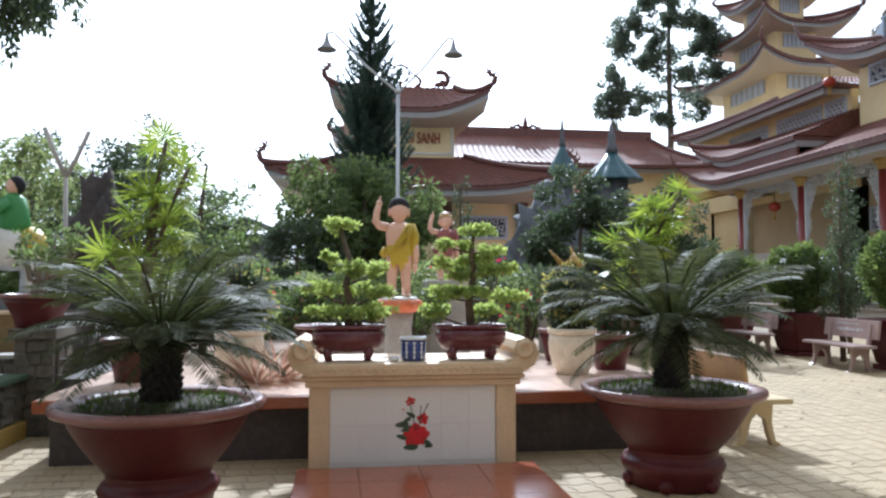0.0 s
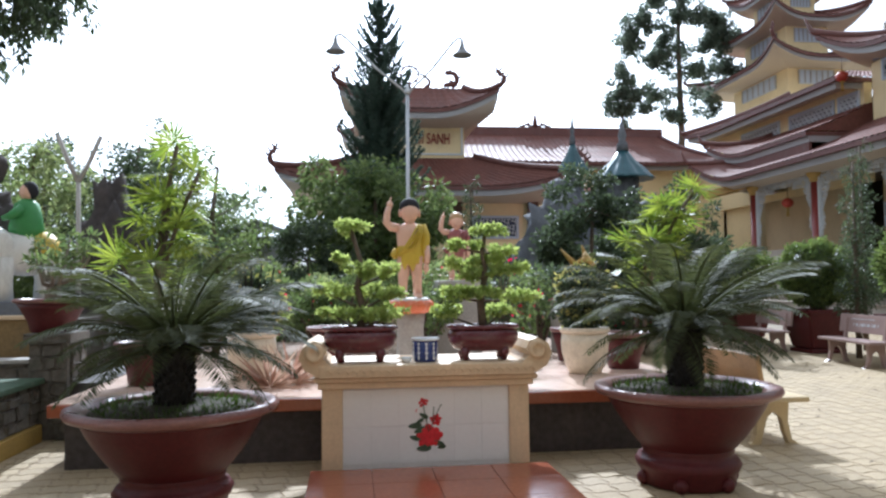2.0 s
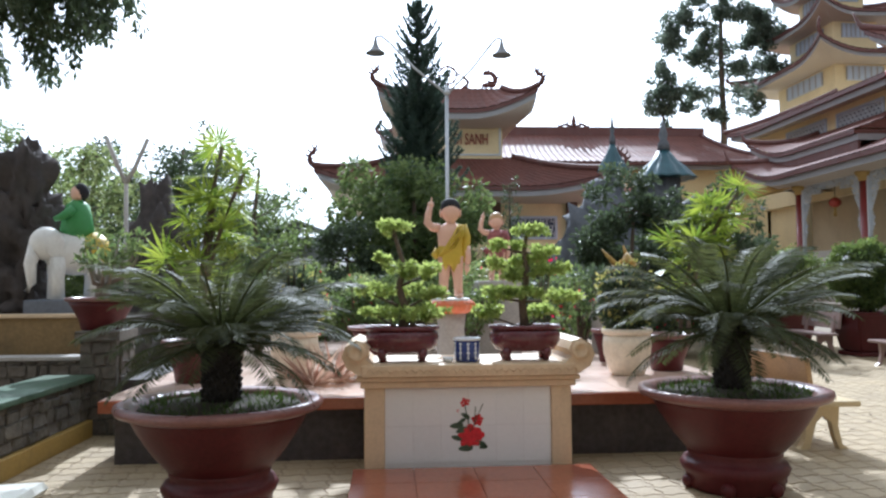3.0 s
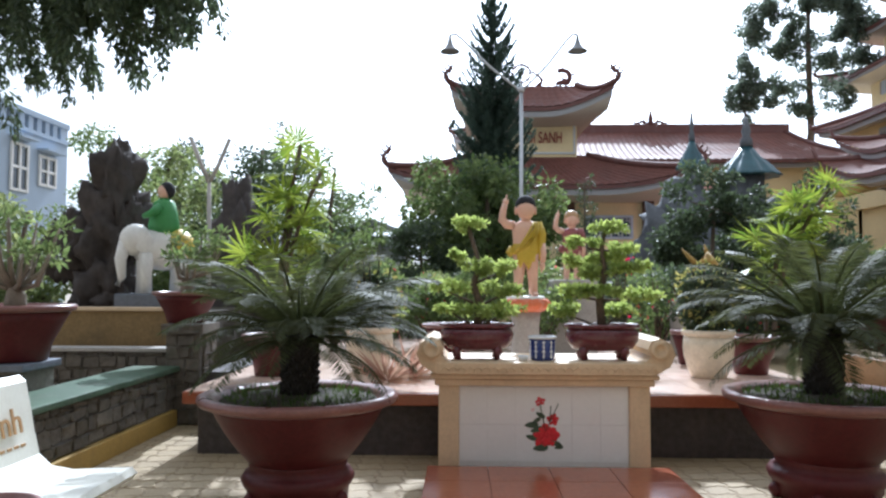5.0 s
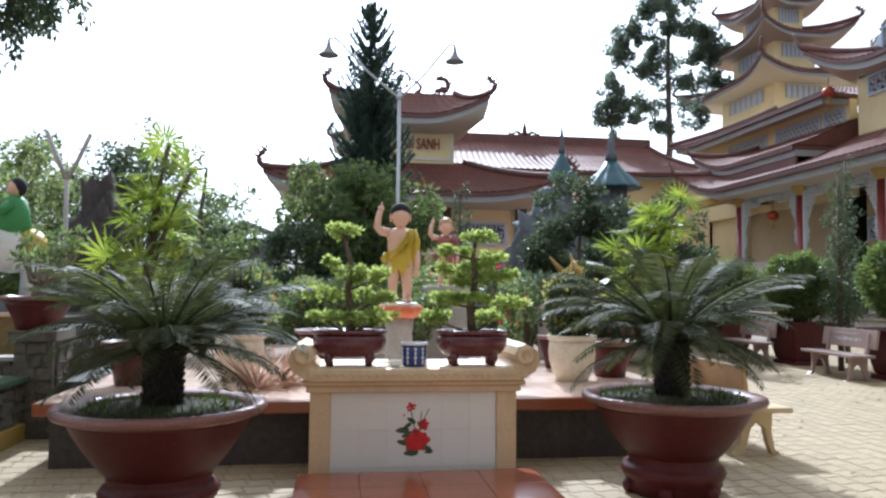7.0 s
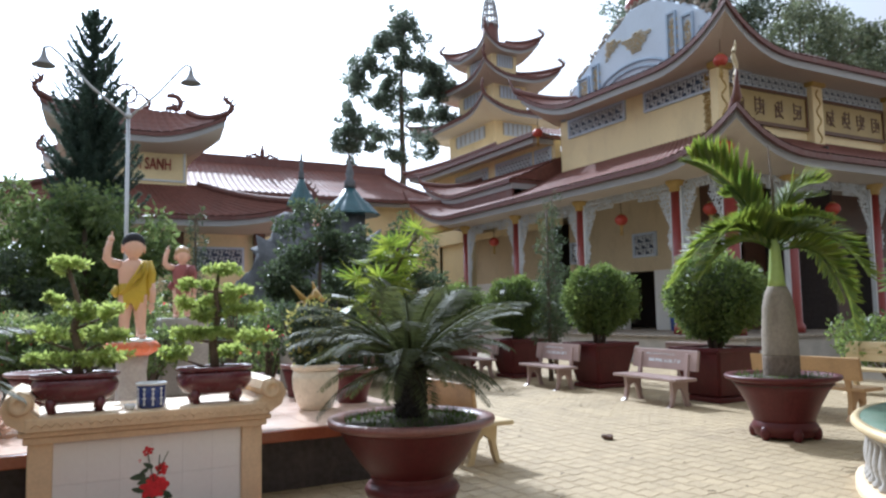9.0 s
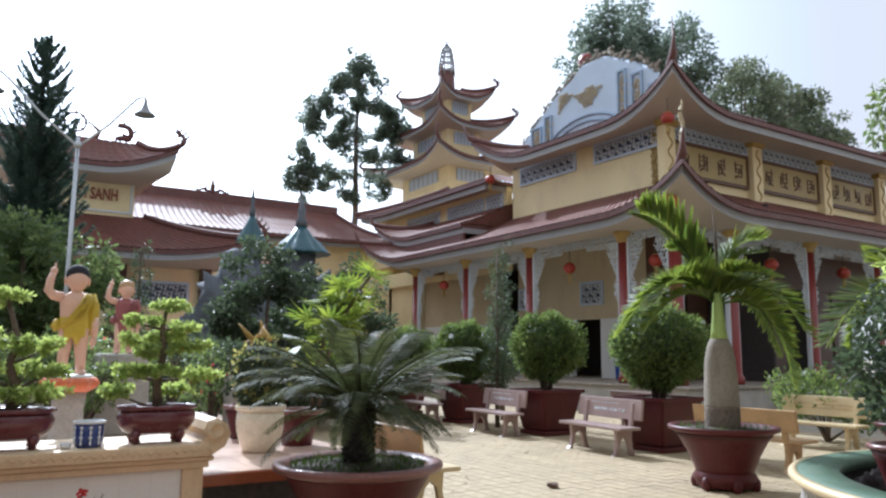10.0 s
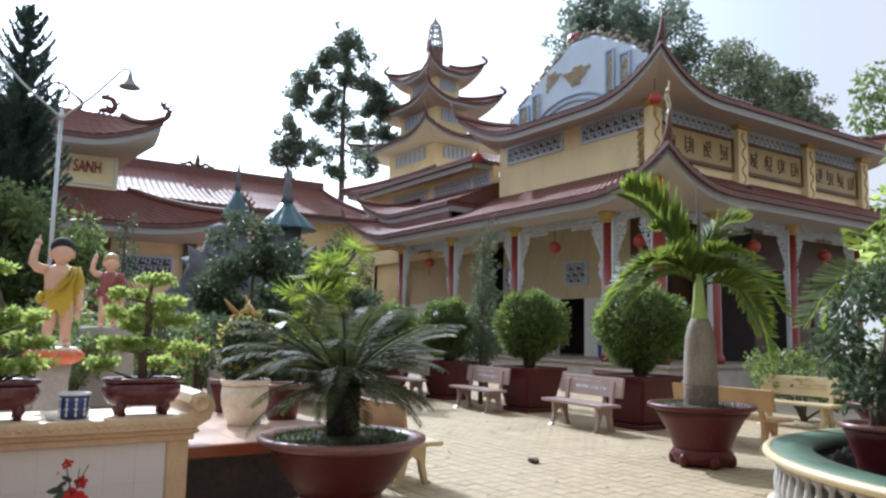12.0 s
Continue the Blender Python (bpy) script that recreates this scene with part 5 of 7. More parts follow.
bonsai(1.07, 6.0, 1.16, [(0.05, 0.0, 0.78, 0.14, 0.08), (-0.16, 0.0, 0.66, 0.13, 0.06), (0.15, 0.05, 0.62, 0.14, 0.07), (-0.17, 0.04, 0.52, 0.16, 0.07), (0.22, -0.02, 0.47, 0.16, 0.07), (-0.06, -0.06, 0.42, 0.16, 0.07), (0.06, 0.08, 0.54, 0.15, 0.07), (-0.25, -0.02, 0.27, 0.18, 0.08), (0.28, 0.0, 0.24, 0.18, 0.08), (0.0, -0.1, 0.28, 0.14, 0.07), (-0.28, 0.02, 0.12, 0.14, 0.1), (0.17, 0.1, 0.12, 0.14, 0.08)],
       [(0.0, 0, -0.02), (-0.02, 0, 0.2), (0.02, 0, 0.4), (0.0, 0, 0.6), (0.03, 0, 0.78)], 2)

bowl = thing("incense_bowl", "blue and white porcelain incense bowl on the altar", "incense bowl", pose(0.585, 5.92, 0.886))
part("body", lathe([(0.085, 0), (0.09, 0.005), (0.10, 0.06), (0.103, 0.17)], 36), COBALT, bowl, "cobalt painted body")
part("rim", lathe([(0.103, 0.168), (0.113, 0.175), (0.113, 0.188), (0.10, 0.19), (0.095, 0.16)], 36), PORCELAIN, bowl)
for k in range(10):
    a = k * math.pi / 5
    pb = bmesh.new()
    for dz, dw in ((0.03, 0.008), (0.07, 0.014), (0.105, 0.010), (0.14, 0.013)):
        B(-dw, dw, -0.103, -0.099, dz, dz + 0.009, pb)
    B(-0.004, 0.004, -0.1035, -0.099, 0.02, 0.155, pb)
    q = part("painted_motif", moved(pb, pose(0, 0, 0, 0, 0, math.degrees(a))), PORCELAIN, bowl)
part("ash", lathe([(0.095, 0.16), (0.01, 0.165)], 24), MORTAR, bowl)
cup = solid("offering_cup", lathe([(0.02, 0), (0.035, 0.01), (0.042, 0.04), (0.038, 0.04), (0.03, 0.015), (0.001, 0.012)], 20), PORCELAIN, "small white offering cup on the altar", "cup", m=pose(0.43, 5.86, 0.886))

# ---- statues: plain painted figures, one mesh each ----


def figure(name, label, x, y, z, h, turn, mats, sash=True, hat=False):
    """A standing child figure with one arm raised: skin, robe, hair as slots of one mesh."""
    b = bmesh.new()
    u = h
    for s in (-1, 1):
        tube([(s * 0.075 * u, 0, 0.02 * u), (s * 0.072 * u, 0, 0.16 * u), (s * 0.062 * u, 0.0, 0.30 * u), (s * 0.065 * u, 0, 0.42 * u)], [0.042 * u, 0.047 * u, 0.062 * u, 0.07 * u], 12, b, 0)
        ball((s * 0.085 * u, -0.045 * u, 0.022 * u), (0.04 * u, 0.085 * u, 0.024 * u), 10, 6, b, mi=0)
    prof = [(0.105, 0.30), (0.125, 0.34), (0.135, 0.42), (0.125, 0.52), (0.13, 0.60), (0.135, 0.66), (0.115, 0.72), (0.05, 0.755)]
    k = bmesh.new()
    lathe([(r * u, q * u) for r, q in prof], 28, bm=k)
    for v in k.verts:
        v.co.y *= 0.66
    for f in k.faces:
        c = f.calc_center_median() / u
        bare = c.x < 0.02 + (c.z - 0.56) * 0.55 and c.z > 0.50 + 0.25 * max(0, c.x + 0.1) if sash else False
        f.material_index = 0 if bare else 1
    for v in k.verts:
        if v.co.z < 0.34 * u:
            v.co.z -= 0.045 * u * math.cos(math.atan2(v.co.y, v.co.x) * 5)
    me_ = bpy.data.meshes.new("tmp")
    k.to_mesh(me_)
    b.from_mesh(me_)
    k.free()
    bpy.data.meshes.remove(me_)
    # drape folds over the left shoulder and hip
    for o in (-0.03, 0.0, 0.03, 0.06):
        tube([(0.09 * u + o * u * 0.4, -0.055 * u, 0.735 * u), (0.05 * u + o * u, -0.098 * u, 0.62 * u), (-0.03 * u + o * u, -0.10 * u, 0.50 * u), (-0.12 * u + o * u * 0.3, -0.06 * u, 0.42 * u)], 0.012 * u, 5, b, 1)
    tube([(0.115 * u, 0.0, 0.73 * u), (0.155 * u, 0, 0.62 * u), (0.155 * u, -0.01 * u, 0.50 * u), (0.14 * u, -0.01 * u, 0.36 * u)], [0.05 * u, 0.05 * u, 0.04 * u, 0.02 * u], 8, b, 1)
    tube([(-0.135 * u, 0, 0.40 * u), (-0.16 * u, 0, 0.44 * u), (-0.14 * u, 0, 0.50 * u)], [0.03 * u, 0.04 * u, 0.02 * u], 8, b, 1)
    # arms
    tube([(-0.115 * u, 0, 0.70 * u), (-0.19 * u, -0.01 * u, 0.715 * u), (-0.235 * u, -0.02 * u, 0.76 * u), (-0.225 * u, -0.02 * u, 0.85 * u), (-0.205 * u, -0.02 * u, 0.92 * u)], [0.045 * u, 0.044 * u, 0.042 * u, 0.034 * u, 0.028 * u], 10, b, 0)
    ball((-0.20 * u, -0.025 * u, 0.94 * u), (0.032 * u, 0.028 * u, 0.035 * u), 10, 7, b, mi=0)
    tube([(-0.195 * u, -0.025 * u, 0.95 * u), (-0.19 * u, -0.025 * u, 1.01 * u)], [0.012 * u, 0.008 * u], 6, b, 0)
    tube([(0.16 * u, -0.01 * u, 0.52 * u), (0.172 * u, -0.02 * u, 0.42 * u), (0.165 * u, -0.03 * u, 0.34 * u)], [0.038 * u, 0.034 * u, 0.028 * u], 10, b, 0)
    ball((0.16 * u, -0.035 * u, 0.30 * u), (0.03 * u, 0.022 * u, 0.045 * u), 10, 7, b, mi=0)
    tube([(0.155 * u, -0.04 * u, 0.28 * u), (0.15 * u, -0.045 * u, 0.235 * u)], [0.012 * u, 0.008 * u], 6, b, 0)
    # head
    tube([(0, 0, 0.73 * u), (0, -0.005 * u, 0.80 * u)], 0.05 * u, 10, b, 0)
    ball((0, -0.01 * u, 0.868 * u), (0.092 * u, 0.092 * u, 0.108 * u), 20, 14, b, mi=0)
    for s in (-1, 1):
        ball((s * 0.097 * u, 0.005 * u, 0.855 * u), (0.014 * u, 0.02 * u, 0.045 * u), 8, 6, b, mi=0)
    ball((0, 0.010 * u, 0.911 * u), (0.102 * u, 0.102 * u, 0.098 * u), 20, 12, b, mi=2)
    ball((0, 0.02 * u, 0.985 * u), (0.035 * u, 0.035 * u, 0.022 * u), 12, 8, b, mi=2)
    if hat:
        lathe([(0.112 * u, 0.91 * u), (0.11 * u, 0.95 * u), (0.09 * u, 0.98 * u), (0.05 * u, 1.03 * u), (0.01 * u, 1.04 * u)], 18, bm=b, mi=2)
    return solid(name, b, mats, label, "statue", smooth=True, m=pose(x, y, z, 0, 0, turn))


ped = thing("statue_pedestal", "orange lotus pedestal on a round grey post", "pedestal", pose(0.585, 7.4, 0.552))
part("post", lathe([(0.19, 0), (0.19, 0.06), (0.15, 0.1), (0.13, 0.5), (0.15, 0.66)], 24), MORTAR, ped, "grey cement post")
part("lotus", lathe([(0.15, 0.66), (0.22, 0.70), (0.24, 0.745), (0.21, 0.78), (0.20, 0.79)], 40, flute=0.06, nf=12), LOTUS, ped, "orange lotus-petal rim")
part("cap", lathe([(0.20, 0.785), (0.185, 0.81), (0.17, 0.815)], 28), ELEWHITE, ped)
figure("child_statue", "painted statue in an ochre robe with one arm raised", 0.585, 7.4, 1.365, 1.0, 0, [SKIN, ROBE, HAIR])
blk = solid("statue_plinth", B(-0.3, 0.3, -0.3, 0.3, 0, 1.0, bevel=0.03), MORTAR, "grey cement plinth under a painted statue", "plinth", m=pose(1.46, 10.2, 0.552))
figure("robed_statue", "painted statue in dull red robes with one arm raised", 1.46, 10.2, 1.55, 0.95, 0, [SKIN, ROBERED, TANWOOD], False, False)
gd = bmesh.new()
tube([(0, 0, 0), (0.12, 0, 0.25), (-0.05, 0, 0.45), (0.2, 0, 0.62), (0.32, 0, 0.5)], [0.12, 0.11, 0.09, 0.08, 0.03], 10, gd)
tube([(0.2, 0, 0.62), (0.15, 0, 0.78)], [0.04, 0.01], 6, gd)
tube([(0.05, 0, 0.5), (-0.15, 0, 0.72)], [0.05, 0.01], 6, gd)
solid("gilded_ornament", gd, GOLD, "gilded cement ornament on a garden plinth", "statue", smooth=True, m=pose(3.05, 10.0, 1.25))
solid("ornament_plinth", B(-0.25, 0.25, -0.25, 0.25, 0, 0.72, bevel=0.02), MORTAR, "grey cement plinth in the garden", "plinth", m=pose(3.05, 10.0, 0.552))

# ---- lamp post ----
lamp = thing("street_lamp", "slim pale metal lamp post with two bell shades", "street lamp", pose(0.985, 12.78, 0.545))
part("pole", tube([(0, 0, 0), (0, 0, 2.0), (0, 0, 4.33)], [0.042, 0.034, 0.028], 12), METAL, lamp)
part("fork", ball((0, 0, 4.33), 0.06, 12, 8), METAL, lamp)
part("cap", tube([(0, 0, 4.3), (0, 0, 4.46)], [0.04, 0.02], 8), METAL, lamp)
for s, hx in ((-1, 1.245), (1, 0.98)):
    part("arm", tube([(0, 0, 4.3), (s * hx * 0.45, 0, 4.75), (s * hx * 0.82, 0, 5.22), (s * hx * 0.92, 0, 5.32), (s * hx, 0, 5.30)], 0.022, 8), METAL, lamp)
    sh = part("shade", lathe([(0.02, 5.30), (0.035, 5.22), (0.05, 5.15), (0.10, 5.07), (0.17, 5.02), (0.175, 5.0), (0.165, 5.0), (0.05, 5.1)], 28, s * hx, 0), LAMPSHADE, lamp, "grey bell lamp shade")

# ---- benches ----


def bench(x, y, turn, body, label, group="stone benches", length=1.3, lines=1, high=0.88, ink=None, back=None):
    """A cement bench facing its own -y: seat, back board, two scrolled side legs, worn lettering as bars."""
    t = thing("garden_bench", label, "bench", pose(x, y, 0, 0, 0, turn), group)
    L = length / 2
    part("seat", B(-L, L, -0.25, 0.18, 0.405, 0.455, bevel=0.016), body, t)
    bk = part("backrest", moved(B(-L, L, -0.025, 0.025, 0.0, high - 0.55, bevel=0.014), pose(0, 0.20, 0.55, -8, 0, 0)), back or body, t)
    for s in (-1, 1):
        xx = s * (L - 0.22)
        lg = prism([(-0.20, 0.405), (-0.16, 0.405), (-0.145, 0.2), (-0.18, 0.04), (-0.24, 0.0), (-0.15, 0.0), (-0.11, 0.1), (-0.08, 0.24), (0.0, 0.3), (0.06, 0.24), (0.10, 0.1), (0.13, 0.0), (0.22, 0.0), (0.17, 0.08), (0.15, 0.25), (0.16, 0.405)], 0.07)
        part("leg", moved(lg, pose(xx + 0.035, 0, 0, 0, 0, 90)), body, t)
        part("back_post", moved(B(-0.04, 0.04, -0.02, 0.03, 0, 0.42, bevel=0.008), pose(xx, 0.15, 0.40, -8, 0, 0)), body, t)
    hb = high - 0.55
    rows_ = [(0.74, 0.3, 0.018, -0.55), (0.42, 0.5, 0.055, -0.45)] if lines == 1 else [(0.78, 0.3, 0.03, -0.2), (0.56, 0.75, 0.018, -0.7), (0.38, 0.7, 0.018, -0.7)]
    rnd = random.Random(int(x * 10))
    for zf, reach, tall, u0 in rows_:
        w = bmesh.new()
        u = u0 * L
        while u < reach * L:
            q = tall * rnd.uniform(0.45, 0.8)
            B(u, u + q * 0.35, -0.028, -0.0255, hb * zf - tall / 2, hb * zf + tall / 2, w)
            B(u + q * 0.35, u + q, -0.028, -0.0255, hb * zf + tall * rnd.choice((-0.5, -0.1, 0.3)), hb * zf + tall * rnd.choice((-0.3, 0.1, 0.5)) + tall * 0.02, w)
            u += q + tall * rnd.choice((0.22, 0.22, 0.22, 0.7))
        part("worn_lettering", moved(w, pose(0, 0.20, 0.55, -8, 0, 0)), ink or (LATTICE if body is GRANITE else TANWOOD), t)
    return t


bench(8.78, 9.1, -95, GRANITE, "pink granite bench beside a red planter", length=1.6)
bench(8.9, 12.2, -95, GRANITE, "pink granite bench beside a red planter", length=1.6)
bench(9.0, 15.3, -95, GRANITE, "pink granite bench beside a red planter", length=1.6)
bench(11.25, 10.4, 90, GRANITE, "pink granite bench behind the planters", length=1.3)
bench(3.86, 7.0, 90, CREAMBENCH, "cream stone bench with tan back near the cycad", length=1.45, high=0.84, back=TANWOOD)
bench(9.55, 6.75, 90, TANWOOD, "tan stone bench seen from behind", length=1.7, high=0.86)
bench(12.55, 7.55, -90, CREAMBENCH, "cream bench with worn lettering on its back", length=1.6, lines=3, high=0.9)
wb2 = thing("white_bench", "white moulded cement bench with a curved back", "bench", pose(-2.2, 3.55, 0, 0, 0, 0))
wtall = 1.08
prof = [(0.33, 0.40), (0.36, 0.435), (0.33, 0.465), (0.20, 0.46), (0.0, 0.45), (-0.12, 0.47), (-0.19, 0.53), (-0.22, 0.64), (-0.255, 0.80), (-0.28, 0.90), (-0.32, 0.93), (-0.36, 0.90), (-0.34, 0.76), (-0.29, 0.58), (-0.24, 0.46), (-0.14, 0.40), (0.0, 0.385)]
sh_ = prism([(u, w if w < 0.5 else 0.5 + (w - 0.5) * wtall) for u, w in prof], 1.35)
bmesh.ops.bevel(sh_, geom=[e for e in sh_.edges if abs(e.verts[0].co.y - e.verts[1].co.y) < 0.01], offset=0.02, segments=3, affect="EDGES")
part("shell", moved(sh_, pose(0, -0.75, 0)), WHITEBENCH, wb2)
for yy in (-0.5, 0.3):
    part("leg", moved(prism([(-0.28, 0.0), (-0.2, 0.0), (-0.12, 0.2), (0.1, 0.25), (0.2, 0.0), (0.28, 0.0), (0.2, 0.42), (-0.2, 0.45)], 0.08), pose(0, yy, 0)), WHITEBENCH, wb2)
writing("lettering", "nh", 0.2, TANWOOD, wb2, pose(-0.222, 0.36, 0.735, 78, 0, 90), 0.004, "faded brown painted letters")
for k in range(9):
    part("worn_lettering", B(-0.212, -0.204, -0.05 + k * 0.06, -0.012 + k * 0.06, 0.60, 0.615), TANWOOD, wb2)

red_pot("flower_pot", "tall red pot with pink rim beside the white bench", -1.72, 2.62, 0.0, 0.18, 0.70, "yard pots")

# ---- planters with clipped balls ----


def planter_ball(x, y, r, zc, seed, label, dense=1.0):
    t = thing("red_planter", "tapered square dark red planter", "planter", pose(x, y, 0, 0, 0, 0), "planters before the temple")
    b = bmesh.new()
    a0, a1, h = 0.36, 0.52, 0.88
    v = [b.verts.new((sx * q, sy * q, z)) for q, z in ((a0, 0.08), (a1, h)) for sx, sy in ((-1, -1), (1, -1), (1, 1), (-1, 1))]
    for q in ((3, 2, 1, 0), (0, 1, 5, 4), (1, 2, 6, 5), (2, 3, 7, 6), (3, 0, 4, 7)):
        b.faces.new([v[i] for i in q])
    bmesh.ops.bevel(b, geom=b.edges[:], offset=0.04, segments=3, affect="EDGES")
    part("body", b, MAROON, t)
    part("foot", B(-0.39, 0.39, -0.39, 0.39, 0, 0.09, bevel=0.02), MAROON, t)
    rm = B(-0.545, 0.545, -0.545, -0.46, h - 0.05, h + 0.02, bevel=0.012)
    B(-0.545, 0.545, 0.46, 0.545, h - 0.05, h + 0.02, rm, 0.012)
    B(-0.545, -0.46, -0.46, 0.46, h - 0.048, h + 0.018, rm, 0.012)
    B(0.46, 0.545, -0.46, 0.46, h - 0.048, h + 0.018, rm, 0.012)
    part("rim", rm, MAROON, t)
    part("soil", B(-0.47, 0.47, -0.47, 0.47, h - 0.1, h - 0.02), SOIL, t)
    bt = thing("clipped_shrub", label, "shrub", pose(x, y, 0), "clipped ball shrubs")
    st = bmesh.new()
    for k in range(5):
        a = k * 1.3
        tube([(0.08 * math.cos(a), 0.08 * math.sin(a), h - 0.02), (0.12 * math.cos(a), 0.12 * math.sin(a), 1.15), (0.35 * math.cos(a), 0.35 * math.sin(a), zc)], [0.04, 0.035, 0.015], 6, st)
    part("stem", st, BARK, bt)
    # dark ball stands in for the shade deep inside the crown
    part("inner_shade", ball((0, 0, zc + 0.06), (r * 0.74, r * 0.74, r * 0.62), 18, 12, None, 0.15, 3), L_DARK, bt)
    foliage("crown", [((0, 0, zc + 0.05), (r * 0.95, r * 0.95, r * 0.80)), ((0, 0, zc + 0.12), (r * 0.88, r * 0.88, r * 0.74)), ((0, 0, zc - 0.12), (r * 0.72, r * 0.72, r * 0.7))], int(15500 * dense), 0.062, L_BUSH, bt, 0.1, 0.6, 0.9, 0.84)
    foliage("loose_foliage", [((0, 0, zc + 0.06), (r * 1.0, r * 1.0, r * 0.87))], 900, 0.07, L_BUSH, bt, -0.2, 0.5, 1.0, 0.95)


planter_ball(9.85, 8.75, 0.84, 1.70, 1, "round clipped green shrub on several stems")
planter_ball(9.80, 11.65, 0.78, 1.72, 2, "round clipped bright green shrub on several stems")
planter_ball(9.75, 14.55, 0.80, 1.62, 3, "round clipped shaded green shrub")
planter_ball(9.8, 17.6, 0.8, 1.6, 4, "round clipped shaded green shrub", 0.6)

# ---- bottle palms ----
PALMS = [frond_mesh("frond", 1.2, r, d, 84, 0.44, 0.052, L_PALM, 0.12, 0.55, -0.25) for r, d in ((0.75, 0.75), (0.6, 1.25), (0.95, 0.5), (0.35, 1.0))]


def bottle_palm(x, y, turn, fr, seed, group, label):
    t = thing("potted_palm", label, "potted palm", pose(x, y, 0, 0, 0, turn) @ Matrix.Diagonal((0.88, 0.88, 1.07, 1)), group)
    part("stand", lathe([(0.36, 0.03), (0.38, 0.04), (0.39, 0.08), (0.42, 0.11), (0.42, 0.15), (0.385, 0.19), (0.38, 0.21)], 40), MAROON, t)
    for k in range(6):
        a = k * math.pi / 3
        part("foot", ball((0.39 * math.cos(a), 0.39 * math.sin(a), 0.07), (0.07, 0.07, 0.085), 10, 7), MAROON, t)
    part("bowl", lathe([(0.38, 0.18), (0.40, 0.24), (0.47, 0.38), (0.57, 0.53), (0.66, 0.635)], 48), MAROON, t, "tapered maroon bowl")
    part("rim", lathe([(0.66, 0.63), (0.735, 0.655), (0.745, 0.68), (0.73, 0.70), (0.66, 0.695), (0.62, 0.65)], 48), MAROON, t)
    soil_and_grass(t, 0.64, 0.655, 420, 0.08)
    tr = [(0.22, 0.64), (0.235, 0.75), (0.235, 0.95), (0.225, 1.2), (0.205, 1.45), (0.165, 1.6), (0.12, 1.68)]
    part("trunk", lathe([(r + 0.004 * (k % 2), z) for k, (r, z) in enumerate((np.interp(z, [q[1] for q in tr], [q[0] for q in tr]), z) for z in np.linspace(0.90, 1.68, 30))], 24), PALMBARK, t, "swollen grey bottle trunk")
    part("trunk_foot", lathe([(r + 0.006 * (k % 2), z) for k, (r, z) in enumerate((np.interp(z, [q[1] for q in tr], [q[0] for q in tr]), z) for z in np.linspace(0.64, 0.905, 12))], 24), STAINEDBARK, t, "dark stained foot of the trunk")
    part("crownshaft", lathe([(0.125, 1.66), (0.105, 1.77), (0.085, 1.93), (0.07, 2.1), (0.04, 2.25)], 18), CROWNSHAFT, t, "smooth green crownshaft")
    for k, (az, tilt, sc, kind) in enumerate(fr):
        ob = new("frond", PALMS[kind])
        ob.parent = t
        ob.matrix_basis = Matrix.Translation((0, 0, 2.08)) @ Euler((0.15 * (-1) ** k, radians(tilt), radians(az - turn)), "XYZ").to_matrix().to_4x4() @ Matrix.Scale(sc, 4)
    part("new_spear", tube([(0, 0, 2.1), (0.02, 0, 2.8), (0.0, 0.02, 3.3)], [0.03, 0.022, 0.006], 6), BARK, t, "brown unopened spear leaf")
    return t


bottle_palm(7.66, 5.82, 0, [(147, -24, 1.3, 2), (140, -18, 1.12, 1), (170, -30, 0.95, 1), (-30, -50, 0.95, 0), (-38, -18, 1.0, 1), (-52, 12, 1.0, 1), (60, -72, 0.7, 1), (-110, -60, 0.5, 1), (100, -62, 0.6, 1), (152, -16, 0.85, 3), (-25, -74, 0.75, 1), (-12, -5, 0.95, 1), (118, -48, 0.85, 0), (-75, -50, 0.7, 1), (20, -55, 0.8, 1)], 1, "bottle palms", "bottle palm with swollen trunk in a maroon pot")
bottle_palm(10.4, 4.75, 60, [(120, 5, 1.0, 1), (150, -15, 1.15, 1), (135, 25, 1.0, 0), (60, -40, 1.0, 0), (0, -30, 1, 1), (-90, -30, 1, 0), (175, -40, 1.0, 0)], 2, "bottle palms", "bottle palm with drooping dark fronds")

# ---- fountain basin ----
FXC, FYC, FR, FZ = 7.5, 1.8, 2.55, 0.60
fo = thing("fountain_basin", "round fountain basin with green top and pale balusters", "fountain")
part("coping", lathe([(FR - 0.38, FZ - 0.1), (FR - 0.40, FZ - 0.05), (FR - 0.38, FZ), (FR - 0.045, FZ), (FR - 0.04, FZ - 0.02), (FR - 0.04, FZ - 0.07)], 90, FXC, FYC, cap=False), GREENTOP, fo, "polished green coping")
part("coping_edge", lathe([(FR - 0.045, FZ - 0.02), (FR - 0.035, FZ + 0.004), (FR + 0.01, FZ + 0.003), (FR + 0.03, FZ - 0.02), (FR + 0.032, FZ - 0.045), (FR + 0.0, FZ - 0.075), (FR - 0.1, FZ - 0.075), (FR - 0.36, FZ - 0.07)], 90, FXC, FYC, cap=False), CREAMBENCH, fo)
part("inner_wall", lathe([(FR - 0.3, 0), (FR - 0.3, FZ - 0.06)], 60, FXC, FYC, cap=False), DARKSTONE, fo)
part("base", lathe([(FR + 0.02, 0), (FR + 0.02, 0.08), (FR - 0.05, 0.1), (FR - 0.3, 0.1)], 60, FXC, FYC, cap=False), CREAM_ALTAR, fo)
bal = mesh_of("baluster", lathe([(0.05, 0.1), (0.055, 0.13), (0.024, 0.16), (0.042, 0.24), (0.046, 0.30), (0.026, 0.40), (0.022, 0.45), (0.055, 0.49), (0.055, 0.53)], 12), MORTAR)
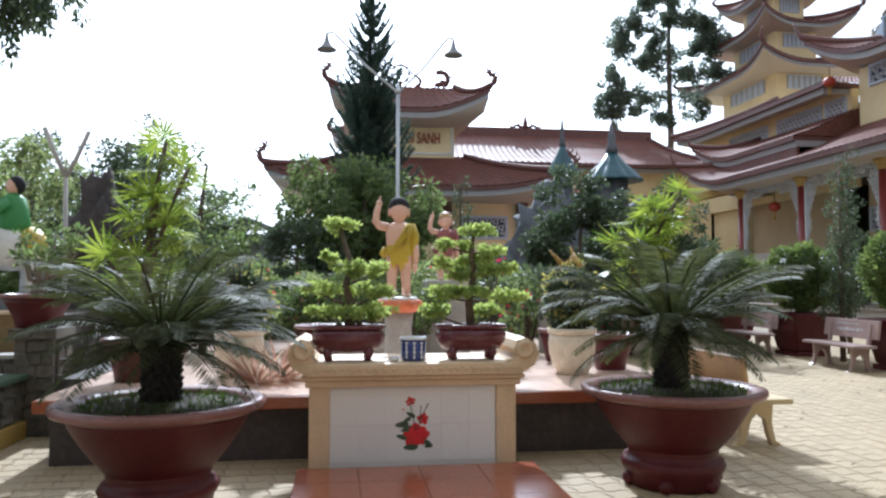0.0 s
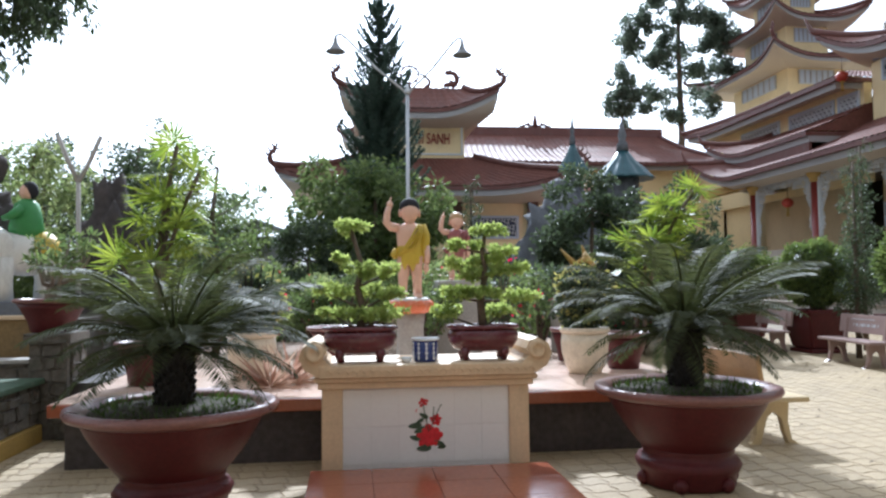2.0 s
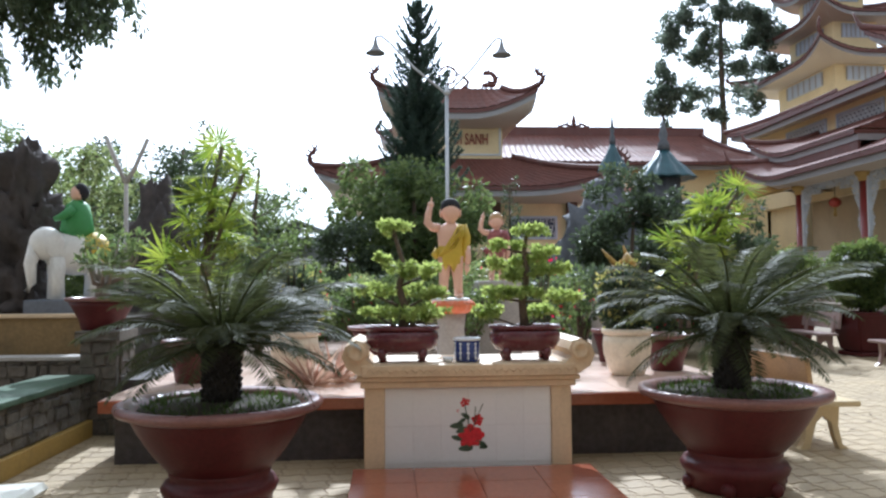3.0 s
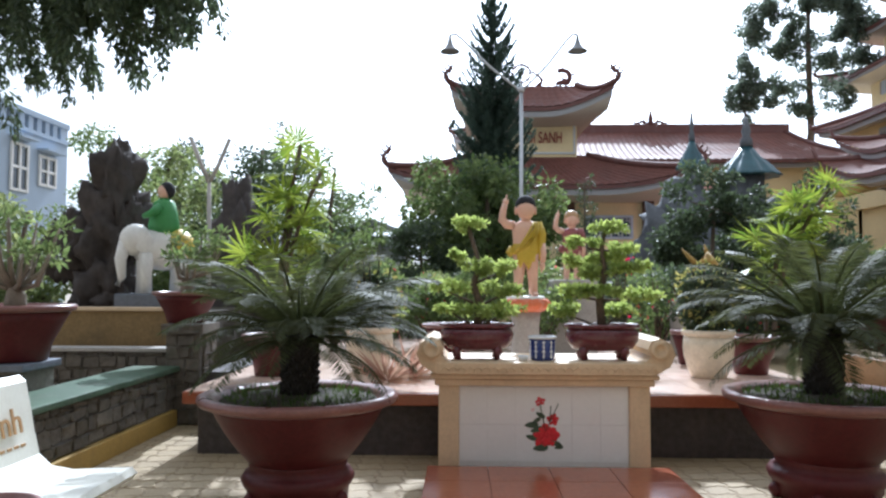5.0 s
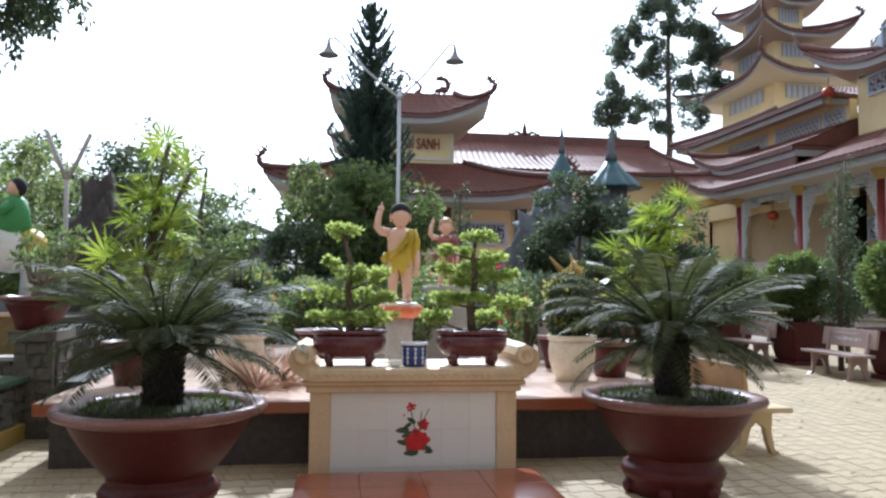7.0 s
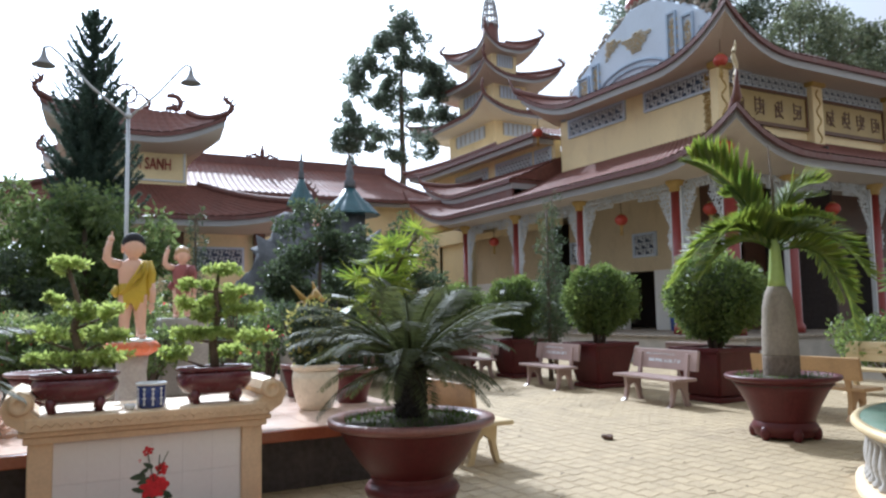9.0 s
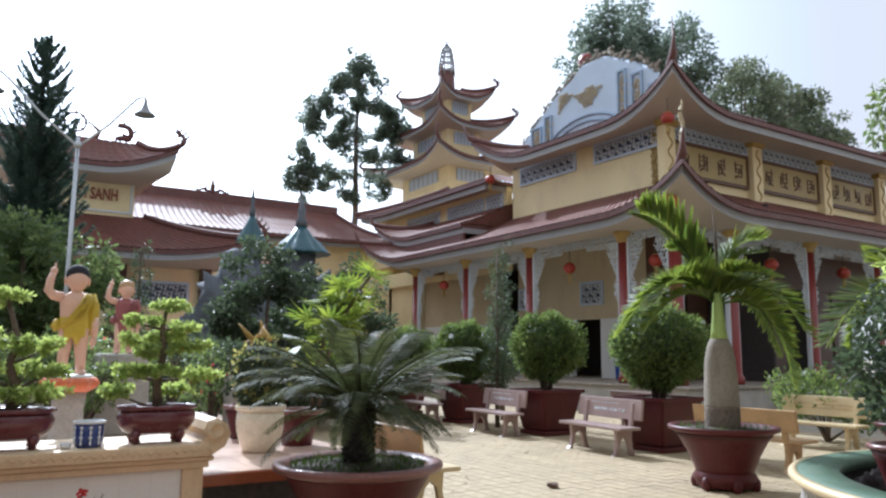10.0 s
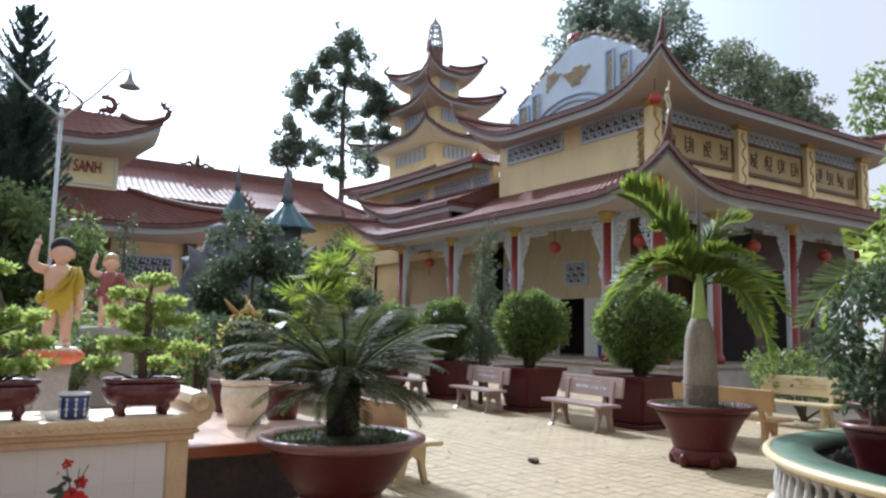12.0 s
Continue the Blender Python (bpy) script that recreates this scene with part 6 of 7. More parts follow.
for k in range(96):
    a = 2 * math.pi * k / 96
    ob = new("baluster", bal)
    ob.parent, ob.matrix_basis = fo, pose(FXC + (FR - 0.1) * math.cos(a), FYC + (FR - 0.1) * math.sin(a), 0)
part("water", lathe([(FR - 0.29, 0.08), (0.01, 0.081)], 48, FXC, FYC), WATER, fo, "dark still water")
rk = thing("basin_rocks", "dark weathered rocks standing in the basin", "rocks")
for k, (x, y, z, r) in enumerate(((7.3, 1.9, 0.5, 0.6), (6.9, 2.6, 0.42, 0.4), (7.7, 2.4, 0.5, 0.5), (6.55, 2.2, 0.4, 0.3), (7.0, 3.2, 0.38, 0.3), (6.2, 2.55, 0.38, 0.22), (7.5, 3.5, 0.36, 0.3), (6.75, 3.55, 0.36, 0.18))):
    part("rock", ball((x, y, z), (r, r * 0.8, r * 1.2), 16, 11, None, 0.7, 2.4), ROCK, rk)


def shrub(name, label, x, y, z, blobs, n, size, mat, flowers=0, group="", trunk=True, category="shrub", width=0.5, fl=None):
    t = thing(name, label, category, pose(x, y, z), group)
    st = bmesh.new()
    for k, (c, r) in enumerate(blobs[:9]):
        tube([(0.03 * math.cos(k), 0.03 * math.sin(k), 0), (c[0] * 0.4, c[1] * 0.4, c[2] * 0.5), c], [0.03, 0.02, 0.006], 5, st)
    part("stem", st, BARK, t)
    foliage("foliage", blobs, n, size, mat, t, 0.1, width, shell=0.35)
    if flowers:
        foliage("blossom", blobs[:max(1, flowers // 6)], flowers, 0.05, fl or L_RED, t, -0.1, 0.9, shell=0.9)
    return t


red_pot("flower_pot", "dark red pot standing in the basin", 6.45, 3.1, 0.45, 0.30, 0.42, "basin pots")
solid("pot_stand", lathe([(0.26, 0.0), (0.22, 0.05), (0.22, 0.452)], 20), DARKSTONE, "dark cement stand rising from the basin", "stand", m=pose(6.45, 3.1, 0))
shrub("flowering_shrub", "leafy potted shrub with a few red flowers", 6.45, 3.1, 0.82, scatter_blobs((0.1, -0.1, 0.72), (0.5, 0.5, 0.65), 26, 0.12, 0.25), 3600, 0.075, L_DARK, 7)
shrub("climbing_shrub", "tall shrub with bright yellow-green leaves", 6.75, 2.95, 0.45, scatter_blobs((0.15, -0.1, 2.0), (0.35, 0.4, 1.0), 26, 0.12, 0.24), 2600, 0.11, L_BONSAI)
shrub("garden_shrub", "low green shrub behind the cream bench", 13.6, 8.0, 0, scatter_blobs((0, 0, 0.8), (1.0, 0.9, 0.6), 14, 0.3, 0.5), 3500, 0.1, L_BUSH)
shrub("garden_shrub", "dense green shrub by the temple front", 13.6, 5.6, 0, scatter_blobs((0, 0, 1.5), (1.2, 1.2, 1.3), 20, 0.3, 0.6), 5000, 0.11, L_MID)

# ---- trees ----


def tree(name, label, x, y, trunk, radius, blobs, n, size, mat, bark=BARK, droop=0.25, width=0.5, shell=0.3, out=0.5, group=""):
    """A tapered trunk, limbs that reach into the clumps, and a crown of single leaves."""
    t = thing(name, label, "tree", pose(x, y, 0), group)
    m = len(trunk)
    part("trunk", tube(trunk, [radius * (1 - 0.7 * k / (m - 1)) for k in range(m)], 10), bark, t)
    for c, r in blobs[:26]:
        k = min(range(m), key=lambda i: abs(trunk[i][2] - (c[2] - 0.35 * math.dist(c[:2], trunk[i][:2]) - 0.2)))
        p = Vector(trunk[k])
        q = Vector(c)
        md = p.lerp(q, 0.5) + Vector((0, 0, -0.06 * (q - p).length))
        part("limb", tube([p, md, q], [radius * 0.2, radius * 0.13, radius * 0.05], 5), bark, t)
    foliage("crown", blobs, n, size, mat, t, droop, width, out, shell)
    return t


# dense bush below the pine
tree("garden_tree", "dense dark green round tree before the pavilion", 0.55, 17.0, [(0, 0, 0), (0.05, 0, 1.0), (0, 0, 2.5), (0, 0, 3.6)], 0.14, scatter_blobs((-0.05, 0, 2.65), (1.85, 1.3, 1.85), 130, 0.14, 0.42, 0.9, 0.4), 15000, 0.15, L_MID, droop=0.5, width=0.42, out=0.9)
tree("garden_tree", "dark small tree beside the pavilion", -0.9, 15.5, [(0, 0, 0), (0.05, 0, 1.0), (0, 0, 2.0)], 0.08, scatter_blobs((0, 0, 1.6), (0.9, 0.8, 1.3), 30, 0.25, 0.45), 6000, 0.11, L_DARK)


def norfolk(x, y, h, rmax, group=""):
    t = thing("norfolk_pine", "tall dark Norfolk pine with upswept branch tiers", "tree", pose(x, y, 0), group)
    part("trunk", tube([(0, 0, 0), (0, 0, h * 0.5), (0, 0, h)], [0.16, 0.1, 0.015], 8), DARKBARK, t)
    tiers = 30
    rn = random.Random(31)
    for k in range(tiers):
        z = 2.2 + (h - 2.3) * (k / (tiers - 1)) ** 0.95
        f = (z - 2.2) / (h - 2.2)
        r = rmax * (1.02 - f) ** 0.62 * (0.85 + 0.3 * rn.random()) + 0.10
        nb_ = 9 if f < 0.6 else 6 if f < 0.85 else 4
        for j in range(nb_):
            a = j * 2 * math.pi / nb_ + k * 0.5 + rn.uniform(-0.25, 0.25)
            rr = r * rn.uniform(0.72, 1.12)
            up_ = rn.uniform(0.35, 0.75) + 0.5 * f
            zj = z + rn.uniform(-0.12, 0.12)
            sq = np.linspace(0.06, 1, 26)
            pts = np.stack([rr * sq * math.cos(a), rr * sq * math.sin(a), zj + rr * (0.04 * sq + up_ * sq ** 2.0)], 1)
            rep = 20 if f < 0.6 else 11
            P = np.repeat(pts, rep, 0)
            lat = RNG.normal(size=(len(P), 1)) * np.repeat(0.10 * (1.1 - sq), rep)[:, None] * (1.6 if f < 0.6 else 0.6)
            P = P + lat * np.array([-math.sin(a), math.cos(a), 0.3])
            W = np.array([math.cos(a), math.sin(a), 0.8]) + RNG.normal(size=P.shape) * 0.6
            ln = 0.13 * (0.6 + 0.6 * RNG.random(len(P)))
            ob = new("branch", leaf_mesh("branch", P, W, RNG.normal(size=P.shape), ln, 0.024, L_PINE))
            ob.parent = t
    return t


norfolk(0.78, 20.0, 9.15, 1.2)
tb_ = []
for cx, cz, w, h, n in ((1.0, 22.2, 1.0, 0.9, 9), (-0.3, 20.6, 0.9, 0.7, 7), (2.2, 21.0, 1.0, 0.8, 8), (3.3, 19.0, 1.3, 1.0, 11), (1.3, 19.4, 1.1, 0.7, 8), (-1.2, 18.9, 1.0, 0.8, 8), (-2.3, 17.6, 1.0, 1.0, 9), (4.4, 18.0, 1.0, 0.9, 8), (0.2, 17.3, 1.0, 0.7, 7), (2.6, 17.2, 1.3, 0.8, 9), (-0.7, 15.9, 1.2, 0.7, 8), (4.0, 15.7, 1.1, 0.7, 7), (1.6, 15.2, 1.3, 0.8, 9), (-0.6, 13.9, 0.8, 0.8, 6), (2.6, 13.5, 1.4, 0.8, 9), (0.6, 12.6, 0.9, 0.6, 5)):
    tb_ += scatter_blobs((cx, 0, cz), (w * 1.25, 1.1, h * 1.25), n * 2, 0.16, 0.52, 0.9, 0.15)
tree("tall_tree", "tall airy tree with dark leaf clumps and gaps", 20.6, 46.0, [(0, 0, 0), (0.6, 0, 6), (1.1, 0, 11), (1.0, 0, 16), (1.1, 0, 21)], 0.34, tb_, 34000, 0.20, L_TREE, shell=0.15, out=0.9)
tree("tall_tree", "slim side tree with a dark leaf clump", 17.4, 45.5, [(0, 0, 0), (0.2, 0, 6), (0.1, 0, 11), (0.0, 0, 14)], 0.18, scatter_blobs((0.3, 0, 13.6), (1.5, 1.0, 2.3), 44, 0.18, 0.5, 0.9, 0.2), 7000, 0.20, L_TREE, shell=0.15, out=0.9)
tree("big_tree", "large leafy tree rising behind the temple roof", 37.5, 34, [(0, 0, 0), (0.4, 0, 9), (-0.5, 0, 14), (0, 0, 20)], 0.6, scatter_blobs((-0.5, 0, 21.0), (6.2, 3.0, 5.6), 120, 0.5, 1.3, 0.85, 0.3), 26000, 0.30, L_TREE)
tree("big_tree", "broad paler tree behind the temple roof", 47.0, 33, [(0, 0, 0), (0.4, 0, 9), (-0.5, 0, 14), (0, 0, 18)], 0.5, scatter_blobs((3.5, 0, 18.5), (11.5, 3.0, 5.6), 150, 0.5, 1.4, 0.8, 0.3), 28000, 0.32, L_FAR)
for k, (x, y, h, s) in enumerate(((-8.3, 17, 5.3, 1.4), (-6.3, 15.5, 4.6, 1.4), (-4.6, 16.5, 5.0, 1.6), (-3.2, 18.0, 4.8, 1.5), (-2.0, 19.5, 2.4, 1.0), (-7.4, 19, 5.4, 1.7), (-5.6, 13.0, 3.0, 1.0), (-7.6, 12.6, 3.0, 1.1), (-5.2, 20, 5.8, 1.9), (-3.9, 22.5, 4.4, 1.6), (-1.4, 26, 4.0, 1.6), (-6.5, 24, 5.0, 2.0), (-9.5, 26, 5.5, 2.2))):
    tree("garden_tree", ("small garden tree with open dark green crown", "leafy garden tree with light green crown", "garden tree with thin uneven crown")[k % 3], x, y, [(0, 0, 0), (0.1, 0.05, h * 0.35), (-0.08, 0, h * 0.65), (0.05, 0, h * 0.9)], 0.09 + 0.01 * s, scatter_blobs((0, 0, h * 0.58), (s * 0.95, s * 0.8, h * 0.38), 32, 0.18 * s, 0.36 * s, 0.75, 0.3), 5200, 0.12, (L_MID, L_PALE, L_DARK)[k % 3])
# branch that hangs into the view from a tree beside the camera
ro = random.Random(14)
ov = []
for bx, bz, w, n in ((1.75, 4.75, 0.5, 20), (2.35, 4.75, 0.5, 22), (2.9, 4.7, 0.45, 22), (3.4, 4.55, 0.32, 16), (3.72, 4.4, 0.14, 9), (2.1, 4.1, 0.42, 18), (2.75, 4.15, 0.3, 14), (1.9, 3.6, 0.3, 12), (2.5, 3.75, 0.22, 8), (3.15, 4.1, 0.25, 12), (2.9, 3.85, 0.2, 9), (3.3, 4.35, 0.3, 14), (2.5, 4.4, 0.5, 24), (3.0, 4.45, 0.4, 20), (1.8, 4.35, 0.4, 16)):
    for k in range(n):
        x_, y_, z_ = bx + ro.gauss(0, w * 0.6), 0.8 + ro.gauss(0, 0.35), bz + ro.gauss(0, 0.14)
        for q in range(ro.randint(1, 3)):
            ov.append(((x_ + 0.05 * q, y_, z_ - 0.16 * q), (0.11 - 0.02 * q, 0.11 - 0.02 * q, 0.12)))
tree("shade_tree", "shade tree with drooping dark branches overhead", -6.3, 6.0, [(0, 0, 0), (0.1, 0.05, 1.6), (0.4, 0.2, 3.0), (1.3, 0.5, 4.2), (2.4, 0.8, 4.7)], 0.14, ov, 22000, 0.085, L_DARK, droop=1.3, width=0.34, shell=0.1)
# extra crown added out of view to cut sky light on the altar side
foliage("sky_shade_crown", scatter_blobs((2.3, -8.6, 7.4), (4.6, 3.4, 1.8), 60, 0.5, 1.0), 7000, 0.26, L_DARK, bpy.data.objects["shade_tree"], 0.6, 0.4)
tree("shade_tree", "shade tree whose leaf tips hang overhead", 10.2, 2.6, [(0, 0, 0), (0.0, 0.05, 2.6), (-0.4, 0.2, 4.2), (-1.2, 0.5, 5.4)], 0.16, [((-2.3, 1.0, 5.75), (0.35, 0.3, 0.2)), ((-1.9, 0.8, 5.95), (0.45, 0.4, 0.25)), ((-1.2, 0.6, 5.9), (0.6, 0.5, 0.35)), ((-0.6, 1.9, 4.9), (0.3, 0.3, 0.3)), ((-0.3, 2.1, 4.6), (0.3, 0.3, 0.3))], 1500, 0.10, L_MID, droop=0.6)
# second unseen crown, added to dim the sky light on the hall front
foliage("sky_shade_crown", scatter_blobs((3.4, -3.6, 7.2), (5.5, 3.2, 2.2), 70, 0.5, 1.0), 8000, 0.26, L_DARK, bpy.data.objects["shade_tree.001"], 0.6, 0.4)
# dark narrow trees in front of the buildings
for k, (x, y, h, s) in enumerate(((10.9, 14.6, 4.4, 0.36), (2.6, 15.9, 3.7, 0.32), (9.7, 13.2, 3.8, 0.30))):
    tree("narrow_tree", "narrow dark conifer standing before the hall", x, y, [(0, 0, 0), (0, 0, h * 0.5), (0, 0, h)], 0.06, [((0.15 * math.sin(q * 2.4), 0.15 * math.cos(q * 2.4), h * (0.25 + 0.75 * q / 14)), (s * (1.15 - 0.9 * q / 14), s * (1.15 - 0.9 * q / 14), 0.2)) for q in range(15)], 3000, 0.08, L_DARK, group="narrow conifers", width=0.3)
tree("garden_tree", "dark glossy-leaved tree beside the rockery", 5.5, 16.6, [(0, 0, 0), (0, 0, 1.6), (0.1, 0, 3.2)], 0.1, scatter_blobs((0.1, 0, 2.3), (1.5, 0.8, 1.9), 80, 0.14, 0.36, 0.9, 0.3), 10500, 0.12, L_DARK, out=0.9)
tree("garden_tree", "dark tree in the shade of the hall", 7.4, 16.8, [(0, 0, 0), (0, 0, 1.6), (0.1, 0, 3.0)], 0.1, scatter_blobs((0.5, 0, 2.3), (1.1, 0.8, 1.8), 60, 0.14, 0.36, 0.9, 0.3), 8500, 0.12, L_DARK, out=0.9)
yp = thing("pruned_tree", "bare pale tree trunk pruned to a forked top", "tree", pose(-3.85, 11.0, 0))
part("trunk", tube([(0, 0, 0), (0.02, 0, 1.6), (0, 0, 3.05)], [0.045, 0.036, 0.032], 8), MORTAR, yp)
part("limb", tube([(0, 0, 3.0), (-0.14, 0, 3.3), (-0.29, 0, 3.68)], [0.034, 0.034, 0.034], 8), MORTAR, yp)
part("limb", tube([(0, 0, 3.0), (0.13, 0, 3.25), (0.30, 0, 3.66)], [0.034, 0.032, 0.03], 8), MORTAR, yp)
part("shoot", tube([(0.0, 0, 3.05), (0.0, 0, 3.7)], 0.008, 5), MORTAR, yp)

# ---- planting behind the altar ----
rs = random.Random(21)
for k in range(26):
    x = rs.uniform(-2.2, 3.0)
    y = rs.uniform(9.7, 12.3)
    if abs(x - 0.58) < 0.5 and y < 9:
        continue
    h = rs.uniform(0.55, 0.85)
    mat = rs.choice([L_MID, L_PALE, L_BONSAI, L_MID, L_DARK])
    shrub("garden_shrub", "leafy potted shrub in the garden behind the altar", x, y, 0.552, scatter_blobs((0, 0, h), (0.36, 0.36, h * 0.55), 9, 0.13, 0.24), 900, 0.075, mat, 26 if k % 3 == 0 else 0, "shrubs behind the altar")
for k in range(22):
    x = rs.uniform(-2.6, 8.0)
    y = rs.uniform(13.2, 15.4)
    h = rs.uniform(0.7, 1.25)
    shrub("garden_shrub", "leafy shrub at the back of the garden", x, y, 0, scatter_blobs((0, 0, h), (0.6, 0.5, h * 0.6), 10, 0.2, 0.36), 1000, 0.11, rs.choice([L_MID, L_PALE, L_DARK]), 30 if k % 4 == 0 else 0, "shrubs at the back")
for x, y in ((-0.75, 7.05), (-0.55, 7.3)):
    n = 60
    P = np.zeros((n, 3)) + np.array([x, y, 0.56])
    W = RNG.normal(size=(n, 3)) * [0.8, 0.6, 0.35] + [0.05, 0, 0.55]
    ob = new("rusty_bromeliad", leaf_mesh("rusty_bromeliad", P, W, RNG.normal(size=(n, 3)), 0.42 * (0.6 + 0.6 * RNG.random(n)), 0.035, L_RUST))
    tagged(ob, "spiky plant with rusty pink strap leaves", "plant", "bromeliads")
for x, y, r, h in ((-0.15, 8.2, 0.34, 0.3), (1.9, 8.4, 0.2, 0.35), (2.65, 8.9, 0.22, 0.4), (1.72, 7.5, 0.14, 0.22)):
    red_pot("flower_pot", "small red garden pot behind the altar", x, y, 0.552 if h != 0.3 else 0.75, r, h, "small garden pots")
solid("pot_stand", lathe([(0.2, 0), (0.16, 0.1), (0.16, 0.2)], 20), MORTAR, "low grey cement pot stand", "stand", m=pose(-0.15, 8.2, 0.552))

# ---- left garden wall, pots, rock and elephant ----
def rubble(parent, x0, x1, y0, y1, z0, z1, face, step=0.17, seed=1):
    """Rough stones proud of a mortar core on one face: 'x+' or 'y-'."""
    rnd = random.Random(seed)
    part("mortar_core", B(x0, x1, y0, y1, z0, z1), DARKMORTAR, parent)
    a0, a1 = (y0, y1) if face == "x+" else (x0, x1)
    z = z0 + 0.01
    while z < z1 - 0.04:
        h = min(rnd.uniform(0.09, 0.15), z1 - z - 0.005)
        a = a0
        while a < a1 - 0.04:
            w = min(rnd.uniform(step * 0.7, step * 1.4), a1 - a)
            p = rnd.uniform(0.012, 0.03)
            if face == "x+":
                q = B(x1 - 0.02, x1 + p, a + 0.008, a + w - 0.008, z + 0.006, z + h - 0.006, bevel=0.012)
            else:
                q = B(a + 0.008, a + w - 0.008, y0 - p, y0 + 0.02, z + 0.006, z + h - 0.006, bevel=0.012)
            for v in q.verts:
                v.co += Vector((rnd.uniform(-1, 1), rnd.uniform(-1, 1), rnd.uniform(-1, 1))) * 0.013
            part("stone", q, MOSSSTONE, parent)
            a += w
        z += h


gw = thing("garden_wall", "low rubble stone wall with green coping and yellow skirting", "wall")
rubble(gw, -3.45, -3.06, 3.2, 7.75, 0.17, 0.56, "x+", 0.2, 3)
part("skirting", B(-3.42, -3.0, 3.2, 7.72, 0, 0.17, bevel=0.01), YELLOW, gw, "yellow painted skirting")
part("coping", B(-3.5, -3.0, 3.2, 7.78, 0.56, 0.615, bevel=0.012), GREENTOP, gw, "green terrazzo coping")
gp = thing("wall_pier", "stone-clad wall pier with a blue-grey front", "pier")
rubble(gp, -3.16, -2.80, 7.85, 8.25, 0.0, 0.95, "x+", 0.2, 5)
rubble(gp, -3.16, -2.80, 7.78, 7.85, 0.0, 0.95, "y-", 0.15, 15)
rubble(gp, -3.20, -2.76, 7.74, 8.28, 0.952, 1.05, "y-", 0.2, 16)
bwl = thing("back_wall", "second low rubble wall behind the coping", "wall")
rubble(bwl, -4.9, -3.16, 8.0, 8.2, 0.0, 0.74, "y-", 0.16, 7)
part("cap", B(-4.9, -3.17, 7.96, 8.24, 0.74, 0.78, bevel=0.008), MORTAR, bwl)
tr_ = thing("yellow_trough", "long yellow painted cement planter with pale rim", "planter")
part("body", B(-6.8, -3.45, 8.55, 8.75, 0.0, 1.16, bevel=0.01), TROUGH, tr_)
part("rim", B(-6.84, -3.42, 8.5, 8.8, 1.16, 1.2, bevel=0.01), CREAM_ALTAR, tr_)
bed = solid("raised_bed", B(-9, -3.45, 8.76, 13, -0.02, 1.1), SOIL, "raised earth bed behind the yellow planter", "ground", kind="structure")
wp = solid("garden_wall_side", B(-2.79, -2.5, 7.9, 12.6, -0.02, 0.54), DARKSTONE, "dark stone side wall of the platform", "wall", kind="structure")
pr = thing("stone_pillar", "squat rubble pillar carrying a red pot", "pier")
rubble(pr, -3.98, -3.5, 5.8, 6.25, 0.0, 0.78, "y-", 0.2, 11)
part("cap", B(-4.02, -3.46, 5.74, 6.3, 0.78, 0.84, bevel=0.012), GREYPAINT, pr)


def adenium(x, y, z, seed, n, h):
    rnd = random.Random(seed)
    bl = []
    t = thing("desert_rose", "potted desert rose with grey limbs and leaf tufts", "shrub", pose(x, y, z), "desert roses")
    st = bmesh.new()
    tube([(0, 0, -0.03), (0.01, 0, 0.1), (0, 0, 0.2)], [0.09, 0.08, 0.05], 8, st)
    for k in range(n):
        a = k * 2.4
        r = rnd.uniform(0.12, 0.40)
        e = (0.06 + r * math.cos(a), r * 0.8 * math.sin(a), h * rnd.uniform(0.5, 1.0))
        part("limb", tube([(0, 0, 0.15), (e[0] * 0.6, e[1] * 0.6, e[2] * 0.45), e], [0.03, 0.02, 0.01], 5), PALMBARK, t)
        bl.append((e, (0.10, 0.10, 0.07)))
    part("swollen_base", st, PALMBARK, t)
    foliage("foliage", bl, n * 34, 0.085, L_MID, t, -0.3, 0.35, 0.9, 0.1)


red_pot("flower_pot", "red glazed pot on the wall pier", -3.05, 8.05, 1.052, 0.36, 0.34, "wall pots")
adenium(-3.05, 8.05, 1.37, 3, 14, 0.7)
red_pot("flower_pot", "red glazed pot on the stone pillar", -3.72, 6.03, 0.842, 0.46, 0.46, "wall pots")
adenium(-3.72, 6.03, 1.27, 5, 16, 0.75)
rock = thing("scholar_rock", "tall dark weathered rock on the raised bed", "rock", pose(-4.62, 9.5, 1.09) @ Matrix.Diagonal((0.92, 1, 1.06, 1)))
for cx, cy, cz, rx, ry, rz in ((0.1, 0, 1.5, 0.30, 0.3, 0.58), (0.02, 0.05, 0.95, 0.48, 0.4, 0.62), (0.36, 0.05, 1.02, 0.27, 0.3, 0.34), (-0.35, 0, 0.8, 0.33, 0.3, 0.42), (-0.7, 0.1, 0.75, 0.26, 0.25, 0.33), (-0.02, -0.05, 0.3, 0.40, 0.35, 0.5), (0.2, -0.15, 0.12, 0.3, 0.28, 0.25)):
    part("crag", ball((cx, cy, cz), (rx, ry, rz), 34, 26, None, 0.5, 2.1), ROCK, rock)
rock2 = thing("scholar_rock", "dark upright rock among the garden trees", "rock", pose(-3.85, 12.4, 0))
part("crag", ball((0, 0, 1.9), (0.38, 0.3, 1.2), 26, 20, None, 0.6, 2.2), ROCK, rock2)
part("crag", ball((0.1, 0, 0.8), (0.6, 0.5, 0.9), 26, 18, None, 0.6, 2.2), ROCK, rock2)
eb = bmesh.new()
ball((0.05, 0, 0.56), (0.36, 0.24, 0.27), 22, 14, eb)
for sx in (-0.16, 0.24):
    for sy in (-0.13, 0.13):
        tube([(sx, sy, 0.0), (sx, sy, 0.25), (sx * 0.95, sy, 0.5)], [0.085, 0.075, 0.1], 10, eb)
ball((-0.27, -0.04, 0.66), (0.19, 0.18, 0.2), 18, 12, eb)
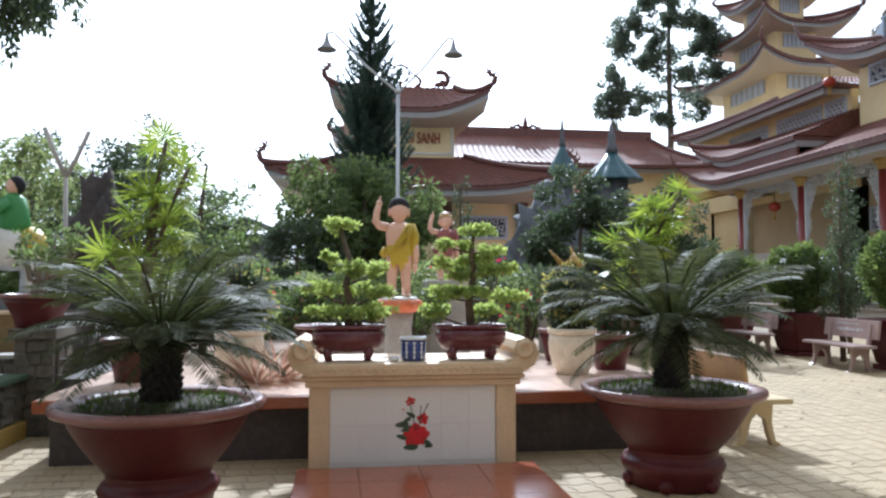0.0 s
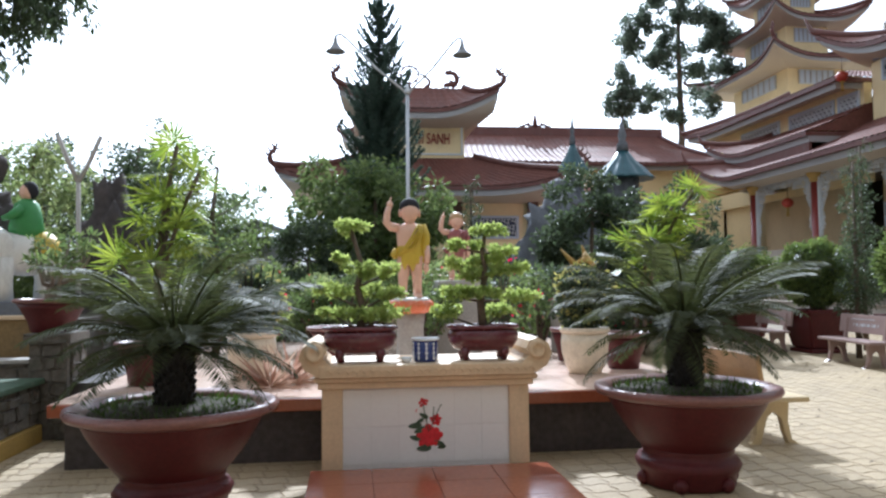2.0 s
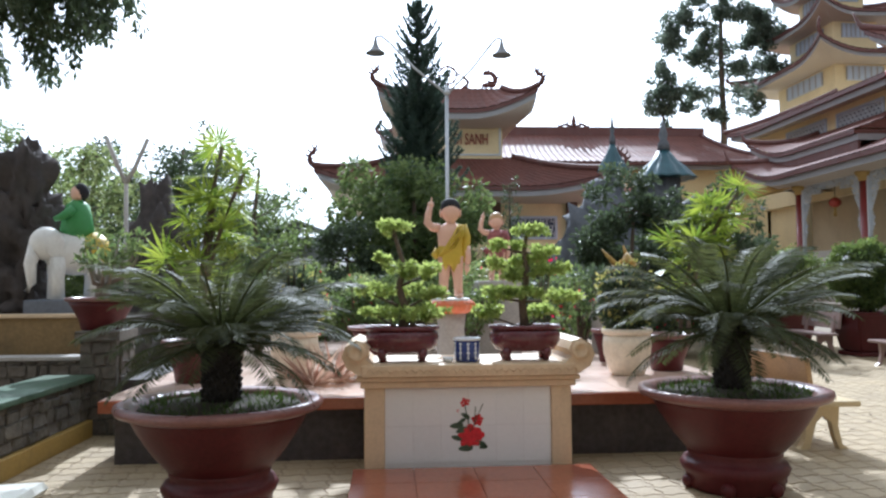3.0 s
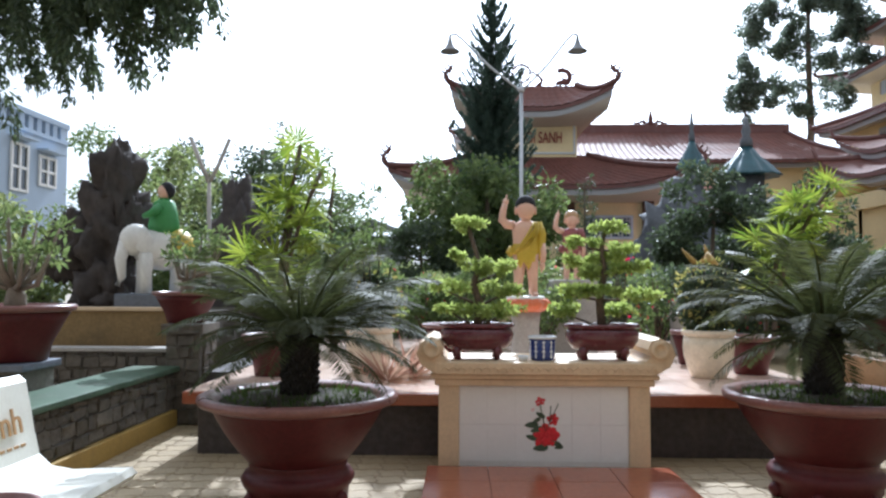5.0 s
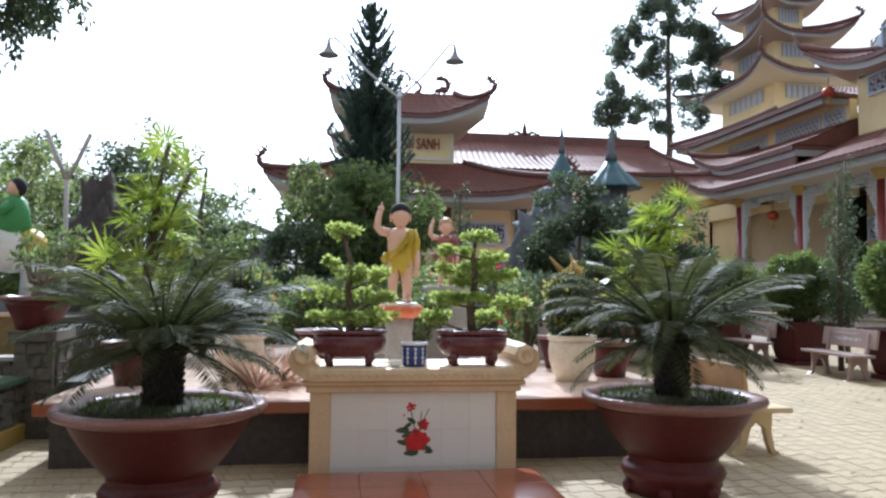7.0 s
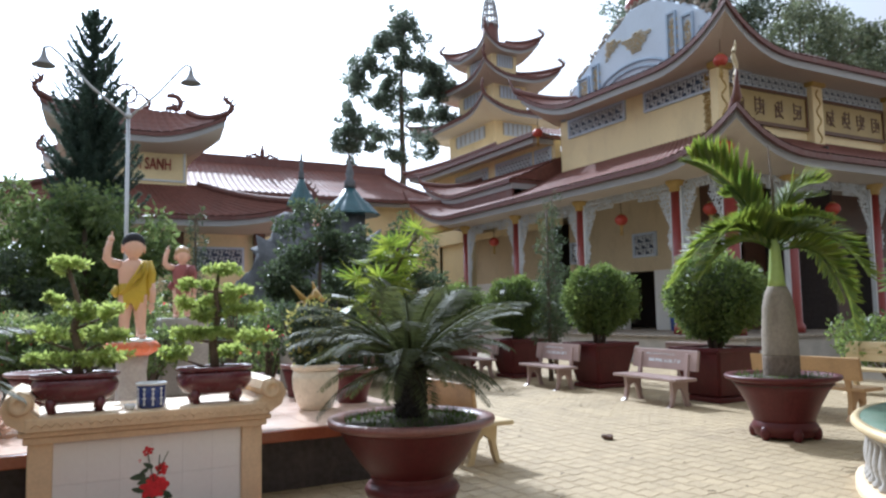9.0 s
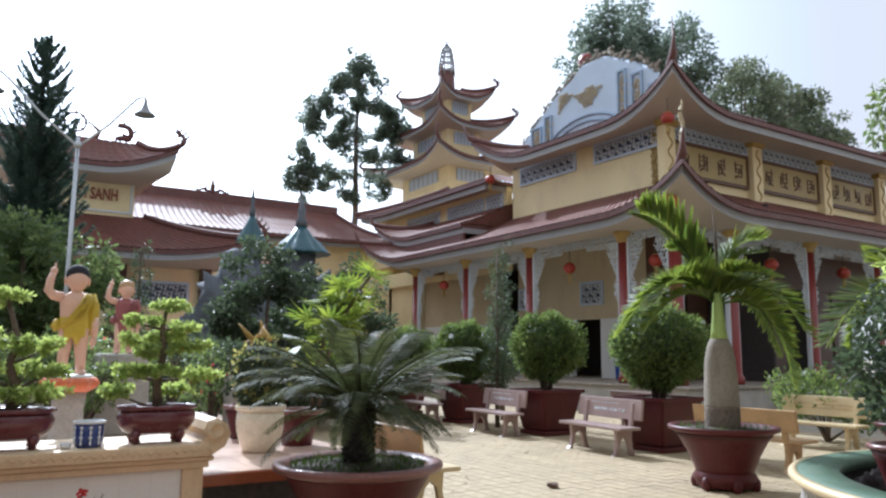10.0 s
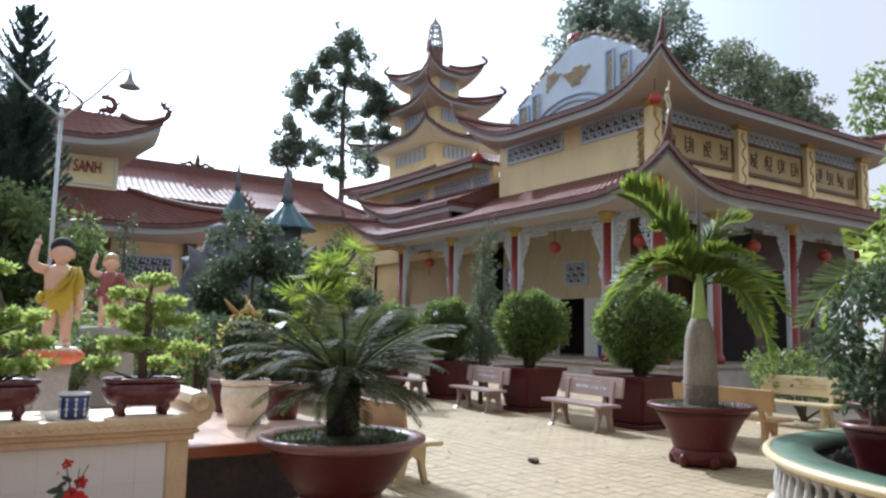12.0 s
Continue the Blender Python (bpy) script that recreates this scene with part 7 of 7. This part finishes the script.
tube([(-0.38, -0.05, 0.62), (-0.44, -0.06, 0.42), (-0.42, -0.06, 0.2), (-0.47, -0.06, 0.1)], [0.09, 0.07, 0.05, 0.035], 10, eb)
for s in (-1, 1):
    ball((-0.2, s * 0.19, 0.64), (0.11, 0.03, 0.15), 12, 8, eb)
    tube([(-0.36, s * 0.09, 0.52), (-0.48, s * 0.1, 0.44)], [0.02, 0.008], 6, eb)
ball((0.22, 0, 0.60), (0.215, 0.275, 0.22), 18, 12, eb, mi=1)
lathe([(0.17, 0.74), (0.19, 0.84), (0.16, 1.02), (0.13, 1.14), (0.05, 1.2)], 18, 0.06, 0, eb, mi=2)
tube([(0.0, -0.12, 1.08), (-0.12, -0.14, 0.98), (-0.2, -0.1, 0.95)], [0.06, 0.05, 0.03], 8, eb, mi=2)
ball((0.06, 0, 1.28), (0.085, 0.085, 0.10), 14, 10, eb, mi=3)
ball((0.09, 0, 1.3), (0.095, 0.09, 0.11), 14, 10, eb, mi=4)
solid("elephant_statue", eb, [ELEWHITE, ROBE, GREENCLOTH, SKIN, HAIR], "painted white elephant statue bearing a green-clad rider", "statue", smooth=False, m=pose(-3.84, 9.17, 1.35, 0, 0, 30))
solid("cement_plinth", B(-0.36, 0.36, -0.36, 0.38, 0, 0.265, bevel=0.02), GREYPAINT, "blue-grey cement base under the elephant", "plinth", m=pose(-3.86, 9.17, 1.09))

# fallen leaf
solid("dry_leaf", moved(lathe([(0.06, 0.055), (0.065, 0.025), (0.045, 0.003), (0.015, 0.009), (0.001, 0.014)], 14, flute=0.35, nf=3), pose(5.85, 6.88, 0.0, 6, 0, 20)), DARKWOOD, "curled dry brown leaf on the paving", "leaf")

fl_ = bmesh.new()
rl = random.Random(8)
for k in range(70):
    x, y = rl.uniform(3.2, 8.4), rl.uniform(4.0, 15.0)
    g = rl.uniform(0.015, 0.045)
    m_ = pose(x, y, 0.012, rl.uniform(-25, 25), rl.uniform(-25, 25), rl.uniform(0, 360))
    fl_.faces.new([fl_.verts.new(m_ @ Vector(p)) for p in ((-g, 0, 0), (-g * 0.2, -g * 0.45, 0.006), (g, 0, 0.004), (-g * 0.1, g * 0.45, 0.008))])
solid("fallen_leaves", fl_, BARK, "small dry brown leaves scattered over the paving", "leaves", kind="stuff")

# ---- paving, last ----
STEP = 0.2
pv, pf = paver_shape(STEP)


def blocked(cx, cy):
    return (-2.5 < cx < 3.2 and 6.6 < cy < 12.5) or cx < -3.3 and cy > 3 or (math.hypot(cx - FXC, cy - FYC) < FR - 0.4)


spots = paver_data(-7.5, 15.0, -6.0, 19.5, STEP, blocked)
pav = thing("pavement", "pale yellowish concrete pavers with wavy joints", "paving", kind="structure")
part("bedding", B(-8, 15.1, -6, 20, -0.06, -0.0035), JOINT, pav, "sandy joint bed")
near = [s for s in spots if 3.6 < s[0] < 6.8 and 4.9 < s[1] < 8.6][:300]
nearset = set(near)
pm = bpy.data.meshes.new("paver")
pm.from_pydata(pv, [], pf)
pm.materials.append(PAVER)
rp = random.Random(5)
for cx, cy in near:
    ob = new("paver", pm)
    ob.parent = pav
    ob.matrix_basis = pose(cx, cy, rp.uniform(-0.0015, 0.0015), rp.uniform(-0.3, 0.3), rp.uniform(-0.3, 0.3), rp.choice((0, 90, 180, 270)))
V, Fc = [], []
nv = len(pv)
for cx, cy in spots:
    if (cx, cy) in nearset:
        continue
    o, dz = len(V), rp.uniform(-0.0015, 0.0015)
    V += [(x + cx, y + cy, z + dz) for x, y, z in pv]
    Fc += [tuple(i + o for i in f) for f in pf]
me = bpy.data.meshes.new("far_pavers")
me.from_pydata(V, [], Fc)
me.materials.append(PAVER)
fp = new("far_pavers", me)
fp.parent = pav
tagged(fp, "pavers further off", kind="stuff")
